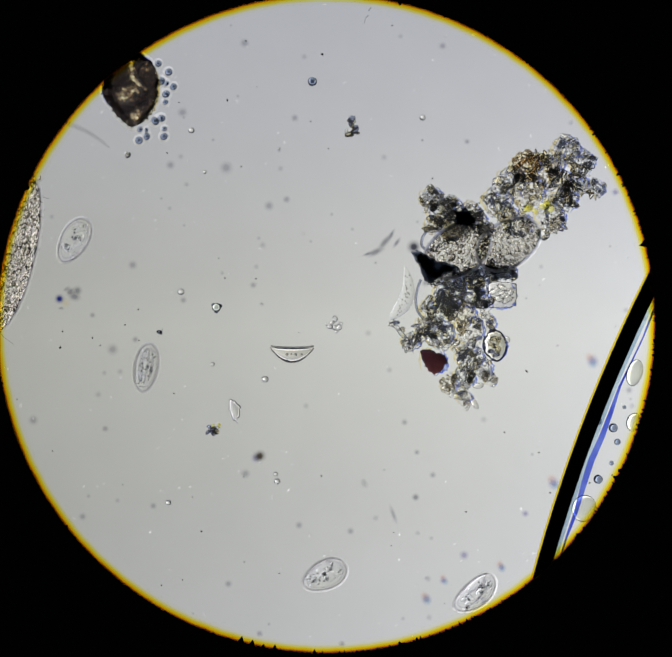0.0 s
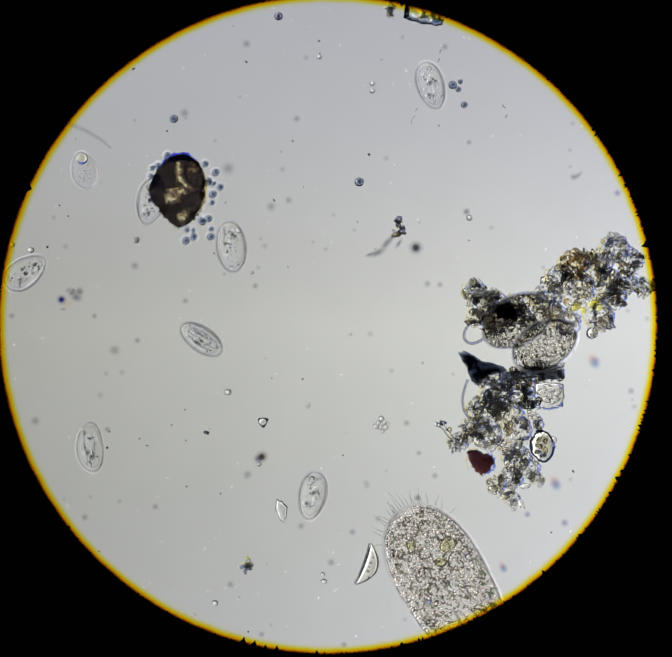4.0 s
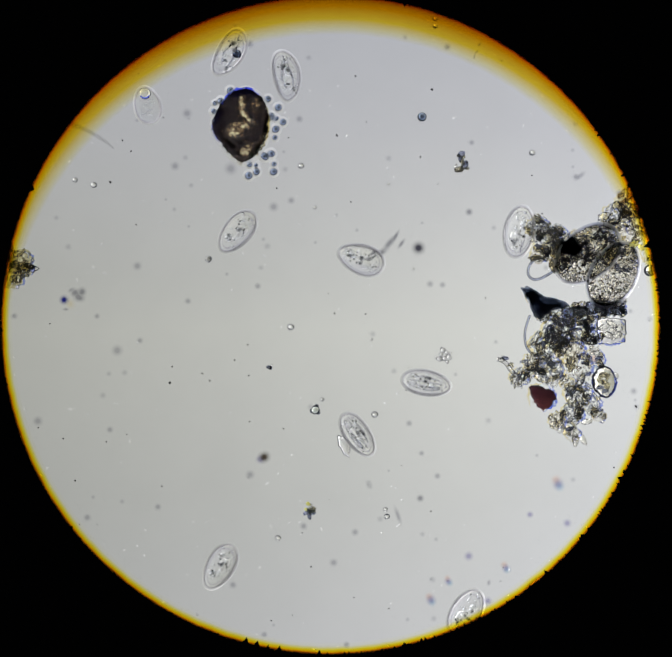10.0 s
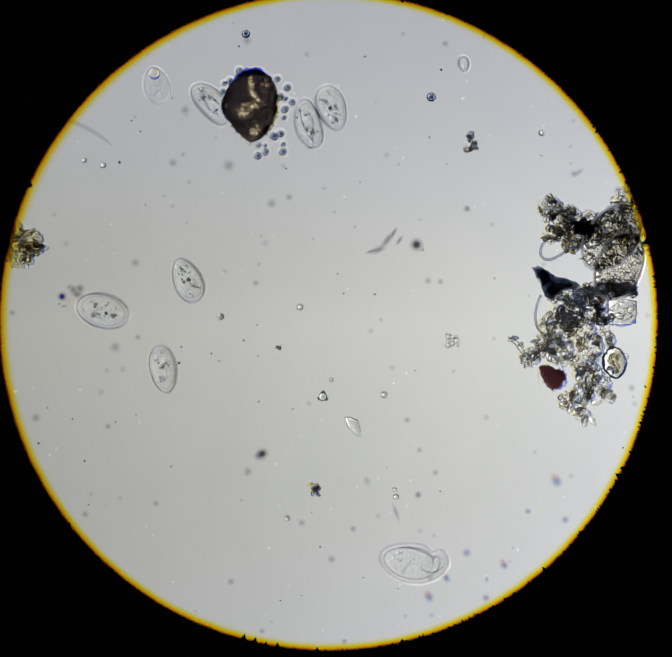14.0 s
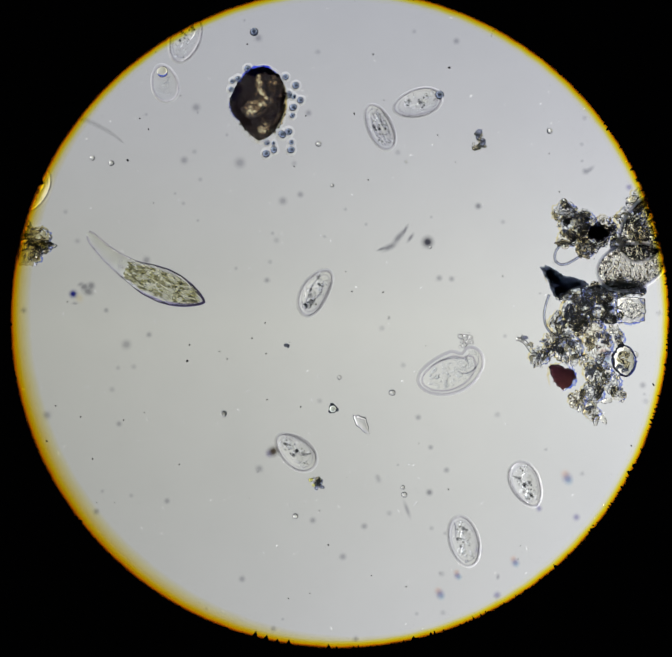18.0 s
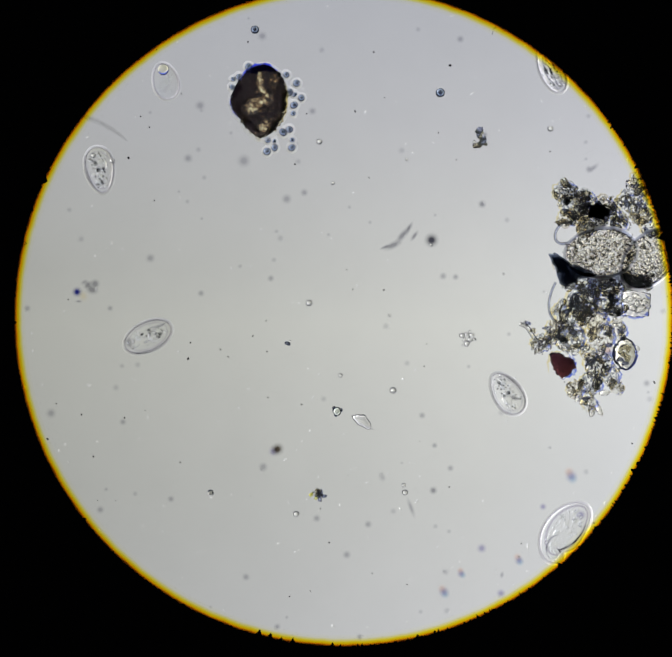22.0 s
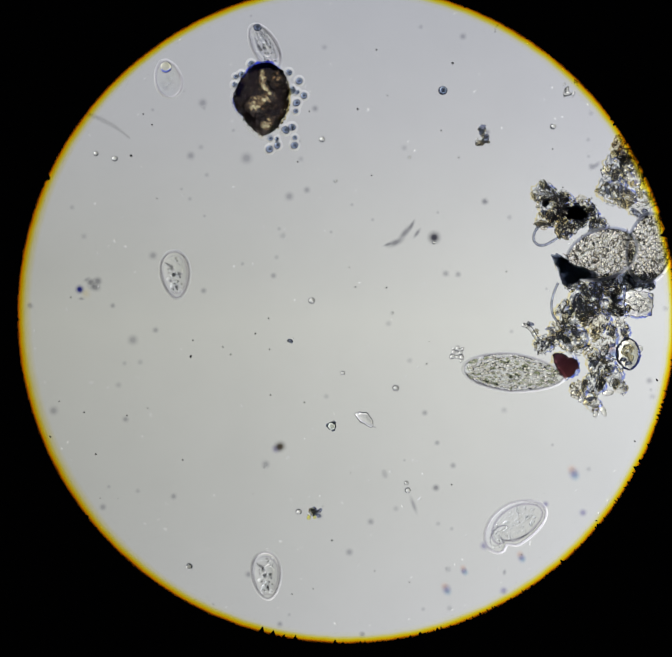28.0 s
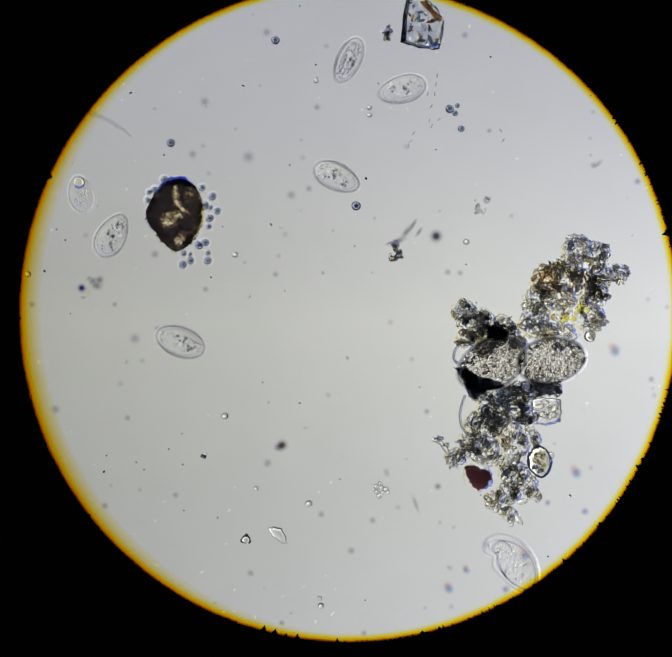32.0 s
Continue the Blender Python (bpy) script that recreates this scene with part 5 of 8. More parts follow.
def granular(name, label, half, width, flat, seed, mat, n, lo, hi, bend=None, low=-0.9, high=0.9, share=0.85, skin=None, bright=None, dark=None, label_dark="olive granules", long=1.5, twist=90):
    """A large ciliate packed with round granules."""
    rng = random.Random(seed)
    t = thing(name, label, "ciliate")
    top = max(width(i / 20 - 1) for i in range(41))
    zc = top * flat * 1.08 * K
    side = (lambda s: bend(s) * K) if bend else None
    part("pellicle", mesh("pellicle", *lathe(half * K, lambda s: width(s) * K, flat, 40, 26, side), skin or mat), t, "", pose(0, 0, zc))
    for mt, cnt, nm in ((dark or OLIVE, n // 6, "dark_granules"), (bright or GRANULE, 0, "bright_granules")):
        spots = []
        for x, y in (packed(rng, half, width, share, low, high, (lo + hi) * 0.98) if not cnt else [inside(rng, half, width, share, low, high) for i in range(cnt)]):
            spots.append((x, y + (bend(x / half) if bend else 0), zc + rng.uniform(-0.5, 0.7) * width(x / half) * flat * 0.7 * K, rng.uniform(lo, hi)))
        tagged(part(nm, crumbs(spots, mt, nm, long, twist), t, label_dark if cnt else "clear bright granules"), kind="stuff")
    return t


giant_a = granular("large_ciliate", "large oval granular ciliate among the debris", 84, egg(54, 0.05), 0.5, 31, GRANULAR, 300, 2.8, 4.4, share=0.94, low=-0.95, high=0.95)
giant_b = granular("large_ciliate", "large rounded granular ciliate among the debris", 80, egg(51, -0.05), 0.5, 32, GRANULAR, 300, 2.8, 4.4, share=0.94, low=-0.95, high=0.95)
PALE_GREEN = clear("greenish_pellicle", (0.95, 0.955, 0.92), 1.07, 0.4, 26, vary=0.08)
BROWN_LINE = tint("brown_membrane", (0.84, 0.82, 0.79), (0.56, 0.53, 0.49), 6)
SLATE = tint("slate_contour", (0.86, 0.88, 0.92), (0.70, 0.73, 0.80), 7)
for t, half, w in ((giant_a, 84, egg(56, 0.05)), (giant_b, 80, egg(52, -0.05))):
    rinds(t, half * 1.01, lambda s: w(s) * 1.01, 0.1, dark=RIND)
    rng = random.Random(half)
    tagged(part("coiled_threads", worms(rng, [(*inside(rng, half, w, 0.9, -0.92, 0.92), 0.1 + rng.uniform(-0.03, 0.05)) for i in range(140)], 1.2, BROWN_LINE, "coiled_threads"), t, "fine dark coiled threads"), kind="stuff")
    way = [(x, y, 0.1) for x, y in contour(half, w, 1.0, n=60)]
    part("slate_contour", mesh("slate_contour", *joined([tube(way, lambda q: r * K * (0.75 + 0.4 * math.sin(2 * math.pi * q + 1)), 8) for r in (3.6,)]), SLATE), t, "slate-grey thick contour")
leaf = granular("leaf_ciliate", "large leaf-shaped olive ciliate packed with granules", 118, egg(43, -0.1, 1.6), 0.5, 33, PALE_GREEN, 420, 2.6, 4.6, dark=tint("green_grey_granule", (0.93, 0.94, 0.88), (0.76, 0.78, 0.70), 20), share=0.88, twist=30)
rinds(leaf, 119, egg(44, -0.1, 1.6), 43 * 0.5 * 1.08 * K, strong=2.2, halo=6.0)


def flask_width(s):
    return float(np.interp(s, [-1, -0.97, -0.9, -0.75, -0.55, -0.35, -0.1, 0.15, 0.4, 0.65, 0.88, 0.96, 1], [0, 6, 14, 26, 36, 40, 37, 28, 21, 17, 13, 8, 0]))


def flask_bend(s):
    return -40 * max(0, s + 0.1) ** 2


flask = granular("necked_ciliate", "flask-shaped ciliate with golden granules and a pale bent neck", 160, flask_width, 0.7, 34, PALE_GREEN, 900, 2.6, 4.2,
                 bend=flask_bend, low=-0.88, high=0.26, share=0.74, bright=clear("yolk_granule", (0.985, 0.98, 0.90), 1.19), dark=GOLD, label_dark="golden granules", long=1.7, twist=16)
part("plasm", mesh("plasm", *lathe(96 * K, lambda s: 0.78 * flask_width(s * 0.6 - 0.32) * max(0.0, 1 - s ** 6) * K, 0.5, 30, 18), tint("yellow_plasm", (0.99, 0.987, 0.94), (0.975, 0.97, 0.90), 20)), flask, "yellowish plasm of the belly", pose(-51 * K, 0, 0.09))
MARGIN = tint("dark_violet_margin", (0.36, 0.33, 0.48), (0.20, 0.18, 0.34), 6)
VIOLET = tint("violet_margin", (0.86, 0.84, 0.92), (0.72, 0.69, 0.82), 6)
way = [(x, y, 0.085) for x, y in contour(160, flask_width, 0.965, lambda s: flask_bend(s) * K, 60, math.acos(0.32), 2 * math.pi - math.acos(0.32))]
part("dark_margin", mesh("dark_margin", *tube(way, lambda q: (0.5 + 2.7 * math.sin(math.pi * q) ** 0.5) * K, 6), MARGIN), flask, "dark violet margin")
part("violet_margin", mesh("violet_margin", *tube([(x, y * 0.95, 0.085) for x, y, z in way[4:28]], lambda q: (0.5 + 4.5 * math.sin(math.pi * q)) * K, 6), VIOLET), flask, "broad violet band along the back")
for side in (-1, 1):
    way = [(160 * s * K, (flask_bend(s) + side * flask_width(s) * 0.97) * K, 0.085) for s in np.linspace(0.25, 0.97, 18)]
    part("neck_margin", mesh("neck_margin", *joined([tube(way, r * K, 6) for r in (1.0, 2.0, 3.4)]), RIND), flask, "soft grey margin of the neck")
fine = [(*inside(rng0, 160, flask_width, 0.6, 0.0, 0.4), 0.08, rng0.uniform(1.8, 3.2)) for rng0 in [random.Random(900 + i) for i in range(40)]]
tagged(part("neck_granules", crumbs([(x, y + flask_bend(x / 160), z, r) for x, y, z, r in fine], VACUOLE, "neck_granules", 1.6, 20), flask, "sparse fine granules"), kind="stuff")

# the big one with stiff bristles
rng = random.Random(77)
ROSY = clear("rosy_plasm", (0.995, 0.96, 0.935), 1.06, 1.0, 34, second=(0.92, 0.86, 0.81), cut=(0.36, 0.6))
LIP = tint("grey_fold", (0.91, 0.91, 0.915), (0.82, 0.81, 0.83), 9)
COBBLE = clear("dense_granule", (0.965, 0.94, 0.90), 1.15)
GREENISH = clear("yellow_green_vacuole", (0.95, 0.97, 0.68), 1.07, 0.3, 2, vary=0.15)
PINKISH = clear("pale_pink_vacuole", (0.995, 0.975, 0.965), 1.05, 0.8, 6, vary=0.05)
GREEN = tint("green_granule", (0.86, 0.90, 0.84), (0.62, 0.70, 0.61), 20)
MOSS = tint("moss_granule", (0.84, 0.85, 0.76), (0.58, 0.60, 0.52), 20)


def stylo_width(s):
    return 103 * max(0, 1 - abs(s) ** 2.5) ** 0.5 * (1 - 0.14 * s)


BIG = 222
ZB = 98 * 0.34 * 1.08 * K
stylo = thing("bristled_ciliate", "very large oval ciliate with stiff bristles and many vacuoles", "ciliate")
part("pellicle", mesh("pellicle", *lathe(BIG * K, lambda s: stylo_width(s) * K, 0.34, 44, 28), ROSY), stylo, "", pose(0, 0, ZB))


def in_mouth(x, y):
    """The clear mouth field, where few granules lie."""
    return ((x - 128) / 88) ** 2 + ((y - 12 - 0.22 * (x - 128)) / 32) ** 2 < 1


grains = [(x, y) for x, y in packed(rng, BIG, stylo_width, 0.92, -0.95, 0.94, 7.4) if not in_mouth(x, y) or rng.random() < 0.25]
for name, mat, lo, hi, r0, r1, label in (("bright_granules", COBBLE, 0.0, 0.66, 2.8, 4.8, "clear bright granules"), ("moss_granules", MOSS, 0.66, 0.93, 1.8, 3.4, "dull green granules"), ("dark_granules", OLIVE, 0.93, 1.0, 1.8, 3.0, "olive granules")):
    spots = [(x, y, ZB + rng.uniform(-0.02, 0.04), rng.uniform(r0, r1) * (0.6 if in_mouth(x, y) else 1)) for k, (x, y) in enumerate(grains) if lo <= (k * 0.618) % 1 < hi]
    tagged(part(name, crumbs(spots, mat, name), stylo, label), kind="stuff")
spots = [(x, stylo_width(x / BIG) * 0.80 + rng.uniform(-9, 9), ZB + 0.03, rng.uniform(2, 4)) for x in [rng.uniform(-90, 130) for i in range(46)]]
tagged(part("green_granules", crumbs(spots, GREEN, "green_granules"), stylo, "green granules along one side"), kind="stuff")
worm_spots = [(*inside(rng, BIG, stylo_width, 0.9, -0.93, 0.93), ZB + rng.uniform(0.0, 0.06)) for i in range(620)]
worm_spots = [q for q in worm_spots if (not in_mouth(q[0], q[1]) or rng.random() < 0.4) and ((q[0] - 20) / 38) ** 2 + ((q[1] - 55) / 20) ** 2 > 1]
tagged(part("dark_threads", worms(rng, worm_spots[:430], 1.7, BROWN_LINE, "dark_threads"), stylo, "fine brown coiled threads of plasm"), kind="stuff")
tagged(part("green_threads", worms(rng, worm_spots[430:], 1.3, MOSS, "green_threads"), stylo, "fine moss-green coiled threads of plasm"), kind="stuff")
for x, y, r, s, mat in ((-100, 50, 19, 0.85, GREENISH), (-57, 48, 21, 0.9, PALE), (-73, 17, 12, 1, GREENISH), (-109, -6, 14, 0.9, PALE), (-64, -34, 19, 0.95, PALE), (-28, -32, 12, 0.9, PALE),
                        (-141, -24, 11, 1, GREENISH), (33, -76, 13, 0.8, PALE), (109, -48, 10, 1, PALE), (-164, 23, 14, 0.85, PALE)):
    vac = part("food_vacuole", lump(mat, abs(x) % 3, 0.25), stylo, "yellow-green food vacuole" if mat is GREENISH else "", turned(x * K, y * K, ZB + 0.05, r * K, r * s * K, 6 * K, x))
    wob = [(1.0 + 0.10 * math.sin(2 * a + x) + 0.07 * math.sin(3 * a + y), a) for a in np.linspace(x % 6, x % 6 + 4.4, 20)]
    part("membrane", mesh("membrane", *tube([(q * math.cos(a), q * math.sin(a), 0.4) for q, a in wob], 1.9 / r, 6), BROWN_LINE), vac, "dark brown membrane")
part("clear_vacuole", lump(PINKISH, 1, 0.15), stylo, "large pale pink vacuole", turned(20 * K, 55 * K, ZB + 0.06, 36 * K, 17 * K, 6 * K, -4))
fold(stylo, "vacuole_rim", [(-12, 46), (2, 38), (22, 36), (42, 40)], 1.6, LIP, ZB + 0.08, "dark rim of the pink vacuole")
part("oral_field", mesh("oral_field", *lathe(70 * K, lambda s: egg(16, 0.15, 1.8)(s) * K, 0.2, 24, 18, lambda s: 6 * K * s * s), PINKISH), stylo, "long clear oral field", pose(136 * K, 4 * K, ZB + 0.05, 0, 0, 12))
for pts, r, label in (([(44, -10), (85, -22), (130, -22), (172, -8), (205, 18)], 1.7, "dark curved lip of the mouth"), ([(60, 2), (100, 8), (140, 22), (180, 42)], 1.2, "fold in the mouth"),
                      ([(40, 14), (80, 30), (120, 46), (160, 58)], 1.2, "fold in the mouth")):
    fold(stylo, "oral_fold", pts, r, LIP, ZB + 0.09, label)
rinds(stylo, BIG, stylo_width, ZB, strong=1.0, turn=110, halo=9.0)
COMB = tint("stiff_bristle", (0.76, 0.77, 0.77))
front = [(BIG * math.cos(radians(a)) * 0.95, 88 * math.sin(radians(a)) * 0.93, ZB, a * 0.7 + rng.uniform(-22, 22), rng.uniform(20, 42)) for a in [rng.uniform(-45, 62) for i in range(40)]]
part("frontal_bristles", mesh("frontal_bristles", *bristles(front, 1.5, rng, 0.5), COMB), stylo, "stiff bristles at the front end")
rear = [(BIG * math.cos(radians(a)), 98 * math.sin(radians(a)), ZB, a + rng.uniform(-12, 12), rng.uniform(30, 56)) for a in np.linspace(132, 222, 22)]
part("caudal_bristles", mesh("caudal_bristles", *bristles(rear, 1.0, rng), HAIR), stylo, "fine bristles at the rear end")
edge = [(206 * math.cos(radians(a)), 95 * math.sin(radians(a)), ZB, a + rng.uniform(-25, 25), rng.uniform(8, 18)) for a in [rng.uniform(40, 140) for i in range(26)] + [rng.uniform(220, 330) for i in range(44)]]
part("side_bristles", mesh("side_bristles", *bristles(edge, 0.9, rng), HAIR), stylo, "short bristles along both sides")

# the folded clear one
folded = thing("folded_ciliate", "large pale clear ciliate with a folded mouth", "ciliate")
ZF = 46 * 0.5 * 1.1 * K


def bean(x, y):
    """The folded cell's outline: bent, with a notch behind the beak on one side (units of the plan)."""
    s = x / 80
    if y < 0:
        y *= 1 - 0.34 * math.exp(-((s + 0.50) / 0.15) ** 2) + 0.06 * math.exp(-((s + 0.85) / 0.12) ** 2)
    return x * K, (y - 9 * s * s) * K


body = egg(46, -0.04)
v, f = lathe(80, lambda s: body(s), 0.5, 36, 26)
part("pellicle", mesh("pellicle", [(*bean(x, y), z * K) for x, y, z in v], f, PALE), folded, "", pose(0, 0, ZF))
edge_way = [bean(80 * math.cos(a), math.copysign(body(math.cos(a)), math.pi - a)) for a in np.linspace(0, 2 * math.pi, 73)]
part("halo_sheen", mesh("halo_sheen", *ribbon(edge_way, 8 * K, ZF, 0.016), SHEEN, False), folded, "pale halo band round the cell")
part("rind", mesh("rind", *joined([tube([(x, y, ZF) for x, y in edge_way], r * K, 6) for r in (3.4, 1.8)]), RIND), folded, "soft grey contour")
inner_way = [bean(66 * math.cos(a) + 6, 0.78 * math.copysign(body(math.cos(a)), math.pi - a)) for a in np.linspace(0, 2 * math.pi, 61)]
part("inner_line", mesh("inner_line", *joined([tube([(x, y, ZF + 0.03) for x, y in inner_way], r * K, 6) for r in (3.0, 1.4)]), RIND), folded, "faint inner contour")
fold(folded, "mouth_cleft", [(-44, -10), (-36, -20), (-20, -29), (0, -35), (22, -37), (42, -33)], 2.0, LINE, ZF + 0.06, "dark cleft of the mouth")
fold(folded, "mouth_cleft", [(-46, -24), (-42, -12), (-44, 0)], 1.9, LINE, ZF + 0.06, "dark end of the mouth's cleft")
fold(folded, "beak_line", [(-72, -12), (-66, 2), (-54, 12), (-38, 16), (-22, 12), (-12, 2)], 1.6, LINE, ZF + 0.06, "fold of the beak")
part("flap", mesh("flap", *tube([(x * K, y * K, ZF + 0.04) for x, y in smoothed([(-70, -16), (-60, -22), (-50, -18), (-44, -6), (-34, 2), (-20, 4)])], lambda q: (3.8 - 1.8 * q) * K, 8), PELLICLE), folded, "thin folded flap")
for x, y, r in ((-14, 12, 7), (20, 6, 6), (34, -8, 5), (6, -12, 5), (46, 6, 4), (-34, -4, 4)):
    part("vacuole", lump(VACUOLE if r > 6 else PALE, abs(x) % 3, 0.2), folded, "", turned(x * K, y * K, ZF + 0.02, r * 1.2 * K, r * K, r * 0.7 * K, x))
tagged(part("granules", crumbs([(*inside(rng, 62, egg(34), 0.8), ZF, rng.uniform(1.6, 3.6)) for i in range(110)], VACUOLE, "granules", 1.4, 90), folded, "faint clear granules"), kind="stuff")

# clear oval cell with a bright oil drop, fast to the slide
sitter = thing("resting_cell", "pale oval cell with a bright oil drop", "cell", at=P(193, 394))
part("pellicle", mesh("pellicle", *lathe(44 * K, lambda s: egg(30, -0.15)(s) * K, 0.6, 24, 20), PALE), sitter, "", pose(0, 0, 20 * K, 0, 0, 105))
c, d = math.cos(radians(105)), math.sin(radians(105))
outline = [(x * c - y * d, x * d + y * c) for x, y in contour(44, egg(30, -0.15), 1.0)]
part("halo_sheen", mesh("halo_sheen", *ribbon(outline, 6 * K, 20 * K, 0.016), SHEEN, False), sitter, "pale halo round the cell")
part("soft_rind", mesh("soft_rind", *joined([tube([(x * 0.97, y * 0.97, 20 * K) for x, y in outline], r * K, 6) for r in (1.4, 3.0)]), RIND), sitter, "soft grey contour")
part("oil_drop", ball(clear("oil", (1.0, 0.98, 0.86), 1.09)), sitter, "bright round oil drop", turned(-5 * K, 26 * K, 22 * K, 13 * K, 13 * K, 13 * K))
part("blue_crescent", mesh("blue_crescent", *tube([((-5 + 11 * math.cos(a)) * K, (26 + 11 * math.sin(a)) * K, 40 * K) for a in np.linspace(3.6, 6.0, 10)], lambda q: 3.0 * math.sin(0.2 + 2.7 * q) * K, 6), FRINGE), sitter, "blue colour fringe under the drop")
part("granules", crumbs([(rng.uniform(-17, 17), rng.uniform(-30, 14), 22 * K, rng.uniform(1.2, 3.0)) for i in range(70)], VACUOLE, "granules"), sitter, "fine clear granules")
for x, y, r in ((2, -8, 6), (8, 4, 5), (-6, -20, 5), (10, -22, 4)):
    part("vacuole", ball(VACUOLE), sitter, "", turned(x * K, y * K, 22 * K, r * K, r * K, r * K))

# half-moon diatom
diatom = thing("diatom", "half-moon shaped glassy diatom with pointed ends", "diatom")


def moon(half, deep):
    v, f = [], []
    n, ring = 24, 10
    for i in range(n + 1):
        s = -1 + 2 * i / n
        w = deep * max(0.02, 1 - s * s) / 2
        for j in range(ring):
            a = 2 * math.pi * j / ring
            v.append((half * s * K, (-w + w * math.cos(a)) * K, (w * 0.7 * math.sin(a)) * K))
    for i in range(n):
        for j in range(ring):
            k = (j + 1) % ring
            f.append((i * ring + j, i * ring + k, (i + 1) * ring + k, (i + 1) * ring + j))
    return v, f


part("valve", mesh("valve", *moon(52, 34), clear("silica", (0.99, 0.97, 0.90), 1.2)), diatom, "", pose(0, 14 * K, 13 * K))
part("girdle", mesh("girdle", *tube([(s * 50 * K, (15 + 3 * abs(s) ** 3) * K, 14 * K) for s in np.linspace(-1, 1, 14)], 2.0 * K, 6), FOOD), diatom, "dark straight edge")
part("rim", mesh("rim", *tube([(s * 51 * K, (14 - 33 * (1 - s * s)) * K, 14 * K) for s in np.linspace(-1, 1, 22)], lambda q: (1.2 + 1.4 * math.sin(math.pi * q)) * K, 6), FOOD), diatom, "dark curved edge")
for x, r in ((-12, 3.5), (8, 3), (22, 2.5), (-2, 2)):
    part("oil_drop", ball(FOOD), diatom, "", turned(x * K, -1 * K, 16 * K, r * K, r * K, r * K))


def crumb(label, zones, seed):
    return heap("debris_fleck", label, (0, 0), zones, seed)


crumb_a = thing("debris_fleck", "small dark triangular fleck with a clear middle", "debris", "clumps of debris")
part("clear_middle", lump(clear("dark_rimmed_bead", (0.80, 0.84, 0.76), 1.22), 1, 0.2), crumb_a, "", turned(0, 0, 12 * K, 11 * K, 10 * K, 11 * K))
for a in (20, 140, 260):
    part("flake", lump(F_NAVY, a % 3, 0.4), crumb_a, "", turned(11 * K * math.cos(radians(a)), 11 * K * math.sin(radians(a)), 8 * K, 4.5 * K, 3 * K, 4 * K, a + 90))
crumb_b = crumb("small olive fleck with amber and blue flakes", ((0, 2, 13, "m", 5), (7, -6, 9, "y", 5), (-9, 7, 9, "s", 4), (6, 10, 8, "s", 4)), 42)
crumb_c = thing("bead", "small dark-rimmed bead drifting over the slide", "bead")
part("bead_wall", ball(DROP), crumb_c, "", turned(0, 0, 8 * K, 8 * K, 8 * K, 8 * K))
part("bead_core", ball(FOOD), crumb_c, "", turned(0, 0, 8 * K, 5 * K, 5 * K, 5 * K))


def swim(cell, rows):
    """Key a cell's way over the slide: seconds, x, y, heading in degrees."""
    walk(cell, [(t, pose(x, y, 0.0, 0, 0, a)) for t, x, y, a in rows])


bent = thing("bent_ciliate", "slender pale ciliate bent like a sickle", "ciliate")
part("pellicle", mesh("pellicle", *lathe(64 * K, lambda s: egg(17, -0.3)(s) * K, 0.7, 26, 16, lambda s: 22 * K * s * s), PELLICLE), bent, "", pose(0, 0, 13 * K))
tagged(part("granules", crumbs([(x, y + 22 * (x / 64) ** 2, 13 * K, 1.8) for x, y in [inside(random.Random(5 + i), 56, egg(15), 0.6) for i in range(30)]], OLIVE, "granules"), bent, "fine olive granules"), kind="stuff")



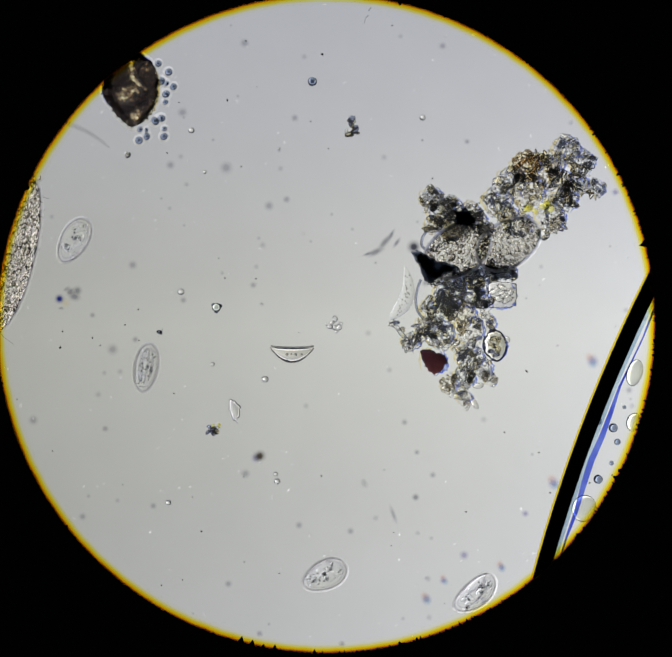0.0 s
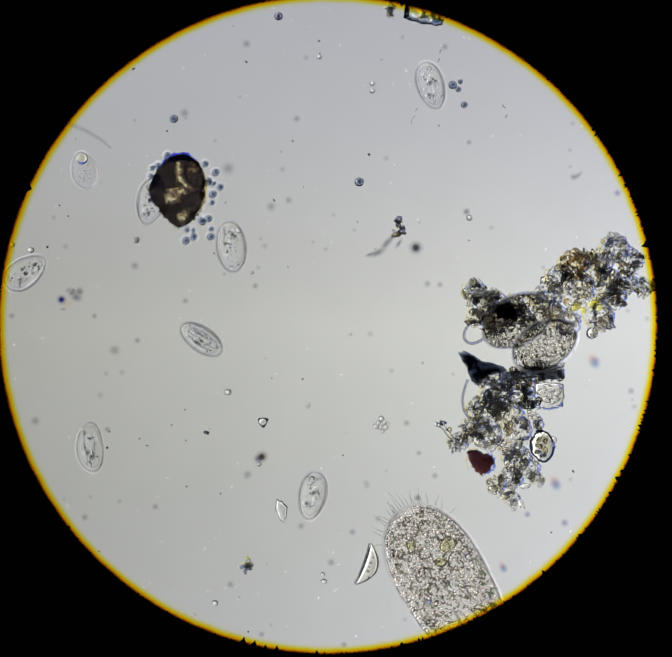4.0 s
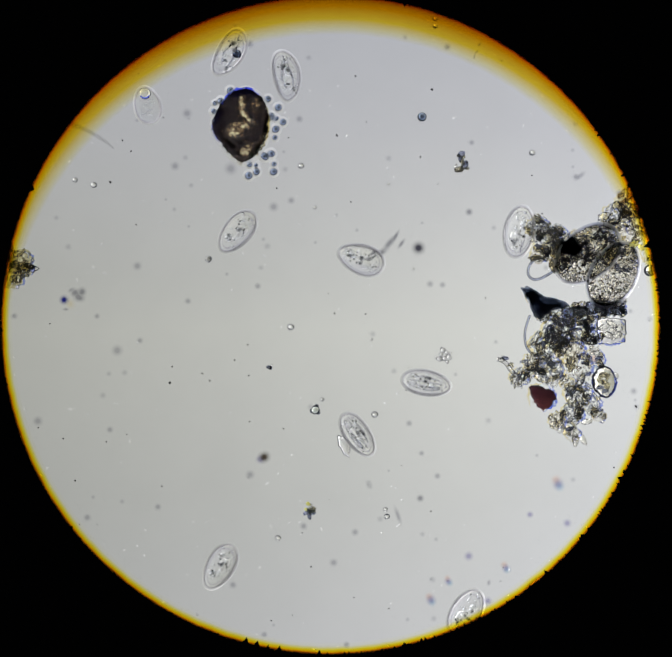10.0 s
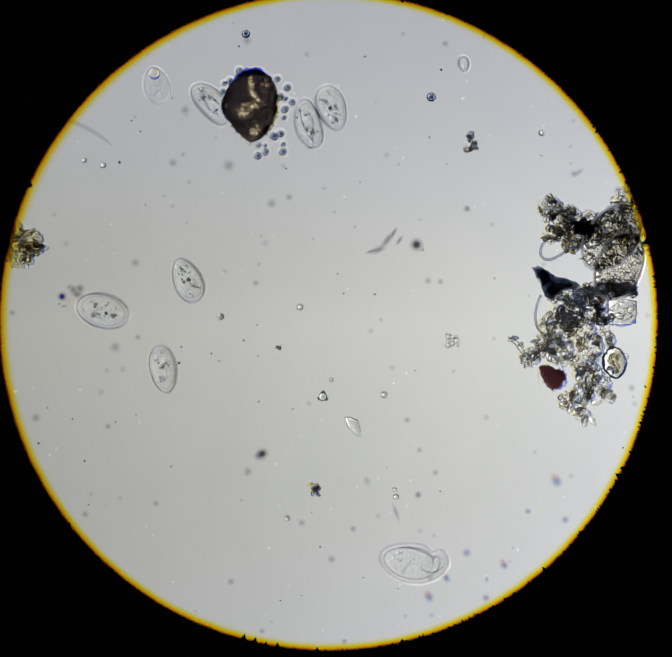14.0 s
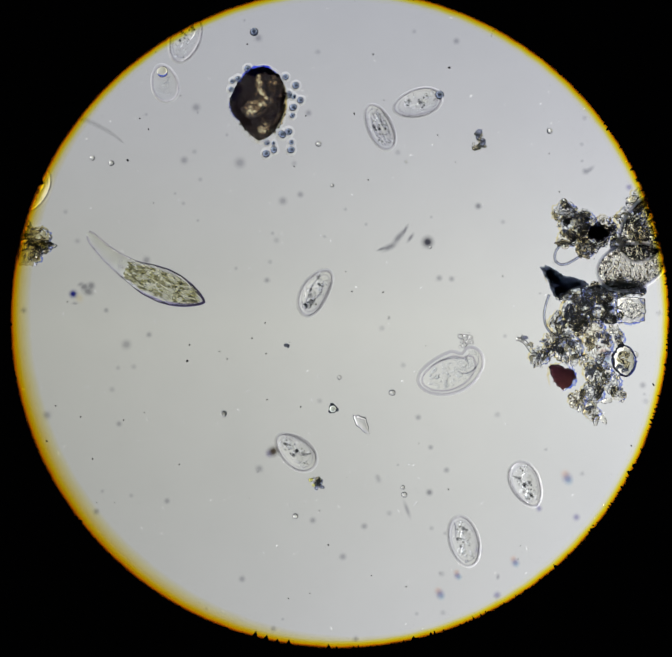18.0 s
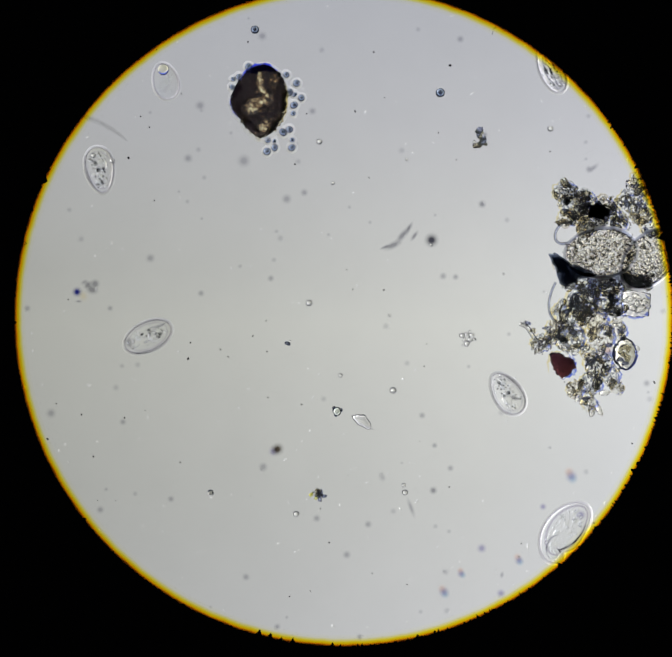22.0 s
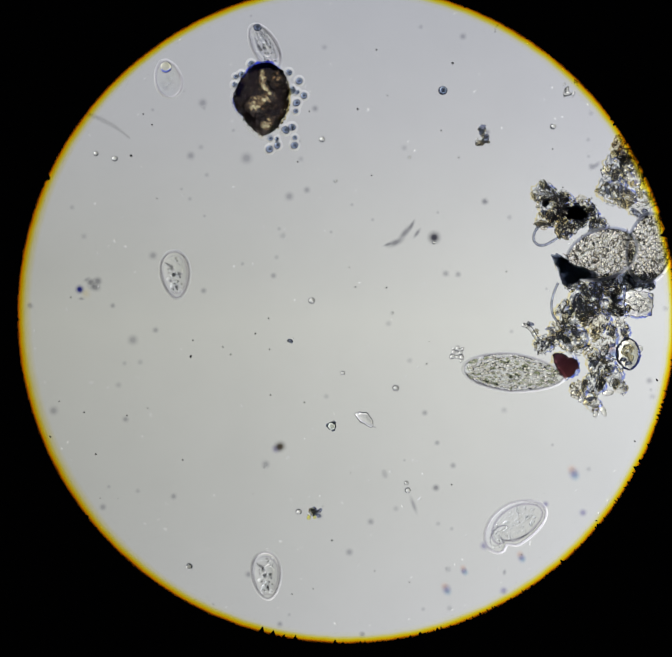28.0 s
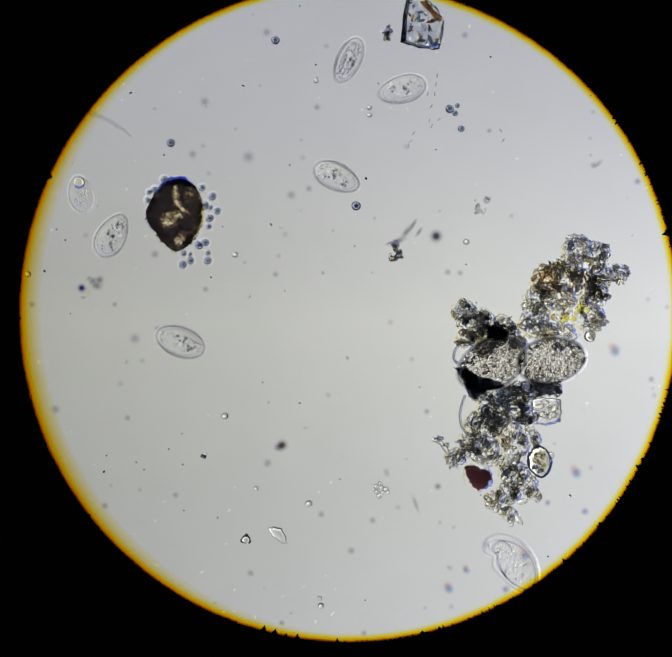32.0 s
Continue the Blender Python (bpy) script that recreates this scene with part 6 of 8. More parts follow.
def motions():
    # the optics keep to the camera's way, but for the small slip of the camera before the eyepiece
    for ob, z in ((lamp, 0.0), (stop, STOP_Z), (lens, 0.0)):
        walk(ob, [(t, pose(x, y, z)) for t, x, y in (
            (0.0, 0.2755, -0.6914),
            (0.5, 0.2850, -0.7466),
            (0.7, 0.2205, -0.6483),
            (0.8, 0.1485, -0.4923),
            (0.9, 0.0885, -0.3303),
            (1.0, 0.0507, -0.2526),
            (1.5, -0.0000, -0.1104),
            (2.0, -0.0276, -0.0276),
            (2.5, -0.0417, 0.0045),
            (3.0, -0.0462, 0.0093),
            (3.5, -0.0414, 0.0048),
            (5.5, -0.0231, 0.0045),
            (6.0, 0.0000, 0.0000),
            (6.5, -0.0058, 0.0005),
            (7.0, -0.0068, 0.0055),
            (7.5, -0.0078, -0.0030),
            (8.0, -0.0178, 0.0068),
            (8.5, -0.0743, -0.0206),
            (8.7, -0.0128, 0.0779),
            (9.0, 0.0768, 0.2004),
            (9.5, -0.2097, -0.1460),
            (10.0, -0.4593, -0.4516),
            (10.5, -0.5574, -0.5592),
            (11.0, -0.5499, -0.5567),
            (11.5, -0.5331, -0.5635),
            (12.0, -0.5346, -0.5610),
            (12.5, -0.5309, -0.5693),
            (13.0, -0.5454, -0.5595),
            (13.5, -0.5372, -0.5677),
            (14.0, -0.5379, -0.5670),
            (14.5, -0.5367, -0.5713),
            (16.5, -0.5131, -0.5600),
            (17.0, -0.5118, -0.5640),
            (17.5, -0.5213, -0.5636),
            (18.0, -0.5167, -0.5632),
            (18.5, -0.5262, -0.5632),
            (19.0, -0.5170, -0.5673),
            (19.5, -0.5172, -0.5666),
            (20.0, -0.5126, -0.5710),
            (20.5, -0.4990, -0.5752),
            (21.0, -0.4995, -0.5703),
            (21.5, -0.4950, -0.5609),
            (22.0, -0.4950, -0.5651),
            (22.5, -0.4857, -0.5647),
            (23.0, -0.4857, -0.5595),
            (23.5, -0.4857, -0.5594),
            (24.0, -0.4995, -0.5635),
            (24.5, -0.5040, -0.5677),
            (25.0, -0.5040, -0.5718),
            (25.5, -0.4857, -0.5718),
            (27.5, -0.4950, -0.5673),
            (28.0, -0.4950, -0.5628),
            (28.5, -0.3372, -0.3493),
            (29.0, -0.1764, -0.1119),
            (29.5, -0.0056, 0.1262),
            (30.0, 0.0549, 0.1665),
            (30.5, 0.1093, 0.2139),
            (31.0, 0.1272, 0.2478),
            (31.5, 0.1239, 0.2508),
            (32.0, 0.1254, 0.2538),
        )])
    walk(shade, [(t, pose(SX + x * KS, SY - y * KS, -0.04)) for t, x, y in (
        (0, 0, 0), (3.5, 3, 0), (5.5, 74, 25), (6, 3, 0), (7.5, 0, 0), (8.5, 0, 20), (9, 0, 51), (9.5, 0, 47), (10, 4, 85), (10.3, 12, 79), (10.5, 65, 73), (10.7, 82, 59), (11, 6, 6), (11.5, 2, 4), (11.7, -14, 48), (12, -10, 63), (12.3, -66, 66), (12.5, -71, 62), (12.7, 0, 5), (13.2, 14, 14), (13.5, 45, 28), (14, 21, 9), (14.5, 25, 12), (16.5, 21, -12), (17, 43, -26), (18, 41, -22), (18.3, 43, -9), (18.5, 75, 2), (18.7, 45, 3), (19, 44, 4), (19.5, 6, -2), (23, 8, 0), (24.3, 12, 0), (24.7, 67, 8), (25, 61, 8), (25.5, 16, 0), (27.5, 12, -4), (28, 28, -5), (28.5, 39, 0), (28.7, 70, -8), (29, 103, -4), (29.2, 95, 2), (29.5, 107, -9), (29.7, 85, 2), (30, 16, 0), (30.5, 5, 0), (31, 9, -3), (31.5, 17, -7), (32, 45, -9))])
    swim(shoal[0], [(0.0, -1.518, -0.074, 60), (0.1, -1.637, -0.191, 120), (0.3, -1.491, 0.018, 100), (0.5, -1.129, -0.78, 95), (0.7, -0.973, -1.32, 90), (0.8, -1.009, -1.8, 80), (0.9, -1.129, -2.214, 75), (1.13, -1.383, -2.419, 75), (3.93, -2.438, -2.168, 75), (6.73, -2.374, -1.188, 150), (7.0, -1.709, -0.836, 150), (7.2, -1.254, -1.09, 165), (7.5, -0.582, -1.332, 95), (7.7, -0.571, -1.986, 105), (7.93, -0.715, -2.512, 105), (8.87, -1.087, -2.876, 105), (9.73, -1.465, -2.663, 60), (10.0, -1.265, -2.107, 60), (10.2, -1.76, -1.811, 140), (10.5, -2.383, -1.498, 55), (10.73, -2.904, -1.781, 55), (11.53, -3.606, -2.165, 55), (32.0, -3.606, -2.165, 55)])
    swim(shoal[1], [(0.0, -1.014, -0.962, 80), (0.1, -0.941, -0.599, 80), (0.3, -0.615, 0.066, 60), (0.5, -0.157, 0.54, 65), (0.7, 0.071, 0.9, 65), (0.8, 0.035, 0.96, 80), (0.9, 0.059, 0.966, 60), (1.0, 0.057, 0.996, 55), (1.2, 0.059, 0.994, 45), (1.4, 0.049, 0.993, 45), (1.5, 0.062, 0.998, 40), (1.7, 0.075, 0.997, 45), (2.0, 0.287, 1.362, 80), (2.2, 0.313, 0.944, 85), (2.5, 0.131, 0.535, 55), (2.7, -0.121, 0.248, 35), (3.0, -0.481, -0.049, 25), (3.2, -0.731, -0.136, -10), (3.5, -1.136, -0.058, -35), (5.5, 0.367, -0.369, 40), (5.7, 0.448, -0.537, 90), (6.0, 0.462, -1.017, 100), (6.2, 0.616, -1.305, 70), (6.5, 0.9, -1.856, 110), (6.73, 1.134, -2.328, 110), (7.0, 1.39, -2.46, 110), (7.27, 1.403, -2.175, 110), (7.5, 1.086, -1.692, 110), (7.7, 0.869, -1.362, 125), (8.0, 0.509, -1.21, 155), (8.2, 0.186, -1.003, 150), (8.5, -0.195, -0.74, 120), (8.7, -0.322, -0.474, 115), (9.0, -0.568, -0.135, 120), (9.2, -0.539, -0.252, 110), (9.5, -0.339, -0.811, 105), (9.7, -0.296, -1.147, 110), (10.0, -0.305, -1.183, 125), (10.2, -0.08, -1.463, 110), (10.5, 0.545, -1.954, 180), (10.7, 0.714, -1.595, 95), (11.0, 0.62, -0.876, 95), (11.2, 0.719, -0.599, 70), (11.5, 0.952, 0.003, 80), (11.7, 0.809, 0.031, 110), (12.0, 1.015, -0.034, 150), (12.7, 1.263, -1.613, 95), (12.93, 1.815, -1.41, 95), (13.2, 1.903, -1.445, 95), (14.0, 2.678, -1.738, 95), (32.0, 2.678, -1.738, 95)])
    swim(shoal[2], [(0.0, 0.234, -2.414, 25), (0.1, 0.223, -2.375, 25), (0.3, 0.213, -2.394, 25), (0.5, 0.227, -2.412, 25), (0.7, 0.275, -2.412, 20), (0.8, 0.431, -2.376, 25), (0.9, 0.611, -2.298, 30), (1.0, 0.729, -2.136, 70), (1.2, 0.791, -1.79, 80), (1.4, 0.697, -1.215, 115), (1.5, 0.566, -0.958, 115), (1.7, 0.459, -0.623, 100), (2.0, -0.302, -0.546, 190), (2.2, -0.431, -0.28, 140), (2.5, -0.601, 0.199, 125), (2.7, -1.357, 0.512, 170), (3.0, -2.005, 0.659, 160), (3.2, -2.147, 0.716, 170), (3.5, -2.192, 0.71, 200), (5.5, -1.817, -1.137, 240), (5.7, -1.664, -0.765, 260), (6.0, -2.118, -0.189, 315), (6.5, -2.1, 0.207, 250), (6.7, -2.21, -0.152, 200), (6.93, -2.667, -0.19, 200), (7.2, -2.898, 0.367, 200), (7.43, -2.775, 0.93, 200), (7.67, -2.335, 1.343, 195), (8.0, -1.219, 0.71, 195), (8.2, -1.158, 0.713, 195), (8.5, -1.192, 0.688, 170), (8.7, -1.246, 0.714, 180), (9.0, -1.432, 1.173, 100), (9.2, -1.511, 1.716, 110), (9.47, -1.968, 1.895, 110), (10.2, -2.712, 1.935, 110), (10.93, -2.382, 1.409, 170), (11.2, -1.981, 0.985, 170), (11.5, -1.328, 0.831, 220), (11.7, -1.591, 1.039, 270), (12.0, -0.857, 0.434, 360), (12.2, -1.51, 0.503, 350), (12.5, -1.872, 0.594, 330), (12.7, -2.229, 0.847, 320), (12.93, -2.607, 1.159, 320), (13.6, -2.498, 2.07, 320), (14.27, -1.59, 1.901, 390), (14.5, -1.4, 1.449, 390), (15.3, -1.923, 2.643, 390), (32.0, -1.923, 2.643, 390)])
    swim(shoal[3], [(0.0, 1.29, -2.546, 40), (0.3, 1.329, -2.646, 40), (0.5, 1.379, -2.76, 40), (0.73, 1.424, -2.849, 40), (1.53, 1.622, -3.086, 40), (32.0, 1.622, -3.086, 40)])
    swim(shoal[4], [(0.03, 0.274, 1.979, 95), (0.3, 0.273, 1.398, 95), (0.5, 0.371, 1.272, 30), (0.7, 0.539, 1.392, 30), (0.8, 0.659, 1.464, 25), (0.9, 0.731, 1.458, 20), (1.0, 0.813, 1.512, 10), (1.2, 0.587, 1.354, -50), (1.4, 0.529, 1.389, -60), (1.5, 0.482, 1.49, -80), (1.7, 0.399, 1.705, -85), (2.0, 0.334, 1.938, 0), (2.2, 0.025, 1.916, -10), (2.5, -0.349, 2.131, -55), (2.73, -0.421, 2.66, -55), (4.33, -0.259, 3.275, -55), (5.93, -0.003, 2.676, -120), (6.2, -0.008, 2.187, -120), (6.5, -0.528, 1.696, -125), (6.7, -0.722, 1.228, -65), (7.0, -0.701, 0.4, -80), (7.2, -0.546, -0.37, -75), (7.5, -0.906, -0.828, -105), (7.7, -0.775, -0.738, -145), (8.0, -0.451, -0.658, -100), (8.2, -0.45, -1.063, -70), (8.5, -0.459, -1.124, -65), (8.7, -0.442, -1.158, -65), (9.0, -0.412, -1.203, -50), (9.2, -0.299, -1.32, -60), (9.5, 0.093, -1.639, -65), (9.7, 0.316, -1.951, -75), (10.0, 0.451, -2.431, -120), (10.2, 0.472, -2.423, -120), (10.47, 0.621, -2.865, -120), (11.27, 0.985, -3.597, -120), (32.0, 0.985, -3.597, -120)])
    swim(shoal[5], [(0.53, 1.159, 1.789, 20), (0.8, 0.935, 1.74, 20), (0.9, 0.971, 1.674, 20), (1.0, 0.981, 1.728, 20), (1.2, 0.995, 1.726, 20), (1.4, 1.021, 1.713, 20), (1.5, 1.01, 1.718, 20), (1.7, 0.951, 1.657, 20), (2.0, 0.802, 1.626, -5), (2.2, 0.769, 1.628, -10), (2.5, 0.755, 1.651, -10), (2.7, 0.779, 1.64, -10), (3.0, 0.599, 1.727, -30), (3.2, 0.445, 1.976, -80), (3.47, 0.614, 2.591, -80), (4.33, -0.396, 3.264, -80), (5.2, -1.518, 2.932, -80), (6.07, -2.429, 2.214, -80), (6.93, -2.496, 1.0, 0), (7.2, -2.13, 0.854, 0), (7.5, -1.878, 0.732, -15), (7.7, -1.291, 0.462, -20), (8.0, -1.147, 0.002, -80), (8.2, -1.158, -0.103, -110), (8.5, -1.348, -0.548, -105), (8.7, -1.594, -0.966, -120), (9.0, -1.816, -0.747, -150), (9.2, -1.367, -0.516, -165), (9.53, -2.64, -1.253, -165), (10.07, -3.686, -1.02, -165), (10.6, -3.817, -0.285, -165), (11.1, -3.073, 0.335, -140), (11.5, -1.652, -0.153, -140), (11.7, -2.215, -0.305, -170), (11.97, -3.181, -0.174, -170), (12.77, -3.979, -0.089, -170), (32.0, -3.979, -0.089, -170)])
    swim(shoal[6], [(0.53, -1.876, 0.894, 120), (0.8, -1.585, 0.816, 120), (0.9, -1.549, 1.038, 210), (1.0, -1.419, 1.296, 235), (1.2, -1.249, 1.594, 260), (1.47, -1.556, 2.062, 260), (2.1, -2.414, 2.242, 260), (2.73, -2.306, 1.453, 330), (3.0, -1.789, 1.127, 330), (3.2, -1.907, 1.159, 320), (3.47, -2.327, 1.414, 320), (5.1, -2.426, 2.25, 320), (6.73, -1.563, 2.193, 260), (7.0, -1.337, 1.876, 260), (7.2, -0.702, 1.874, 350), (7.5, 0.09, 0.912, 300), (7.7, 0.233, 0.486, 290), (8.0, 0.557, -0.214, 310), (8.2, 0.75, -0.379, 230), (8.4, 1.316, -0.292, 210), (8.6, 1.817, -0.067, 180), (8.87, 2.636, -0.008, 180), (9.1, 2.853, 0.422, 180), (9.37, 2.395, 0.637, 260), (9.7, 1.012, 0.113, 260), (10.0, 0.823, 0.233, 260), (10.2, 0.952, 0.529, 250), (10.5, 1.025, 0.578, 225), (10.73, 1.596, 0.967, 225), (11.53, 2.275, 1.426, 225), (32.0, 2.275, 1.426, 225)])
    swim(shoal[7], [(0.67, 2.812, -0.212, 90), (0.9, 2.123, 0.042, 90), (1.0, 2.073, -0.0, 60), (1.2, 2.039, 0.01, -10), (1.4, 2.053, 0.141, 30), (1.5, 2.066, 0.182, 65), (1.7, 2.09, 0.36, 65), (2.0, 2.08, 0.635, 40), (2.2, 2.085, 0.655, 15), (2.5, 2.025, 0.65, 10), (3.0, 1.931, 0.683, -10), (3.2, 2.053, 0.644, -90), (3.47, 2.469, 0.758, -90), (5.27, 2.628, 1.857, -90), (7.07, 1.938, 2.608, -90), (8.9, 0.882, 2.682, -15), (9.2, 0.421, 1.5, -15), (9.5, -0.927, 0.45, 10), (9.7, -0.836, 0.413, -40), (10.0, -0.281, 0.041, -20), (10.2, 0.136, -0.131, -35), (10.5, 0.617, -0.526, -45), (10.7, 0.63, -0.539, -70), (11.0, 0.164, -0.54, 5), (11.2, -0.217, -0.635, 5), (11.5, -0.548, -0.801, 5), (11.7, -0.787, -0.845, 0), (12.0, -1.253, -0.862, -20), (12.2, -1.498, -0.697, -25), (12.5, -1.836, -0.462, -60), (12.7, -1.977, -0.173, -75), (13.0, -2.075, 0.399, -105), (13.2, -1.969, 0.646, -100), (13.5, -1.929, 0.626, -55), (13.7, -1.833, 0.192, -80), (14.0, -1.557, -0.242, -65), (14.2, -1.389, -0.439, -50), (14.5, -1.04, -0.711, -45), (16.5, -2.422, -0.802, 8), (16.7, -2.424, -0.812, 10), (17.0, -2.408, -0.815, 13), (17.2, -2.045, -0.761, 20), (17.5, -1.607, -0.581, 60), (17.7, -2.205, -0.101, 80), (18.0, -2.682, 0.38, 70), (18.27, -2.981, 0.505, 70), (19.73, -3.301, 1.17, 70), (21.27, -2.537, 1.182, 70), (21.5, -2.177, 0.881, 70), (21.7, -2.223, 0.708, 75), (22.0, -2.232, 0.496, 100), (22.2, -2.17, 0.302, 105), (22.5, -1.928, -0.072, 110), (22.7, -1.9, -0.024, 185), (23.0, -1.727, 0.264, 260), (23.2, -1.68, 0.657, 270), (23.5, -1.515, 1.023, 230), (23.7, -1.273, 1.274, 200), (24.0, -0.814, 1.379, 190), (24.2, -0.662, 1.294, 115), (24.5, -1.052, 1.543, 180), (24.7, -1.413, 1.37, 195), (24.93, -1.641, 1.861, 195), (26.67, -2.368, 2.129, 195), (28.37, -2.267, 1.505, 140), (28.7, -1.278, 0.767, 140), (29.0, -0.626, 0.247, 160), (29.2, -0.893, 0.268, 140), (29.5, -1.823, 0.552, 140), (29.7, -2.075, 0.808, 130), (29.93, -2.506, 0.969, 130), (30.7, -3.087, 0.919, 130), (31.47, -2.53, 0.579, 220), (31.7, -2.074, 0.53, 220), (32.0, -1.56, 0.831, 240)])
    swim(shoal[8], [(0.0, -1.895, -3.38, 70), (0.13, -1.895, -3.38, 70), (0.93, -1.6, -2.325, 70), (1.2, -1.405, -1.934, 70), (1.4, -1.355, -1.791, 75), (1.5, -1.33, -1.714, 75), (1.7, -1.221, -1.571, 70), (2.0, -1.058, -1.326, 60), (2.2, -0.947, -1.276, 45), (2.5, -0.745, -1.169, 10), (2.7, -0.517, -1.096, 0), (3.0, -0.325, -1.057, -5), (3.2, -0.215, -1.048, -5), (3.5, -0.188, -1.186, 85), (5.5, 0.463, -0.249, 45), (5.7, 0.7, -0.009, 55), (6.0, 1.074, 0.135, 30), (6.5, 1.248, 0.015, 0), (7.5, 1.242, -0.468, 40), (8.2, 1.338, -0.823, 60), (9.0, 1.436, -1.107, 120), (9.2, 1.441, -1.5, 110), (9.47, 1.602, -1.995, 110), (10.27, 1.826, -2.969, 110), (32.0, 1.826, -2.969, 110)])
    swim(shoal[9], [(0.0, -3.2, -0.689, -10), (0.33, -3.2, -0.689, -10), (1.13, -2.635, -0.169, -10), (1.4, -2.123, -0.099, -10), (1.5, -1.954, -0.118, -5), (1.7, -1.473, -0.311, -10), (2.0, -0.878, -0.414, -5), (2.2, -1.031, -0.604, -40), (2.5, -1.309, -0.977, -125), (2.7, -1.273, -1.18, -80), (3.0, -1.333, -1.249, -130), (3.2, -1.631, -1.108, -50), (3.5, -1.748, -0.922, -60), (5.5, -1.049, -0.681, -140), (5.7, -0.5, -0.201, -125), (6.0, 0.186, -0.285, -175), (6.2, -0.176, -0.297, -155), (6.5, -0.672, -0.513, -120), (6.7, -0.206, -0.248, -185), (7.0, 0.031, -0.248, -260), (7.2, -0.282, -0.082, -215), (7.4, -1.038, 0.313, -215), (7.5, -1.518, 0.672, -210), (7.7, -1.759, 0.786, -205), (7.93, -2.467, 1.097, -205), (8.43, -2.443, 2.254, -205), (8.93, -1.402, 3.121, -205), (9.47, -0.496, 2.549, -260), (9.7, -0.572, 1.913, -260), (10.0, -0.797, 1.325, -260), (10.2, -0.764, 1.549, -180), (10.47, -0.885, 2.11, -180), (10.7, -0.945, 2.335, -180), (10.93, -0.934, 2.095, -100), (11.2, -0.853, 1.549, -100), (11.5, -0.248, 1.635, -120), (11.7, -0.355, 1.399, -90), (12.0, -0.437, 1.466, -95), (12.2, -0.598, 1.667, -170), (12.47, -0.604, 2.107, -170), (12.7, -0.105, 2.313, -170), (12.93, 0.302, 1.966, -155), (13.2, 0.131, 1.474, -155), (13.5, -0.489, 1.298, -145), (13.7, -0.705, 0.948, -110), (14.0, -0.717, 0.85, -75), (14.2, -0.309, 0.341, -70), (14.5, 0.364, -0.423, -15), (16.5, -0.262, -0.562, -55), (16.7, -0.084, -1.028, -65), (17.0, 0.106, -1.517, -20), (17.2, -0.053, -1.277, -65), (17.5, -0.167, -0.545, -85), (17.7, -0.105, -0.005, -85), (18.0, -0.726, -0.34, -120), (18.2, -0.662, -0.198, -195), (18.5, -1.069, -0.789, -120), (18.7, -1.294, -0.969, -160), (19.0, -2.092, -1.112, -160), (19.2, -2.64, -1.134, -175), (19.47, -3.084, -1.262, -175), (19.87, -3.096, -1.869, -175), (20.27, -2.582, -2.205, -190), (20.5, -2.179, -1.884, -190), (20.7, -1.767, -2.206, -235), (20.93, -2.102, -2.655, -235), (21.73, -2.575, -3.312, -235), (32.0, -2.575, -3.312, -235)])
    swim(shoal[10], [(0.0, 0.765, 2.765, 85), (0.63, 0.765, 2.765, 85), (1.47, 0.4, 2.517, 85), (1.7, 0.291, 1.993, 85), (2.0, -0.29, 1.482, 110), (2.2, -0.539, 2.024, 105), (2.47, -0.68, 2.606, 105), (3.93, -0.846, 3.186, 105), (5.4, -0.713, 2.597, 110), (5.7, -0.44, 1.575, 110), (6.0, -0.618, 0.939, 115), (6.2, -1.028, 1.503, 120), (6.5, -0.996, 1.672, 110), (6.7, -0.926, 1.984, 110), (6.93, -1.135, 2.442, 110), (7.43, -1.415, 2.563, 110), (7.93, -1.468, 2.266, 130), (8.2, -0.966, 1.433, 130), (8.5, -0.675, 1.036, 130), (8.7, -0.73, 0.81, 45), (9.0, -0.556, 0.405, 85), (9.2, -0.743, 0.096, 115), (9.5, -0.663, -0.498, 180), (9.7, -0.32, -0.595, 175), (10.0, 0.175, -0.823, 170), (10.2, 0.46, -0.983, 160), (10.5, 0.257, -0.73, 75), (10.7, 0.438, -0.251, 85), (11.0, 0.524, 0.432, 95), (11.2, 0.647, 0.949, 95), (11.47, 1.12, 1.506, 95), (13.87, 0.902, 2.356, 95), (16.27, 0.254, 2.614, 95), (18.67, -0.479, 2.11, 90), (19.0, -0.508, 0.856, 90), (19.2, -0.264, 0.822, 180), (19.5, 0.293, 0.729, 180), (19.7, 0.665, 0.595, 165), (20.0, 0.677, 0.628, 255), (20.2, 0.917, 1.131, 230), (20.47, 1.205, 1.451, 230), (21.1, 1.579, 1.928, 230), (21.73, 1.175, 1.493, 295), (22.0, 0.924, 1.192, 295), (22.2, 0.914, 0.83, 265), (22.5, 0.724, 0.468, 265), (22.7, 0.944, 0.552, 180), (23.0, 0.974, 0.504, 120), (23.2, 0.936, 0.645, 100), (23.5, 0.993, 1.011, 95), (23.73, 1.328, 1.357, 95), (26.0, 1.356, 2.108, 95), (28.27, 0.718, 1.949, 100), (28.5, 0.619, 1.694, 100), (28.7, 0.654, 1.655, 90), (29.0, 0.454, 1.519, 25), (29.2, 0.403, 1.984, 100), (29.5, 0.109, 2.064, 85), (29.7, 0.025, 1.96, 60), (30.0, -0.082, 1.804, 65), (30.2, -0.169, 1.763, 15), (30.5, -0.4, 1.6, 50), (30.7, -0.511, 1.553, 0), (31.0, -0.294, 1.586, 70), (31.2, -0.223, 1.645, 45), (31.5, -0.081, 1.752, 65), (31.7, 0.014, 1.886, 75), (32.0, 0.096, 2.055, 65)])
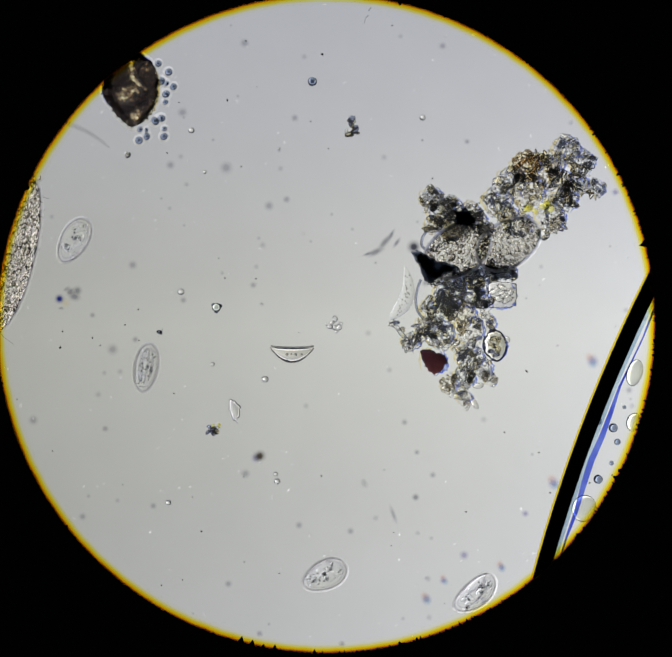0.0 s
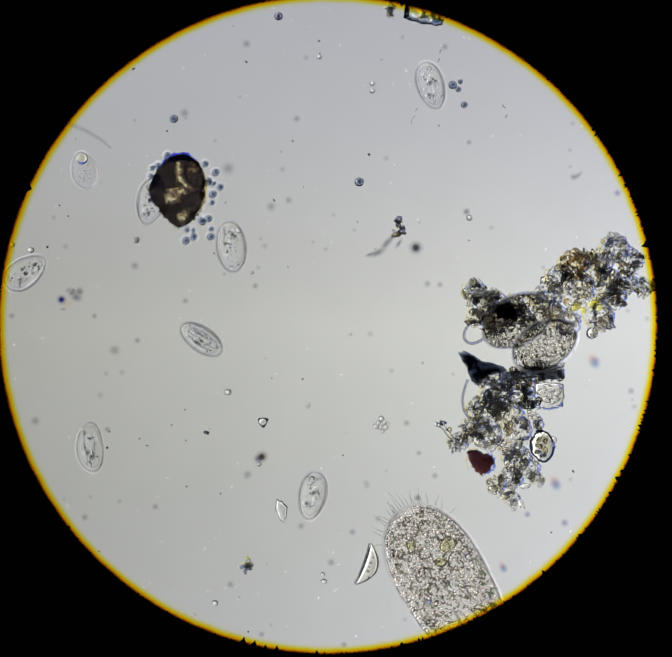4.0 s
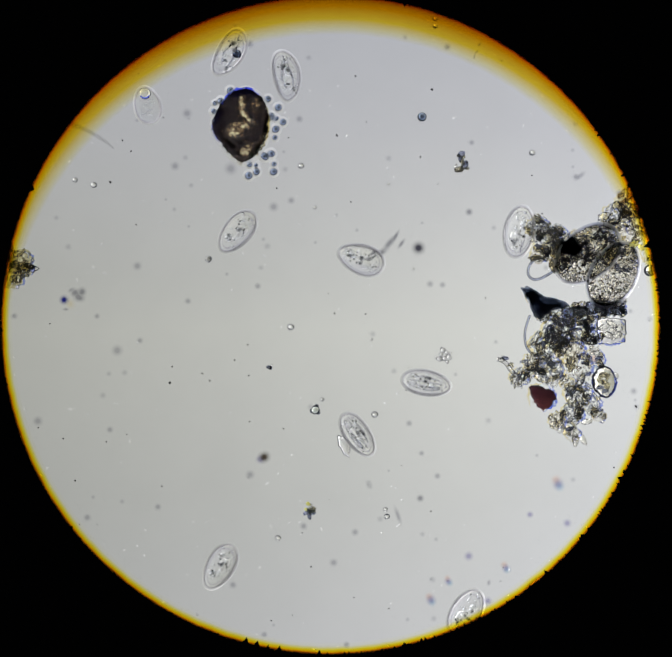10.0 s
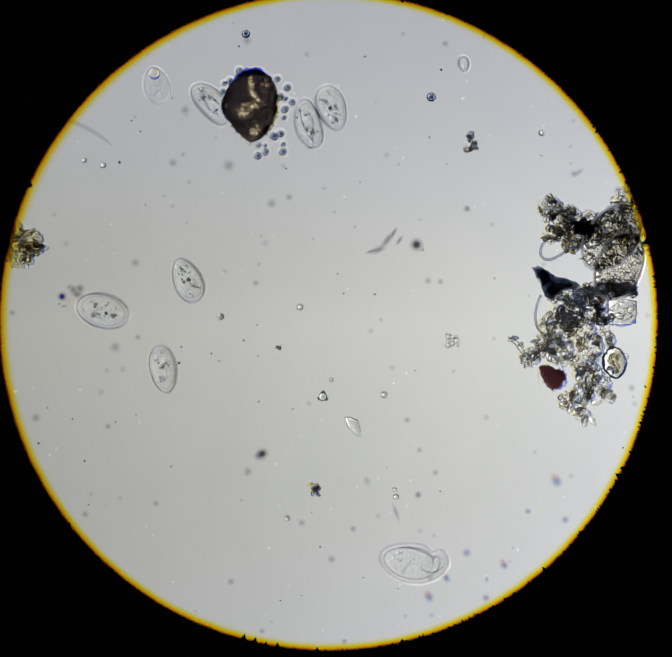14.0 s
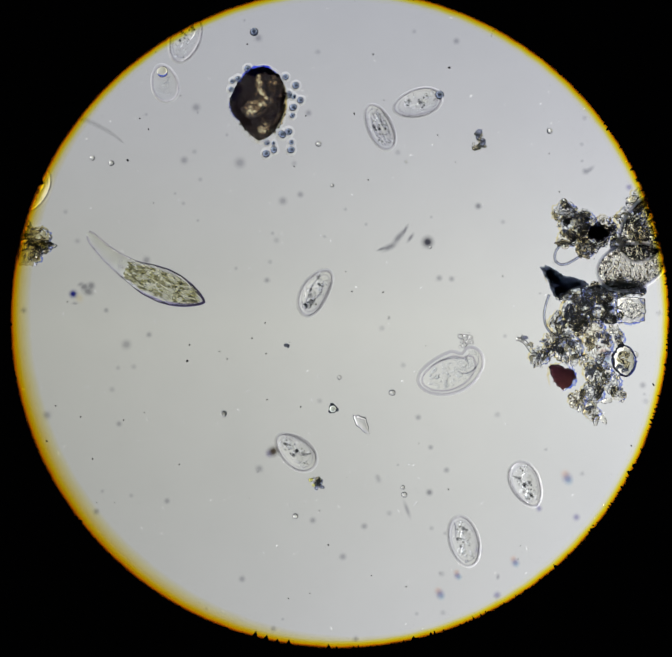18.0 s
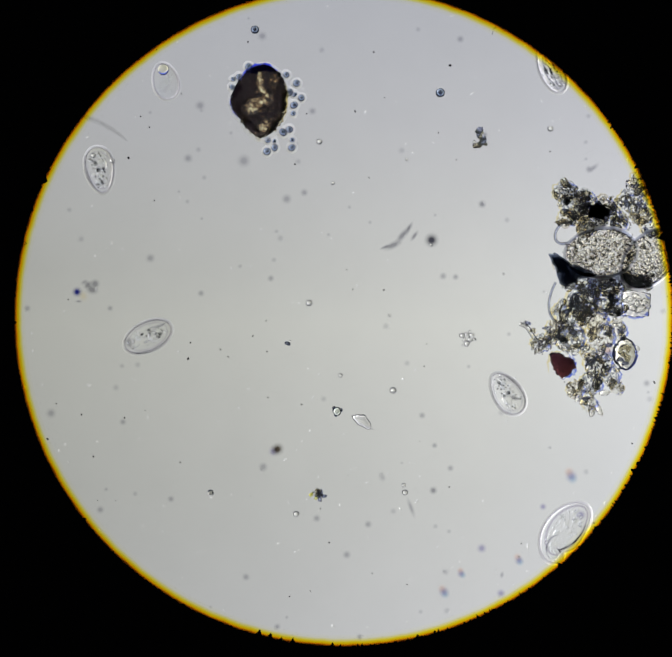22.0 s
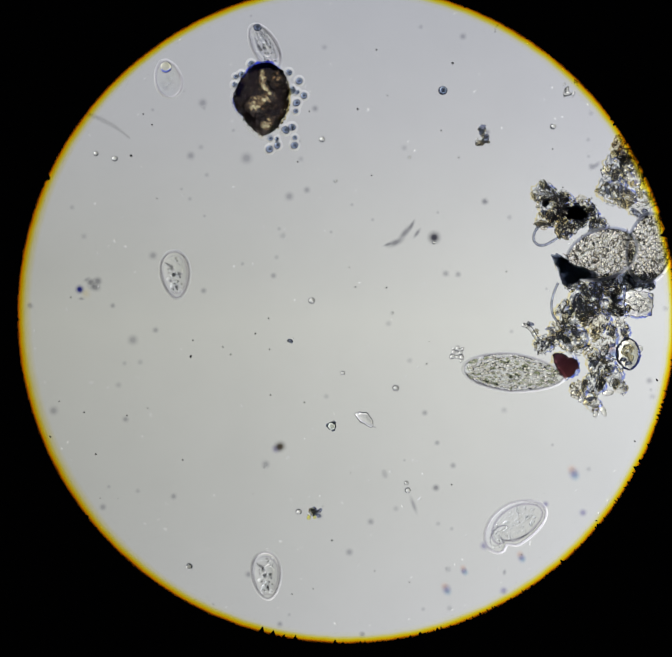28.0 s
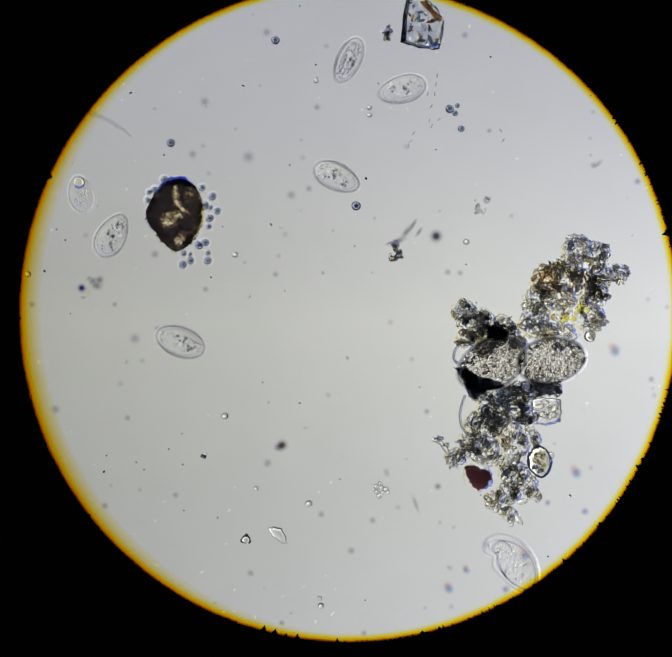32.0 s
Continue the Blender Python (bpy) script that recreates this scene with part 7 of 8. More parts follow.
    swim(shoal[11], [(0.0, -1.481, 2.815, 85), (0.93, -1.481, 2.815, 85), (1.73, -1.215, 2.329, 85), (2.0, -0.818, 1.542, 85), (2.2, -0.791, 1.088, 75), (2.5, -1.009, 0.571, 60), (2.7, -0.877, 0.512, 115), (3.0, -0.889, 0.539, 100), (3.2, -0.899, 0.548, 95), (3.5, -0.92, 0.542, 85), (5.5, 0.595, 0.807, 170), (5.7, 0.736, 0.699, 155), (6.0, 1.086, 0.531, 160), (6.2, 1.312, 0.579, 220), (6.5, 1.392, 1.12, 240), (6.77, 2.067, 1.634, 240), (7.77, 1.97, 2.577, 240), (8.73, 1.045, 2.546, 210), (9.0, 0.848, 2.037, 210), (9.2, 0.649, 1.992, 200), (9.5, 0.729, 1.698, 210), (9.7, 0.724, 1.709, 210), (9.93, 0.804, 1.93, 210), (10.6, 1.189, 2.188, 210), (11.27, 1.044, 1.564, 140), (11.5, 0.832, 1.275, 140), (11.7, 0.629, 1.399, 130), (12.0, 0.607, 1.406, 130), (12.2, 0.626, 1.427, 130), (12.5, 0.42, 1.314, 115), (12.7, 0.375, 1.603, 100), (12.93, 0.492, 1.891, 100), (14.2, -0.12, 2.676, 100), (15.47, -1.002, 2.679, 100), (16.73, -1.609, 1.889, 95), (17.0, -1.43, 1.483, 95), (17.2, -1.457, 1.015, 110), (17.5, -1.295, 0.667, 150), (17.7, -1.725, 0.967, 110), (18.0, -1.626, 1.436, 70), (18.27, -1.824, 1.786, 70), (19.5, -1.735, 2.484, 70), (20.73, -1.177, 2.022, 110), (21.0, -1.058, 1.553, 110), (21.2, -0.766, 0.953, 120), (21.5, -0.833, -0.223, 85), (21.7, -0.939, -0.252, 10), (22.0, -1.896, -0.668, 25), (22.2, -2.458, -1.114, 70), (22.47, -3.044, -1.292, 70), (24.03, -3.753, -0.203, 70), (25.6, -3.369, 1.001, 70), (27.17, -2.568, 1.981, 70), (28.73, -1.04, 2.336, 40), (29.0, -0.842, 2.059, 40), (29.2, -0.977, 1.756, 70), (29.5, -1.019, 1.608, 70), (29.7, -1.055, 1.54, 65), (30.0, -1.03, 1.564, 65), (30.2, -0.661, 1.811, 10), (30.5, -1.096, 1.948, -20), (30.73, -1.414, 2.438, -20), (31.53, -1.868, 3.119, -20), (32.0, -1.868, 3.119, -20)])
    swim(shoal[12], [(0.0, -3.272, -1.215, 70), (0.93, -3.272, -1.215, 70), (1.73, -2.581, -0.762, 70), (2.0, -2.198, -0.606, 70), (2.2, -2.015, -0.196, 70), (2.5, -1.549, 0.487, 60), (2.7, -1.369, 0.932, 80), (3.0, -1.465, 0.803, 110), (3.5, -1.304, 0.902, 75), (5.5, -1.385, 0.831, 75), (5.7, -1.532, 0.771, 140), (6.0, -2.082, 0.915, 200), (6.2, -2.228, 0.603, 240), (6.5, -2.244, 0.363, 240), (6.7, -2.114, 0.784, 230), (7.0, -1.949, 0.88, 165), (7.2, -1.53, 0.578, 135), (7.5, -0.906, 0.168, 130), (7.7, -0.559, -0.222, 120), (8.0, -0.259, -0.058, 95), (8.2, -0.222, 0.317, 95), (8.5, 0.129, 0.496, 110), (8.7, -0.094, 1.434, 110), (9.0, -0.256, 1.749, 120), (9.2, -0.419, 2.28, 90), (9.47, -0.63, 2.531, 90), (11.33, -0.917, 2.696, 90), (13.27, -0.72, 2.108, 75), (13.5, -0.681, 1.478, 75), (13.7, -0.741, 1.272, 60), (14.0, -0.549, 0.958, 110), (14.2, -0.573, 1.025, 35), (14.5, 0.112, 1.173, 20), (16.5, 1.166, 0.278, -40), (17.0, 0.694, -0.797, 40), (17.2, 0.415, -1.625, 95), (17.5, 0.421, -2.405, 80), (17.7, 0.795, -2.261, 90), (18.0, 0.75, -1.684, 115), (18.2, 0.454, -1.374, 140), (18.5, 0.035, -1.365, 80), (18.7, -0.046, -1.497, 65), (19.0, -0.436, -1.868, 75), (19.2, -0.192, -1.758, 5), (19.5, 0.557, -1.539, 10), (19.7, 0.965, -1.265, 50), (20.0, 0.749, -0.716, 90), (20.2, 0.737, -0.429, 115), (20.5, 0.089, -0.312, 40), (20.7, 0.105, -0.586, 110), (21.0, 0.046, -1.015, 60), (21.2, 0.242, -1.015, -10), (21.5, 0.799, -1.387, -55), (21.7, 0.645, -1.14, -50), (22.0, 0.612, -1.064, -55), (22.2, 0.35, -0.874, -40), (22.5, 0.124, -0.792, 0), (22.7, 0.116, -0.804, 5), (23.0, 0.11, -0.804, 0), (23.2, 0.024, -0.819, 0), (23.5, -0.063, -0.813, 0), (23.7, -0.121, -0.826, 0), (24.0, -0.586, -0.889, 0), (24.2, -0.89, -0.926, 0), (24.5, -1.208, -0.905, -50), (24.7, -1.041, -0.826, -120), (25.0, -0.672, -0.69, -180), (25.5, 0.11, -0.714, -180), (27.5, -2.203, 0.344, -230), (27.7, -1.951, 0.129, -230), (28.0, -1.723, -0.252, -265), (28.2, -1.575, -0.501, -265), (28.5, -1.337, -0.406, -280), (28.7, -1.278, -0.301, -360), (29.0, -1.586, -0.725, -300), (29.2, -1.937, -0.572, -310), (29.47, -2.561, -0.686, -310), (30.6, -3.013, -0.698, -310), (31.73, -2.442, -0.443, -290), (32.0, -2.232, -0.381, -290)])
    swim(shoal[13], [(0.0, 1.204, 3.21, 90), (1.93, 1.204, 3.21, 90), (2.73, 0.884, 2.503, 90), (3.0, 0.695, 2.027, 90), (3.2, 0.709, 1.976, 100), (3.5, 0.688, 1.886, 110), (5.5, 0.607, 1.455, 70), (5.7, 0.628, 1.479, 60), (6.0, 0.798, 1.551, 35), (6.2, 0.964, 1.635, 35), (6.5, 1.164, 1.755, 45), (6.7, 1.258, 1.816, 60), (6.93, 1.517, 2.175, 60), (7.33, 1.052, 2.702, 60), (7.73, 0.342, 2.65, 100), (8.0, 0.233, 1.946, 100), (8.2, 0.27, 1.625, 95), (8.5, 0.321, 1.0, 100), (8.7, 0.302, 0.846, 90), (9.0, 0.308, 0.261, 110), (9.2, -0.071, 0.588, 120), (9.5, -0.879, 0.69, 80), (9.7, -1.424, 0.137, 50), (10.0, -1.145, 0.233, 50), (10.2, -1.052, 0.409, 95), (10.5, -1.891, 0.722, 160), (10.7, -2.418, 0.757, 160), (10.93, -2.746, 0.99, 160), (12.1, -3.235, 1.307, 160), (13.27, -2.759, 0.95, 105), (13.5, -2.157, 0.542, 105), (13.7, -1.953, -0.012, 105), (14.0, -1.725, -0.866, 100), (14.2, -1.761, -1.315, 80), (14.5, -1.652, -2.235, 70), (16.5, -1.798, -0.79, 5), (16.7, -1.128, -0.428, 55), (17.0, -0.434, 0.523, 75), (17.2, 0.259, 1.351, 65), (17.5, 0.157, 1.135, 75), (17.7, 0.111, 1.027, 55), (18.0, -0.006, 0.98, 15), (18.2, -0.122, 0.966, 0), (18.5, -0.145, 1.083, -70), (18.7, -0.19, 1.215, -80), (19.0, -0.196, 1.396, -100), (19.2, -0.18, 1.386, -175), (19.5, 0.017, 1.257, -220), (19.7, 0.017, 1.183, -260), (20.0, -0.091, 1.024, -310), (20.2, -0.187, 0.927, -310), (20.5, -0.223, 1.032, -245), (20.7, -0.171, 1.13, -270), (21.0, -0.17, 1.337, -265), (21.2, -0.202, 1.541, -265), (21.5, -0.269, 1.697, -265), (21.73, -0.223, 2.096, -265), (22.0, -0.116, 2.322, -265), (22.27, -0.072, 2.073, -200), (22.5, -0.14, 1.656, -200), (22.7, -0.1, 1.62, -220), (23.0, 0.074, 1.5, -230), (23.2, 0.168, 1.401, -235), (23.5, 0.345, 1.203, -230), (23.7, 0.431, 1.058, -245), (24.0, 0.47, 1.307, -245), (24.2, 0.454, 1.474, -250), (24.47, 0.632, 1.838, -250), (26.2, 0.959, 2.349, -250), (27.93, 0.719, 1.802, -250), (28.2, 0.609, 1.563, -250), (28.5, 0.559, 1.238, -265), (28.7, 0.558, 1.199, -285), (29.0, 0.382, 0.871, -285), (29.2, 0.307, 0.772, -280), (29.5, 0.337, 0.648, -275), (29.7, 0.373, 0.64, -230), (30.0, 0.386, 0.796, -300), (30.2, 0.527, 0.935, -315), (30.5, 0.788, 1.108, -315), (30.7, 0.773, 1.145, -300), (31.0, 0.822, 1.238, -260), (31.2, 0.737, 1.129, -180), (31.5, 0.351, 1.068, -180), (31.7, 0.242, 1.142, -200), (32.0, 0.012, 1.239, -205)])
    swim(shoal[14], [(0.0, 0.479, -3.36, 45), (4.7, 0.479, -3.36, 45), (5.5, 0.271, -2.049, 45), (5.7, 0.568, -1.701, 60), (6.0, 0.762, -1.305, 90), (6.2, 0.784, -1.137, 105), (6.5, 0.624, -0.8, 110), (6.7, 0.478, -0.62, 120), (7.0, 0.283, -0.356, 125), (7.2, 0.15, -0.226, 130), (7.5, 0.03, -0.108, 130), (7.7, -0.115, 0.054, 130), (8.0, -0.367, 0.17, 160), (8.2, -0.594, 0.245, 170), (8.5, -1.024, 0.292, 180), (8.7, -1.21, 0.366, 165), (9.0, -1.372, 0.501, 115), (9.2, -1.475, 0.66, 100), (9.5, -1.431, 0.977, 80), (9.7, -1.304, 1.265, 75), (10.0, -1.193, 1.481, 60), (10.2, -1.064, 1.693, 60), (10.47, -1.215, 2.049, 60), (11.93, -1.72, 2.501, 60), (13.47, -1.801, 1.804, 135), (13.7, -1.425, 1.092, 135), (14.0, -1.389, 0.994, 130), (14.2, -1.281, 0.785, 140), (14.5, -1.664, 1.125, 140), (15.3, -2.489, 2.34, 140), (32.0, -2.489, 2.34, 140)])
    swim(shoal[15], [(0.0, -2.892, -1.61, -40), (8.93, -2.892, -1.61, -40), (9.73, -2.603, -1.662, -40), (10.0, -2.621, -1.747, -40), (10.2, -2.444, -1.355, -40), (10.5, -1.855, -1.042, -110), (10.7, -1.554, -0.611, -130), (11.0, -1.036, 0.06, -95), (11.2, -1.045, 0.397, -35), (11.5, -0.644, 1.059, -50), (11.7, -0.355, 0.703, -25), (12.0, 0.535, 0.506, -65), (12.2, 0.482, 0.767, -95), (12.5, 0.168, 0.582, -180), (12.7, -0.489, 0.499, -130), (13.0, -0.539, -0.405, -60), (13.2, 0.119, 0.022, 30), (13.5, 0.687, 0.77, 80), (13.73, 1.265, 1.369, 80), (15.27, 1.272, 2.143, 80), (16.73, 0.566, 1.87, 170), (17.0, 0.394, 1.495, 170), (17.2, -0.125, 1.291, 240), (17.5, -0.227, 0.979, 270), (17.7, -0.261, 0.679, 280), (18.0, -0.27, 0.812, 295), (18.2, -0.302, 1.278, 285), (18.33, 0.184, 1.397, 240), (18.5, 0.731, 1.311, 220), (18.7, 0.614, 1.239, 220), (19.0, 0.452, 1.132, 215), (19.2, 0.336, 1.074, 215), (19.5, 0.257, 1.029, 220), (19.7, 0.329, 1.027, 255), (20.0, 0.281, 0.952, 250), (20.2, 0.293, 0.939, 255), (20.5, 0.293, 1.176, 200), (20.7, 0.357, 1.31, 270), (21.0, 0.334, 1.493, 300), (21.2, 0.206, 1.577, 320), (21.47, 0.342, 1.968, 320), (22.6, 0.017, 2.668, 320), (23.73, -0.534, 2.114, 370), (24.0, -0.538, 1.535, 370), (24.27, -0.543, 2.11, 370), (25.87, -0.764, 2.696, 370), (27.47, -0.914, 2.08, 320), (27.7, -0.835, 1.545, 320), (28.0, -1.099, 1.344, 300), (28.2, -1.623, 1.527, 340), (28.5, -1.889, 1.154, 320), (28.7, -1.974, 0.767, 290), (29.0, -1.946, 0.079, 290), (29.2, -1.889, -1.112, 300), (29.5, -1.523, -1.296, 340), (29.7, -1.103, -1.472, 370), (30.0, -1.654, -0.944, 315), (30.27, -2.129, -1.262, 315), (31.07, -2.748, -1.661, 315), (32.0, -2.748, -1.661, 315)])
    swim(shoal[16], [(0.0, -0.739, -3.964, 115), (15.7, -0.739, -3.964, 115), (16.5, -0.658, -2.362, 115), (16.8, -0.564, -2.923, 115), (17.0, -0.458, -3.161, 115), (17.5, 0.073, -3.101, 110), (17.8, 0.436, -2.5, 110), (18.0, 0.318, -2.08, 105), (18.2, 0.166, -1.494, 95), (18.5, -0.169, -2.061, 70), (18.7, -0.562, -2.397, 40), (18.93, -0.561, -3.171, 40), (20.6, -0.909, -3.756, 40), (22.27, -1.123, -3.099, -45), (22.5, -0.98, -2.508, -45), (22.7, -1.492, -2.16, -45), (23.0, -2.29, -1.752, 20), (23.2, -2.052, -1.983, -45), (23.47, -2.43, -2.342, -45), (26.93, -2.848, -2.788, -45), (30.47, -1.802, -1.612, -130), (30.7, -1.435, -1.243, -130), (31.0, -1.194, -0.946, -125), (31.2, -1.099, -0.695, -100), (31.5, -1.017, 0.048, -85), (31.7, -1.006, 0.35, -100), (32.0, -1.08, 0.087, -20)])
    swim(shoal[17], [(0.0, 1.87, -3.007, 60), (15.7, 1.87, -3.007, 60), (16.5, 0.938, -2.062, 60), (16.7, 0.936, -1.976, 20), (17.0, 0.538, -1.865, 0), (17.2, 0.175, -1.841, -10), (17.5, -0.251, -1.697, -30), (17.7, -0.513, -1.613, -30), (18.0, -0.858, -1.456, -40), (18.2, -1.118, -1.326, -45), (18.5, -1.153, -1.005, -120), (18.7, -1.006, -1.077, -200), (19.0, -0.628, -1.328, -205), (19.2, -0.384, -1.386, -185), (19.5, 0.137, -1.467, -190), (19.7, 0.353, -1.433, -180), (20.0, 0.905, -1.304, -180), (20.2, 1.097, -1.401, -220), (20.5, 1.241, -1.524, -205), (20.7, 1.365, -1.69, -230), (20.93, 1.726, -1.907, -230), (21.6, 2.555, -1.531, -230), (22.27, 2.11, -0.75, -260), (22.5, 1.756, -0.72, -260), (22.7, 1.64, -0.9, -260), (23.0, 1.43, -1.332, -260), (23.2, 1.224, -1.923, -280), (23.5, 0.969, -1.761, -280), (23.7, 1.331, -1.234, -290), (24.0, 1.166, -0.733, -290), (24.5, 1.096, -0.617, -290), (25.0, 0.984, -1.194, -290), (25.5, 0.542, -2.334, -310), (27.5, -0.979, -0.352, -270), (27.7, -1.075, -1.095, -265), (28.0, -1.087, -2.352, -265), (28.27, -1.222, -2.943, -265), (29.07, -1.218, -3.352, -265), (32.0, -1.218, -3.352, -265)])
    swim(shoal[18], [(0.0, 1.821, 3.139, 45), (29.93, 1.821, 3.139, 45), (30.73, 1.469, 2.517, 45), (31.0, 1.146, 1.994, 45), (31.2, 0.905, 1.777, 10), (31.5, 0.483, 1.644, 5), (31.7, 0.41, 1.742, -75), (32.0, 0.468, 1.851, 15)])
    swim(plump, [(0.0, -4.003, -0.743, 20), (12.3, -4.003, -0.743, 20), (13.1, -3.207, -0.717, 20), (13.5, -2.793, -0.694, 20), (13.7, -2.565, -0.54, 30), (14.0, -2.145, -0.458, -15), (14.2, -2.217, -0.595, -50), (14.5, -2.708, -0.987, -60), (14.9, -3.145, -1.078, -60), (15.7, -3.958, -1.248, -60), (32.0, -3.958, -1.248, -60)])
    swim(tiny, [(0.0, -1.978, -3.618, 60), (10.3, -1.978, -3.618, 60), (11.1, -1.676, -2.922, 60), (11.5, -1.364, -2.277, 60), (11.7, -1.231, -2.009, 60), (12.0, -0.989, -1.582, 60), (12.2, -0.79, -1.333, 55), (12.5, -0.468, -1.002, 50), (12.7, -0.321, -0.737, 50), (13.0, -0.047, -0.333, 70), (13.2, 0.083, -0.11, 70), (13.5, 0.327, 0.386, 60), (13.7, 0.435, 0.732, 70), (14.0, 0.375, 1.27, 100), (14.2, 0.327, 1.949, 100), (14.6, 0.33, 1.949, 100), (15.4, 0.584, 2.708, 100), (32.0, 0.584, 2.708, 100)])
    swim(folded, [(0.0, 2.563, -3.787, 20), (10.0, 1.063, -2.287, 20), (10.5, 1.013, -2.086, 20), (10.7, 0.942, -2.111, 25), (11.0, 0.764, -2.244, 35), (11.2, 0.659, -2.279, 30), (11.5, 0.412, -2.469, 35), (11.7, 0.293, -2.585, 40), (12.0, 0.283, -2.482, -30), (12.2, 0.122, -2.341, -45), (12.5, 0.036, -2.322, 5), (12.7, -0.165, -2.369, 0), (13.0, -0.311, -2.361, -15), (13.2, -0.445, -2.33, -25), (13.5, -0.189, -2.158, -95), (13.7, -0.165, -2.064, -110), (14.0, 0.027, -2.222, -185), (14.2, 0.255, -2.179, -185), (14.5, 0.472, -2.043, -200), (15.5, 0.52, -1.77, -135), (16.5, 0.53, -1.474, -70), (16.7, 0.504, -1.424, -65), (17.0, 0.382, -1.193, -65), (17.2, 0.247, -1.073, -55), (17.5, 0.085, -1.013, -50), (17.7, 0.183, -1.013, -100), (18.0, 0.234, -0.904, -155), (18.2, 0.358, -0.846, -165), (18.5, 0.527, -0.861, -200), (18.7, 0.626, -0.873, -190), (19.0, 0.608, -0.86, -230), (19.2, 0.696, -0.942, -235), (19.5, 0.893, -1.071, -230), (19.7, 1.073, -1.157, -225), (20.0, 1.265, -1.256, -220), (20.2, 1.409, -1.353, -220), (20.5, 1.553, -1.452, -210), (20.8, 1.769, -1.545, -240), (21.2, 1.442, -1.447, -270), (21.5, 1.183, -1.711, -310), (21.7, 1.041, -1.956, -305), (22.0, 1.008, -2.024, -305), (22.2, 1.01, -2.038, -310), (22.5, 1.0, -2.04, -315), (22.7, 0.932, -2.064, -335), (23.0, 0.758, -2.04, -375), (23.2, 0.732, -2.055, -355), (23.5, 0.777, -2.013, -370), (23.7, 0.731, -1.894, -410), (24.0, 0.566, -1.765, -410), (24.2, 0.394, -1.67, -405), (24.5, 0.64, -1.733, -335), (24.7, 0.831, -1.702, -355), (25.0, 1.152, -1.518, -330), (25.5, 1.25, -1.518, -410), (27.5, 0.701, -1.984, -330), (27.7, 0.653, -2.055, -300), (28.0, 0.641, -1.992, -325), (28.2, 0.657, -1.917, -365), (28.5, 0.739, -1.678, -425), (28.7, 0.726, -1.549, -415), (29.0, 0.502, -1.505, -400), (29.2, 0.463, -1.508, -385), (29.5, 0.445, -1.476, -380), (29.7, 0.385, -1.508, -380), (30.0, 0.398, -1.484, -385), (30.2, 0.479, -1.345, -435), (30.5, 0.452, -1.124, -465), (30.7, 0.473, -1.015, -460), (31.0, 0.582, -1.102, -400), (31.2, 0.761, -1.151, -385), (31.5, 0.951, -1.224, -405), (31.7, 1.046, -1.27, -415), (32.0, 1.248, -1.449, -410)])
    swim(leaf, [(0.0, 3.966, -0.794, 0), (25.5, 2.366, -0.63, 30), (26.7, 1.506, -0.262, 60), (27.5, 0.833, -0.4, 80), (27.7, 0.605, -0.867, 55), (28.0, 0.641, -0.936, -5), (28.2, 0.849, -0.897, -20), (28.5, 0.967, -1.09, -40), (28.7, 1.182, -1.189, -40), (29.0, 1.282, -1.337, -40), (29.2, 1.027, -1.268, -75), (29.5, 1.141, -1.668, -100), (29.7, 1.201, -1.808, -140), (30.0, 1.262, -1.712, -145), (30.2, 0.983, -1.765, -165), (30.5, 0.464, -1.928, -170), (30.7, 0.053, -2.347, -170), (32.0, -0.18, -3.165, -170)])
    swim(giant_a, [(0.0, 1.158, -0.146, 30), (0.9, 1.211, -0.138, 25), (1.5, 1.19, -0.082, 25), (3.0, 1.235, -0.025, 15), (5.5, 1.255, 0.231, 60), (6.0, 1.29, 0.255, 60), (6.7, 1.174, 0.016, 30), (7.5, 1.074, -0.036, 0), (8.5, 1.124, -0.068, 0), (9.0, 1.244, 0.021, 20), (9.5, 1.269, 0.018, 20), (10.0, 1.303, 0.077, 40), (11.0, 1.376, 0.096, 50), (13.0, 1.393, 0.063, 60), (14.5, 1.42, 0.045, 50), (16.5, 1.622, 0.11, 60), (17.5, 1.609, 0.115, 60), (18.5, 1.547, 0.063, 50), (19.5, 1.277, -0.051, 20), (21.0, 1.258, -0.079, 0), (23.0, 1.286, -0.084, 10), (25.5, 1.31, -0.102, 10), (27.5, 1.253, -0.136, 20), (28.0, 1.253, -0.108, 20), (28.5, 1.255, -0.118, 20), (29.0, 1.258, -0.101, 20), (29.5, 1.225, -0.072, 10), (30.0, 1.166, -0.068, 10), (30.5, 1.148, -0.092, 5), (31.0, 1.182, -0.07, 5), (32.0, 1.092, -0.069, 25)])
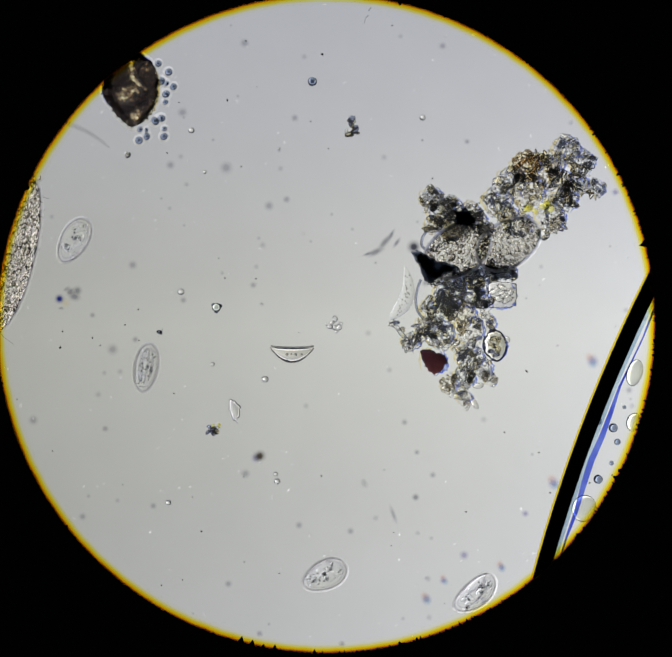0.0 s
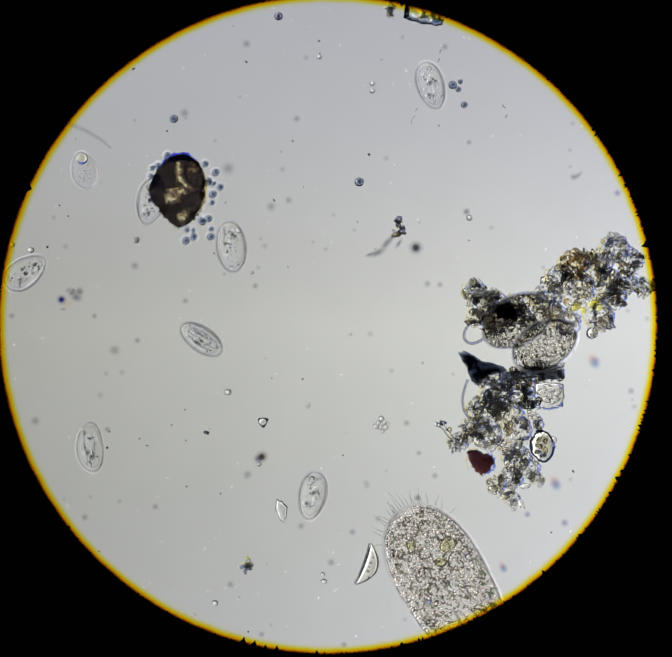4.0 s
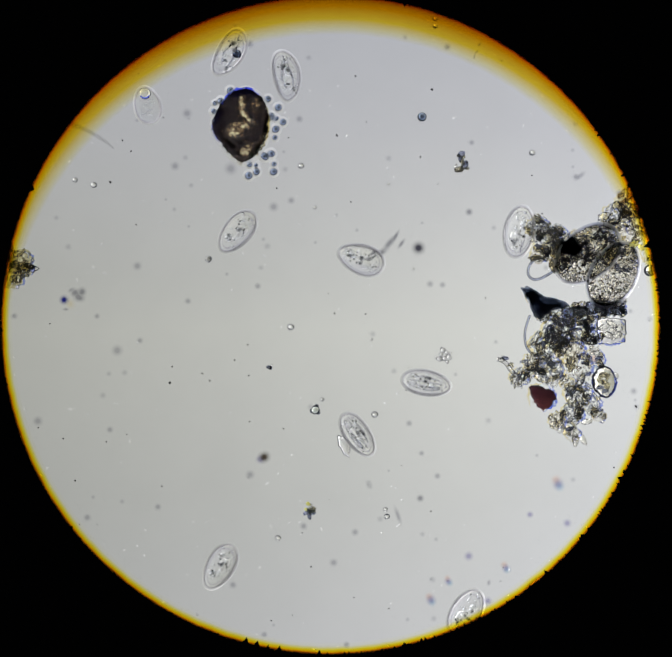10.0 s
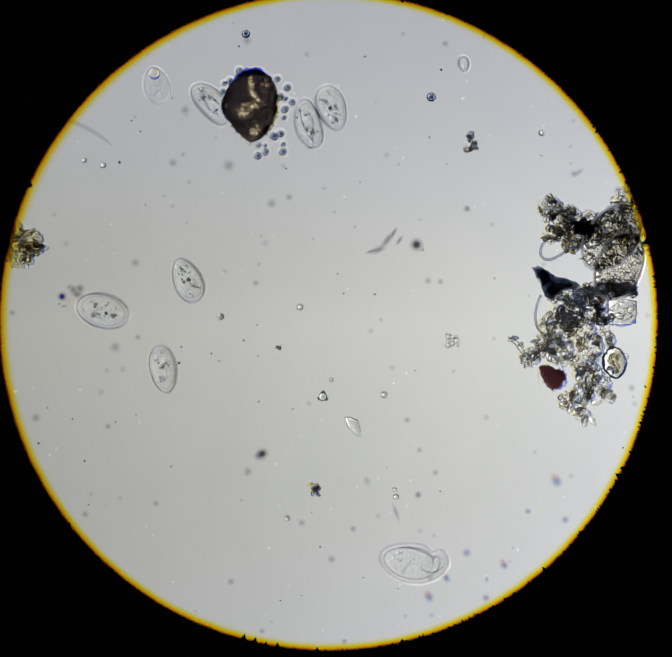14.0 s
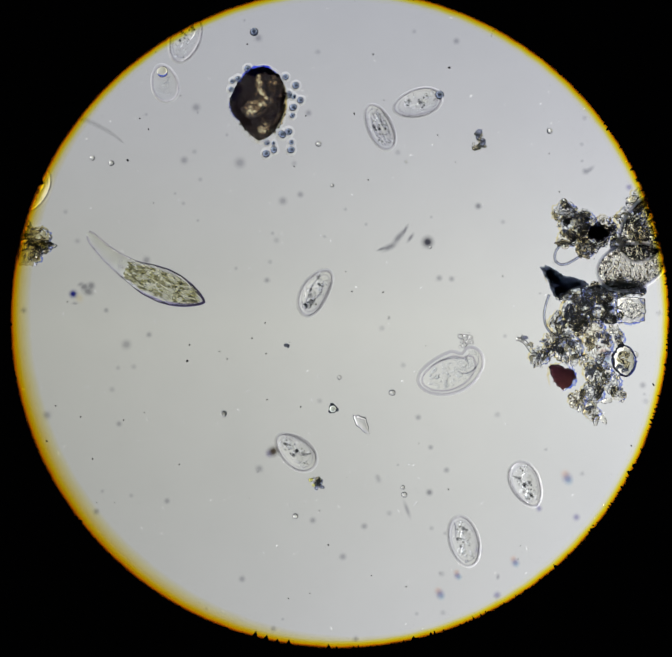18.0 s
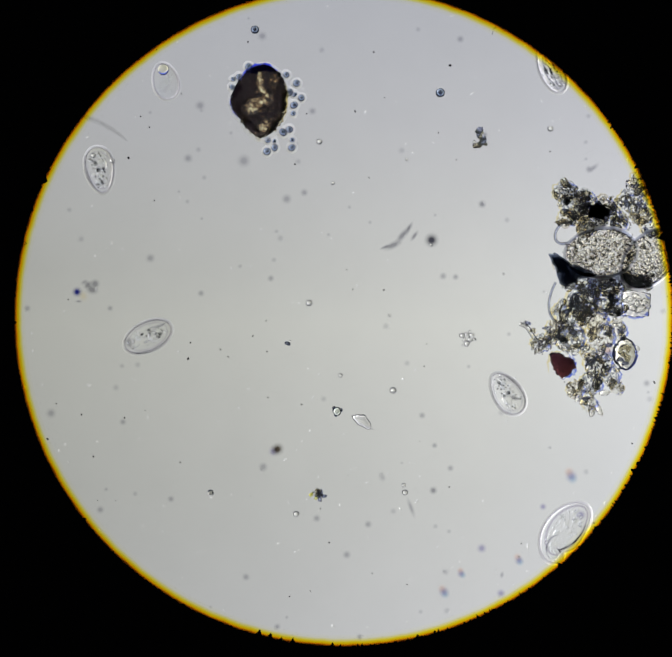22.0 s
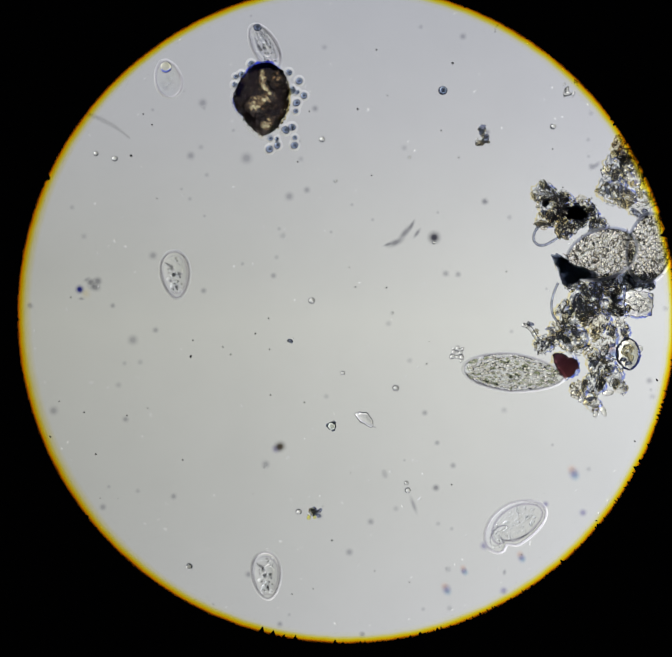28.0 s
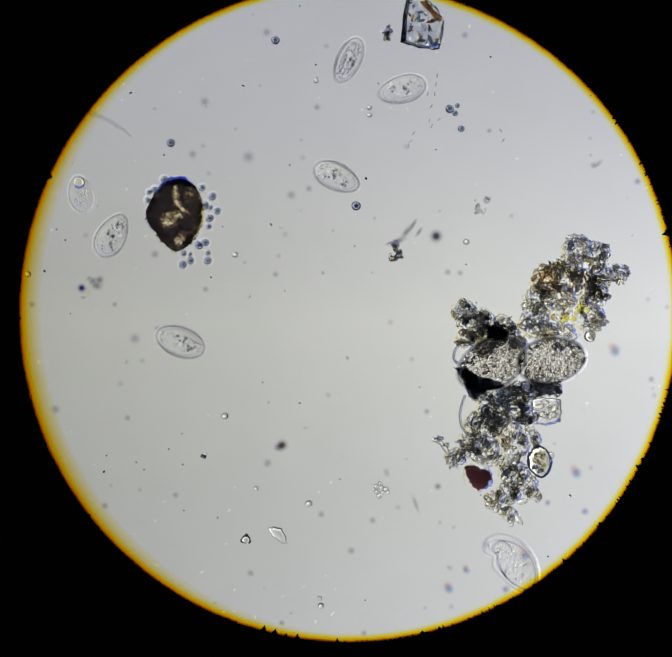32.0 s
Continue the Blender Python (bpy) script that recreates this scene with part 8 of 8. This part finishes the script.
    swim(giant_b, [(0.0, 1.518, -0.098, 30), (0.9, 1.547, -0.162, 25), (1.5, 1.502, -0.106, 30), (3.0, 1.451, -0.073, 30), (5.5, 1.435, -0.165, 25), (6.0, 1.434, -0.141, 25), (7.5, 1.47, -0.096, 20), (8.5, 1.424, -0.104, 20), (9.0, 1.412, -0.135, 25), (9.5, 1.413, -0.126, 40), (10.0, 1.483, -0.067, 60), (11.0, 1.46, -0.108, 75), (13.0, 1.465, -0.141, 70), (14.5, 1.456, -0.147, 60), (16.5, 1.406, -0.178, 15), (17.5, 1.465, -0.161, 15), (18.5, 1.499, -0.165, 15), (19.0, 1.532, -0.14, 15), (19.5, 1.577, -0.099, 40), (21.0, 1.594, -0.103, 40), (23.0, 1.622, -0.144, 60), (25.5, 1.646, -0.15, 60), (27.5, 1.589, -0.016, 80), (28.0, 1.589, -0.06, 80), (28.5, 1.579, -0.034, 70), (29.0, 1.558, -0.005, 60), (29.5, 1.609, -0.048, 40), (30.0, 1.622, -0.068, 10), (30.5, 1.484, -0.056, 5), (31.0, 1.458, -0.034, 5), (32.0, 1.512, -0.045, 10)])
    swim(stylo, [(0.0, -2.094, -0.158, 72), (0.3, -1.839, 0.162, 65), (0.5, -1.741, -0.096, 10), (0.7, -1.345, -0.096, 8), (0.8, -1.201, -0.06, 10), (0.9, -1.045, -0.078, 10), (1.0, -0.935, -0.012, 16), (1.2, -0.661, 0.046, 18), (1.4, -0.491, 0.045, 15), (1.5, -0.424, 0.058, 13), (1.7, -0.225, -0.047, -5), (2.0, 0.046, -0.15, -15), (2.2, 0.229, -0.352, -42), (2.5, 0.203, -0.593, -65), (2.7, 0.287, -0.748, -64), (3.0, 0.348, -0.948, -70), (3.2, 0.409, -1.06, -69), (3.5, 0.436, -1.27, -63), (4.0, 0.782, -1.828, -60), (4.5, 1.356, -2.853, -60), (6.0, 1.734, -3.945, -60), (32.0, 1.74, -4.245, -60)])
    swim(flask, [(0.0, -0.234, -6.794, 90), (15.0, -1.09, -4.061, 92), (16.0, -1.19, -2.529, 89), (16.5, -1.245, -1.9, 86), (16.7, -1.246, -1.518, 84), (16.9, -1.174, -1.176, 83), (17.0, -1.15, -1.02, 86), (17.1, -1.132, -0.882, 86), (17.3, -1.265, -0.771, 109), (17.5, -1.363, -0.395, 110), (17.6, -1.421, -0.31, 112), (17.7, -1.481, -0.321, 128), (17.9, -1.688, -0.33, 155), (18.0, -1.928, -0.236, 158), (18.1, -2.086, -0.214, 158), (18.2, -2.16, -0.187, 162), (18.3, -2.355, -0.14, 163), (18.4, -2.46, -0.11, 164), (18.5, -2.48, -0.12, 167), (18.6, -2.456, -0.193, 178), (18.7, -2.456, -0.203, 182), (18.9, -2.636, -0.239, 191), (19.0, -2.855, -0.347, 194), (19.2, -3.2, -0.43, 194), (19.5, -3.6, -0.5, 194), (32.0, -4.14, -0.3, 194)])
    swim(diatom, [(0.0, 0.006, -0.866, 0), (0.5, -0.001, -0.876, 0), (0.7, -0.001, -0.876, 0), (0.9, -0.001, -0.858, 0), (1.0, -0.015, -0.852, 0), (1.5, -0.022, -0.826, 0), (2.2, 0.001, -0.832, 5), (2.33, 0.066, -0.832, 60), (2.5, 0.011, -0.869, 30), (2.7, -0.073, -0.88, 0), (3.0, -0.109, -0.841, -20), (3.5, -0.128, -1.006, 70), (4.0, 0.218, -1.648, 70), (4.5, 0.78, -2.673, 70), (6.0, 1.254, -3.945, 70), (32.0, 1.26, -4.245, 70)])
    swim(bent, [(0.0, 0.81, -0.458, 75), (0.5, 0.815, -0.456, 75), (0.8, 0.755, -0.384, 75), (1.0, 0.729, -0.228, 75), (1.2, 0.719, -0.194, 70), (1.4, 1.297, -0.591, 40), (1.6, 2.001, -0.904, 25), (1.8, 2.59, -1.169, 20), (5.0, 3.273, -1.299, 20), (32.0, 3.66, -1.365, 20)])
    swim(crumb_a, [(0.0, -0.522, -0.542, 0), (1.0, -0.507, -0.564, 0), (2.0, -0.542, -0.606, 10), (3.0, -0.529, -0.625, 10), (6.0, -0.522, -0.681, 0), (7.0, -0.521, -0.728, 5), (9.0, -0.58, -0.975, 40), (13.0, -0.611, -1.041, 60), (19.0, -0.592, -1.172, 90), (23.0, -0.574, -1.2, 120), (28.0, -0.631, -1.308, 150), (30.0, -0.61, -1.292, 150), (32.0, -0.624, -1.293, 180)])
    swim(crumb_b, [(0.0, -0.546, -1.394, 0), (1.0, -0.579, -1.44, 20), (3.0, -0.625, -1.573, 40), (6.0, -0.654, -1.725, 60), (9.0, -0.64, -1.719, 60), (13.0, -0.659, -1.713, 90), (19.0, -0.712, -1.676, 120), (23.0, -0.706, -1.824, 150), (28.0, -0.751, -1.92, 180), (30.0, -0.755, -1.904, 180), (32.0, -0.708, -2.229, 180)])
    swim(crumb_c, [(0.0, -1.146, 0.526, 0), (6.0, -1.458, 0.651, 0), (7.0, -1.433, 0.496, 10), (9.0, -1.372, 0.189, 30), (13.0, -1.307, -0.393, 60), (17.0, -1.418, -0.953, 80), (18.0, -1.362, -1.192, 85), (19.0, -1.372, -1.268, 90), (23.0, -1.498, -1.944, 120), (28.0, -1.627, -2.292, 150), (32.0, -1.62, -2.565, 150)])
    # the clumps are pushed about by the cells between them
    walk(upper, [(t, pose((x - 784) * K, (767 - y) * K, 0, 0, 0, a)) for t, x, y, a in (
        (0, 1356, 668, 0), (2, 1358, 650, 0), (3, 1358, 663, 0), (6, 1360, 664, 0), (9, 1342, 661, 0), (11, 1352, 678, 0), (14.5, 1355, 675, 0), (16.5, 1369, 682, 0), (17.5, 1371, 682, 0), (20, 1367, 663, 2), (22, 1369, 641, 3), (23, 1369, 638, 4), (25.5, 1360, 627, 8), (27.5, 1305, 590, 19), (28, 1303, 590, 20), (30, 1308, 616, 22), (32, 1319, 630, 23))])
    walk(west, [(t, pose((x - 784) * K, (767 - y) * K, 0, 0, 0, a)) for t, x, y, a in (
        (0, -130, 772, 0), (18.3, -125, 764, 0), (18.7, -153, 764, 0), (19.2, -190, 763, 0), (32, -206, 764, 0))])
    walk(middle, [(t, pose((x - 784) * K, (767 - y) * K, 0, 0, 0, a)) for t, x, y, a in (
        (0, 1150, 729, 0), (1, 1150, 729, 0), (2, 1146, 727, 0), (3, 1140, 713, 0), (6, 1140, 712, 0), (9, 1138, 712, 0), (11, 1148, 718, 0), (14.5, 1151, 715, 0), (16.5, 1162, 732, 0), (17.5, 1163, 733, 0), (18.5, 1165, 727, 0), (20, 1165, 713, 0), (22, 1163, 688, 0), (23, 1163, 686, 0), (25.5, 1165, 690, 0), (27.5, 1109, 698, 0), (28, 1107, 697, 0), (30, 1102, 700, 0), (32, 1123, 704, 0))])
    walk(lower, [(t, pose((x - 784) * K, (767 - y) * K, 0, 0, 0, a)) for t, x, y, a in (
        (0, 1170, 960, 0), (6, 1170, 960, 0), (9, 1168, 961, 0), (12, 1169, 962, -1), (14, 1171, 962, -1), (17, 1174, 964, 0), (18, 1173, 964, 0), (19, 1178, 957, -1), (20, 1180, 952, -3), (21, 1180, 947, -4), (25, 1177, 947, -5), (25.5, 1177, 947, -5), (27.5, 1179, 952, -4), (28, 1180, 953, -4), (29, 1178, 946, -4), (30, 1174, 938, -4), (31, 1172, 935, -2), (32, 1171, 940, 0))])
    walk(star, [(t, pose((x - 784) * K, (767 - y) * K, 0, 0, 0, a)) for t, x, y, a in (
        (0, 886, 988, 0), (6, 885, 985, 0), (9, 886, 977, 10), (13, 880, 988, 30), (19, 896, 992, 60), (23, 897, 994, 70), (25.5, 885, 1005, 90), (28, 867, 1034, 120), (30, 884, 1092, 150), (32, 889, 1083, 170))])
    walk(pale, [(t, pose((x - 784) * K, (767 - y) * K, 0, 0, 0, a)) for t, x, y, a in (
        (0, 1500, 120, 0), (8.5, 1418, 159, 0), (9, 1349, 195, 0), (9.5, 1419, 148, 0), (12, 1724, 54, 0), (23.5, 1725, 290, 0), (24.3, 1305, 390, 0), (24.7, 1131, 408, 0), (28, 1127, 418, 0), (32, 1121, 422, 0))])
    walk(bubble, [(t, pose((x - 784) * K, (767 - y) * K, 0, 0, 0, a)) for t, x, y, a in (
        (0, 1454, 1223, 0), (0.5, 1454, 1223, 0), (1, 1437, 1216, 0), (32, 1437, 1216, 0))])
    walk(shard, [(t, pose((x - 784) * K, (767 - y) * K, 0, 0, 0, a)) for t, x, y, a in (
        (0, 652, 1187, 0), (8, 652, 1187, 2), (12, 652, 1187, 20), (19, 652, 1187, 27), (22, 652, 1187, 42), (28, 652, 1187, 40), (30, 652, 1187, 45), (32, 652, 1187, 35))])



motions()
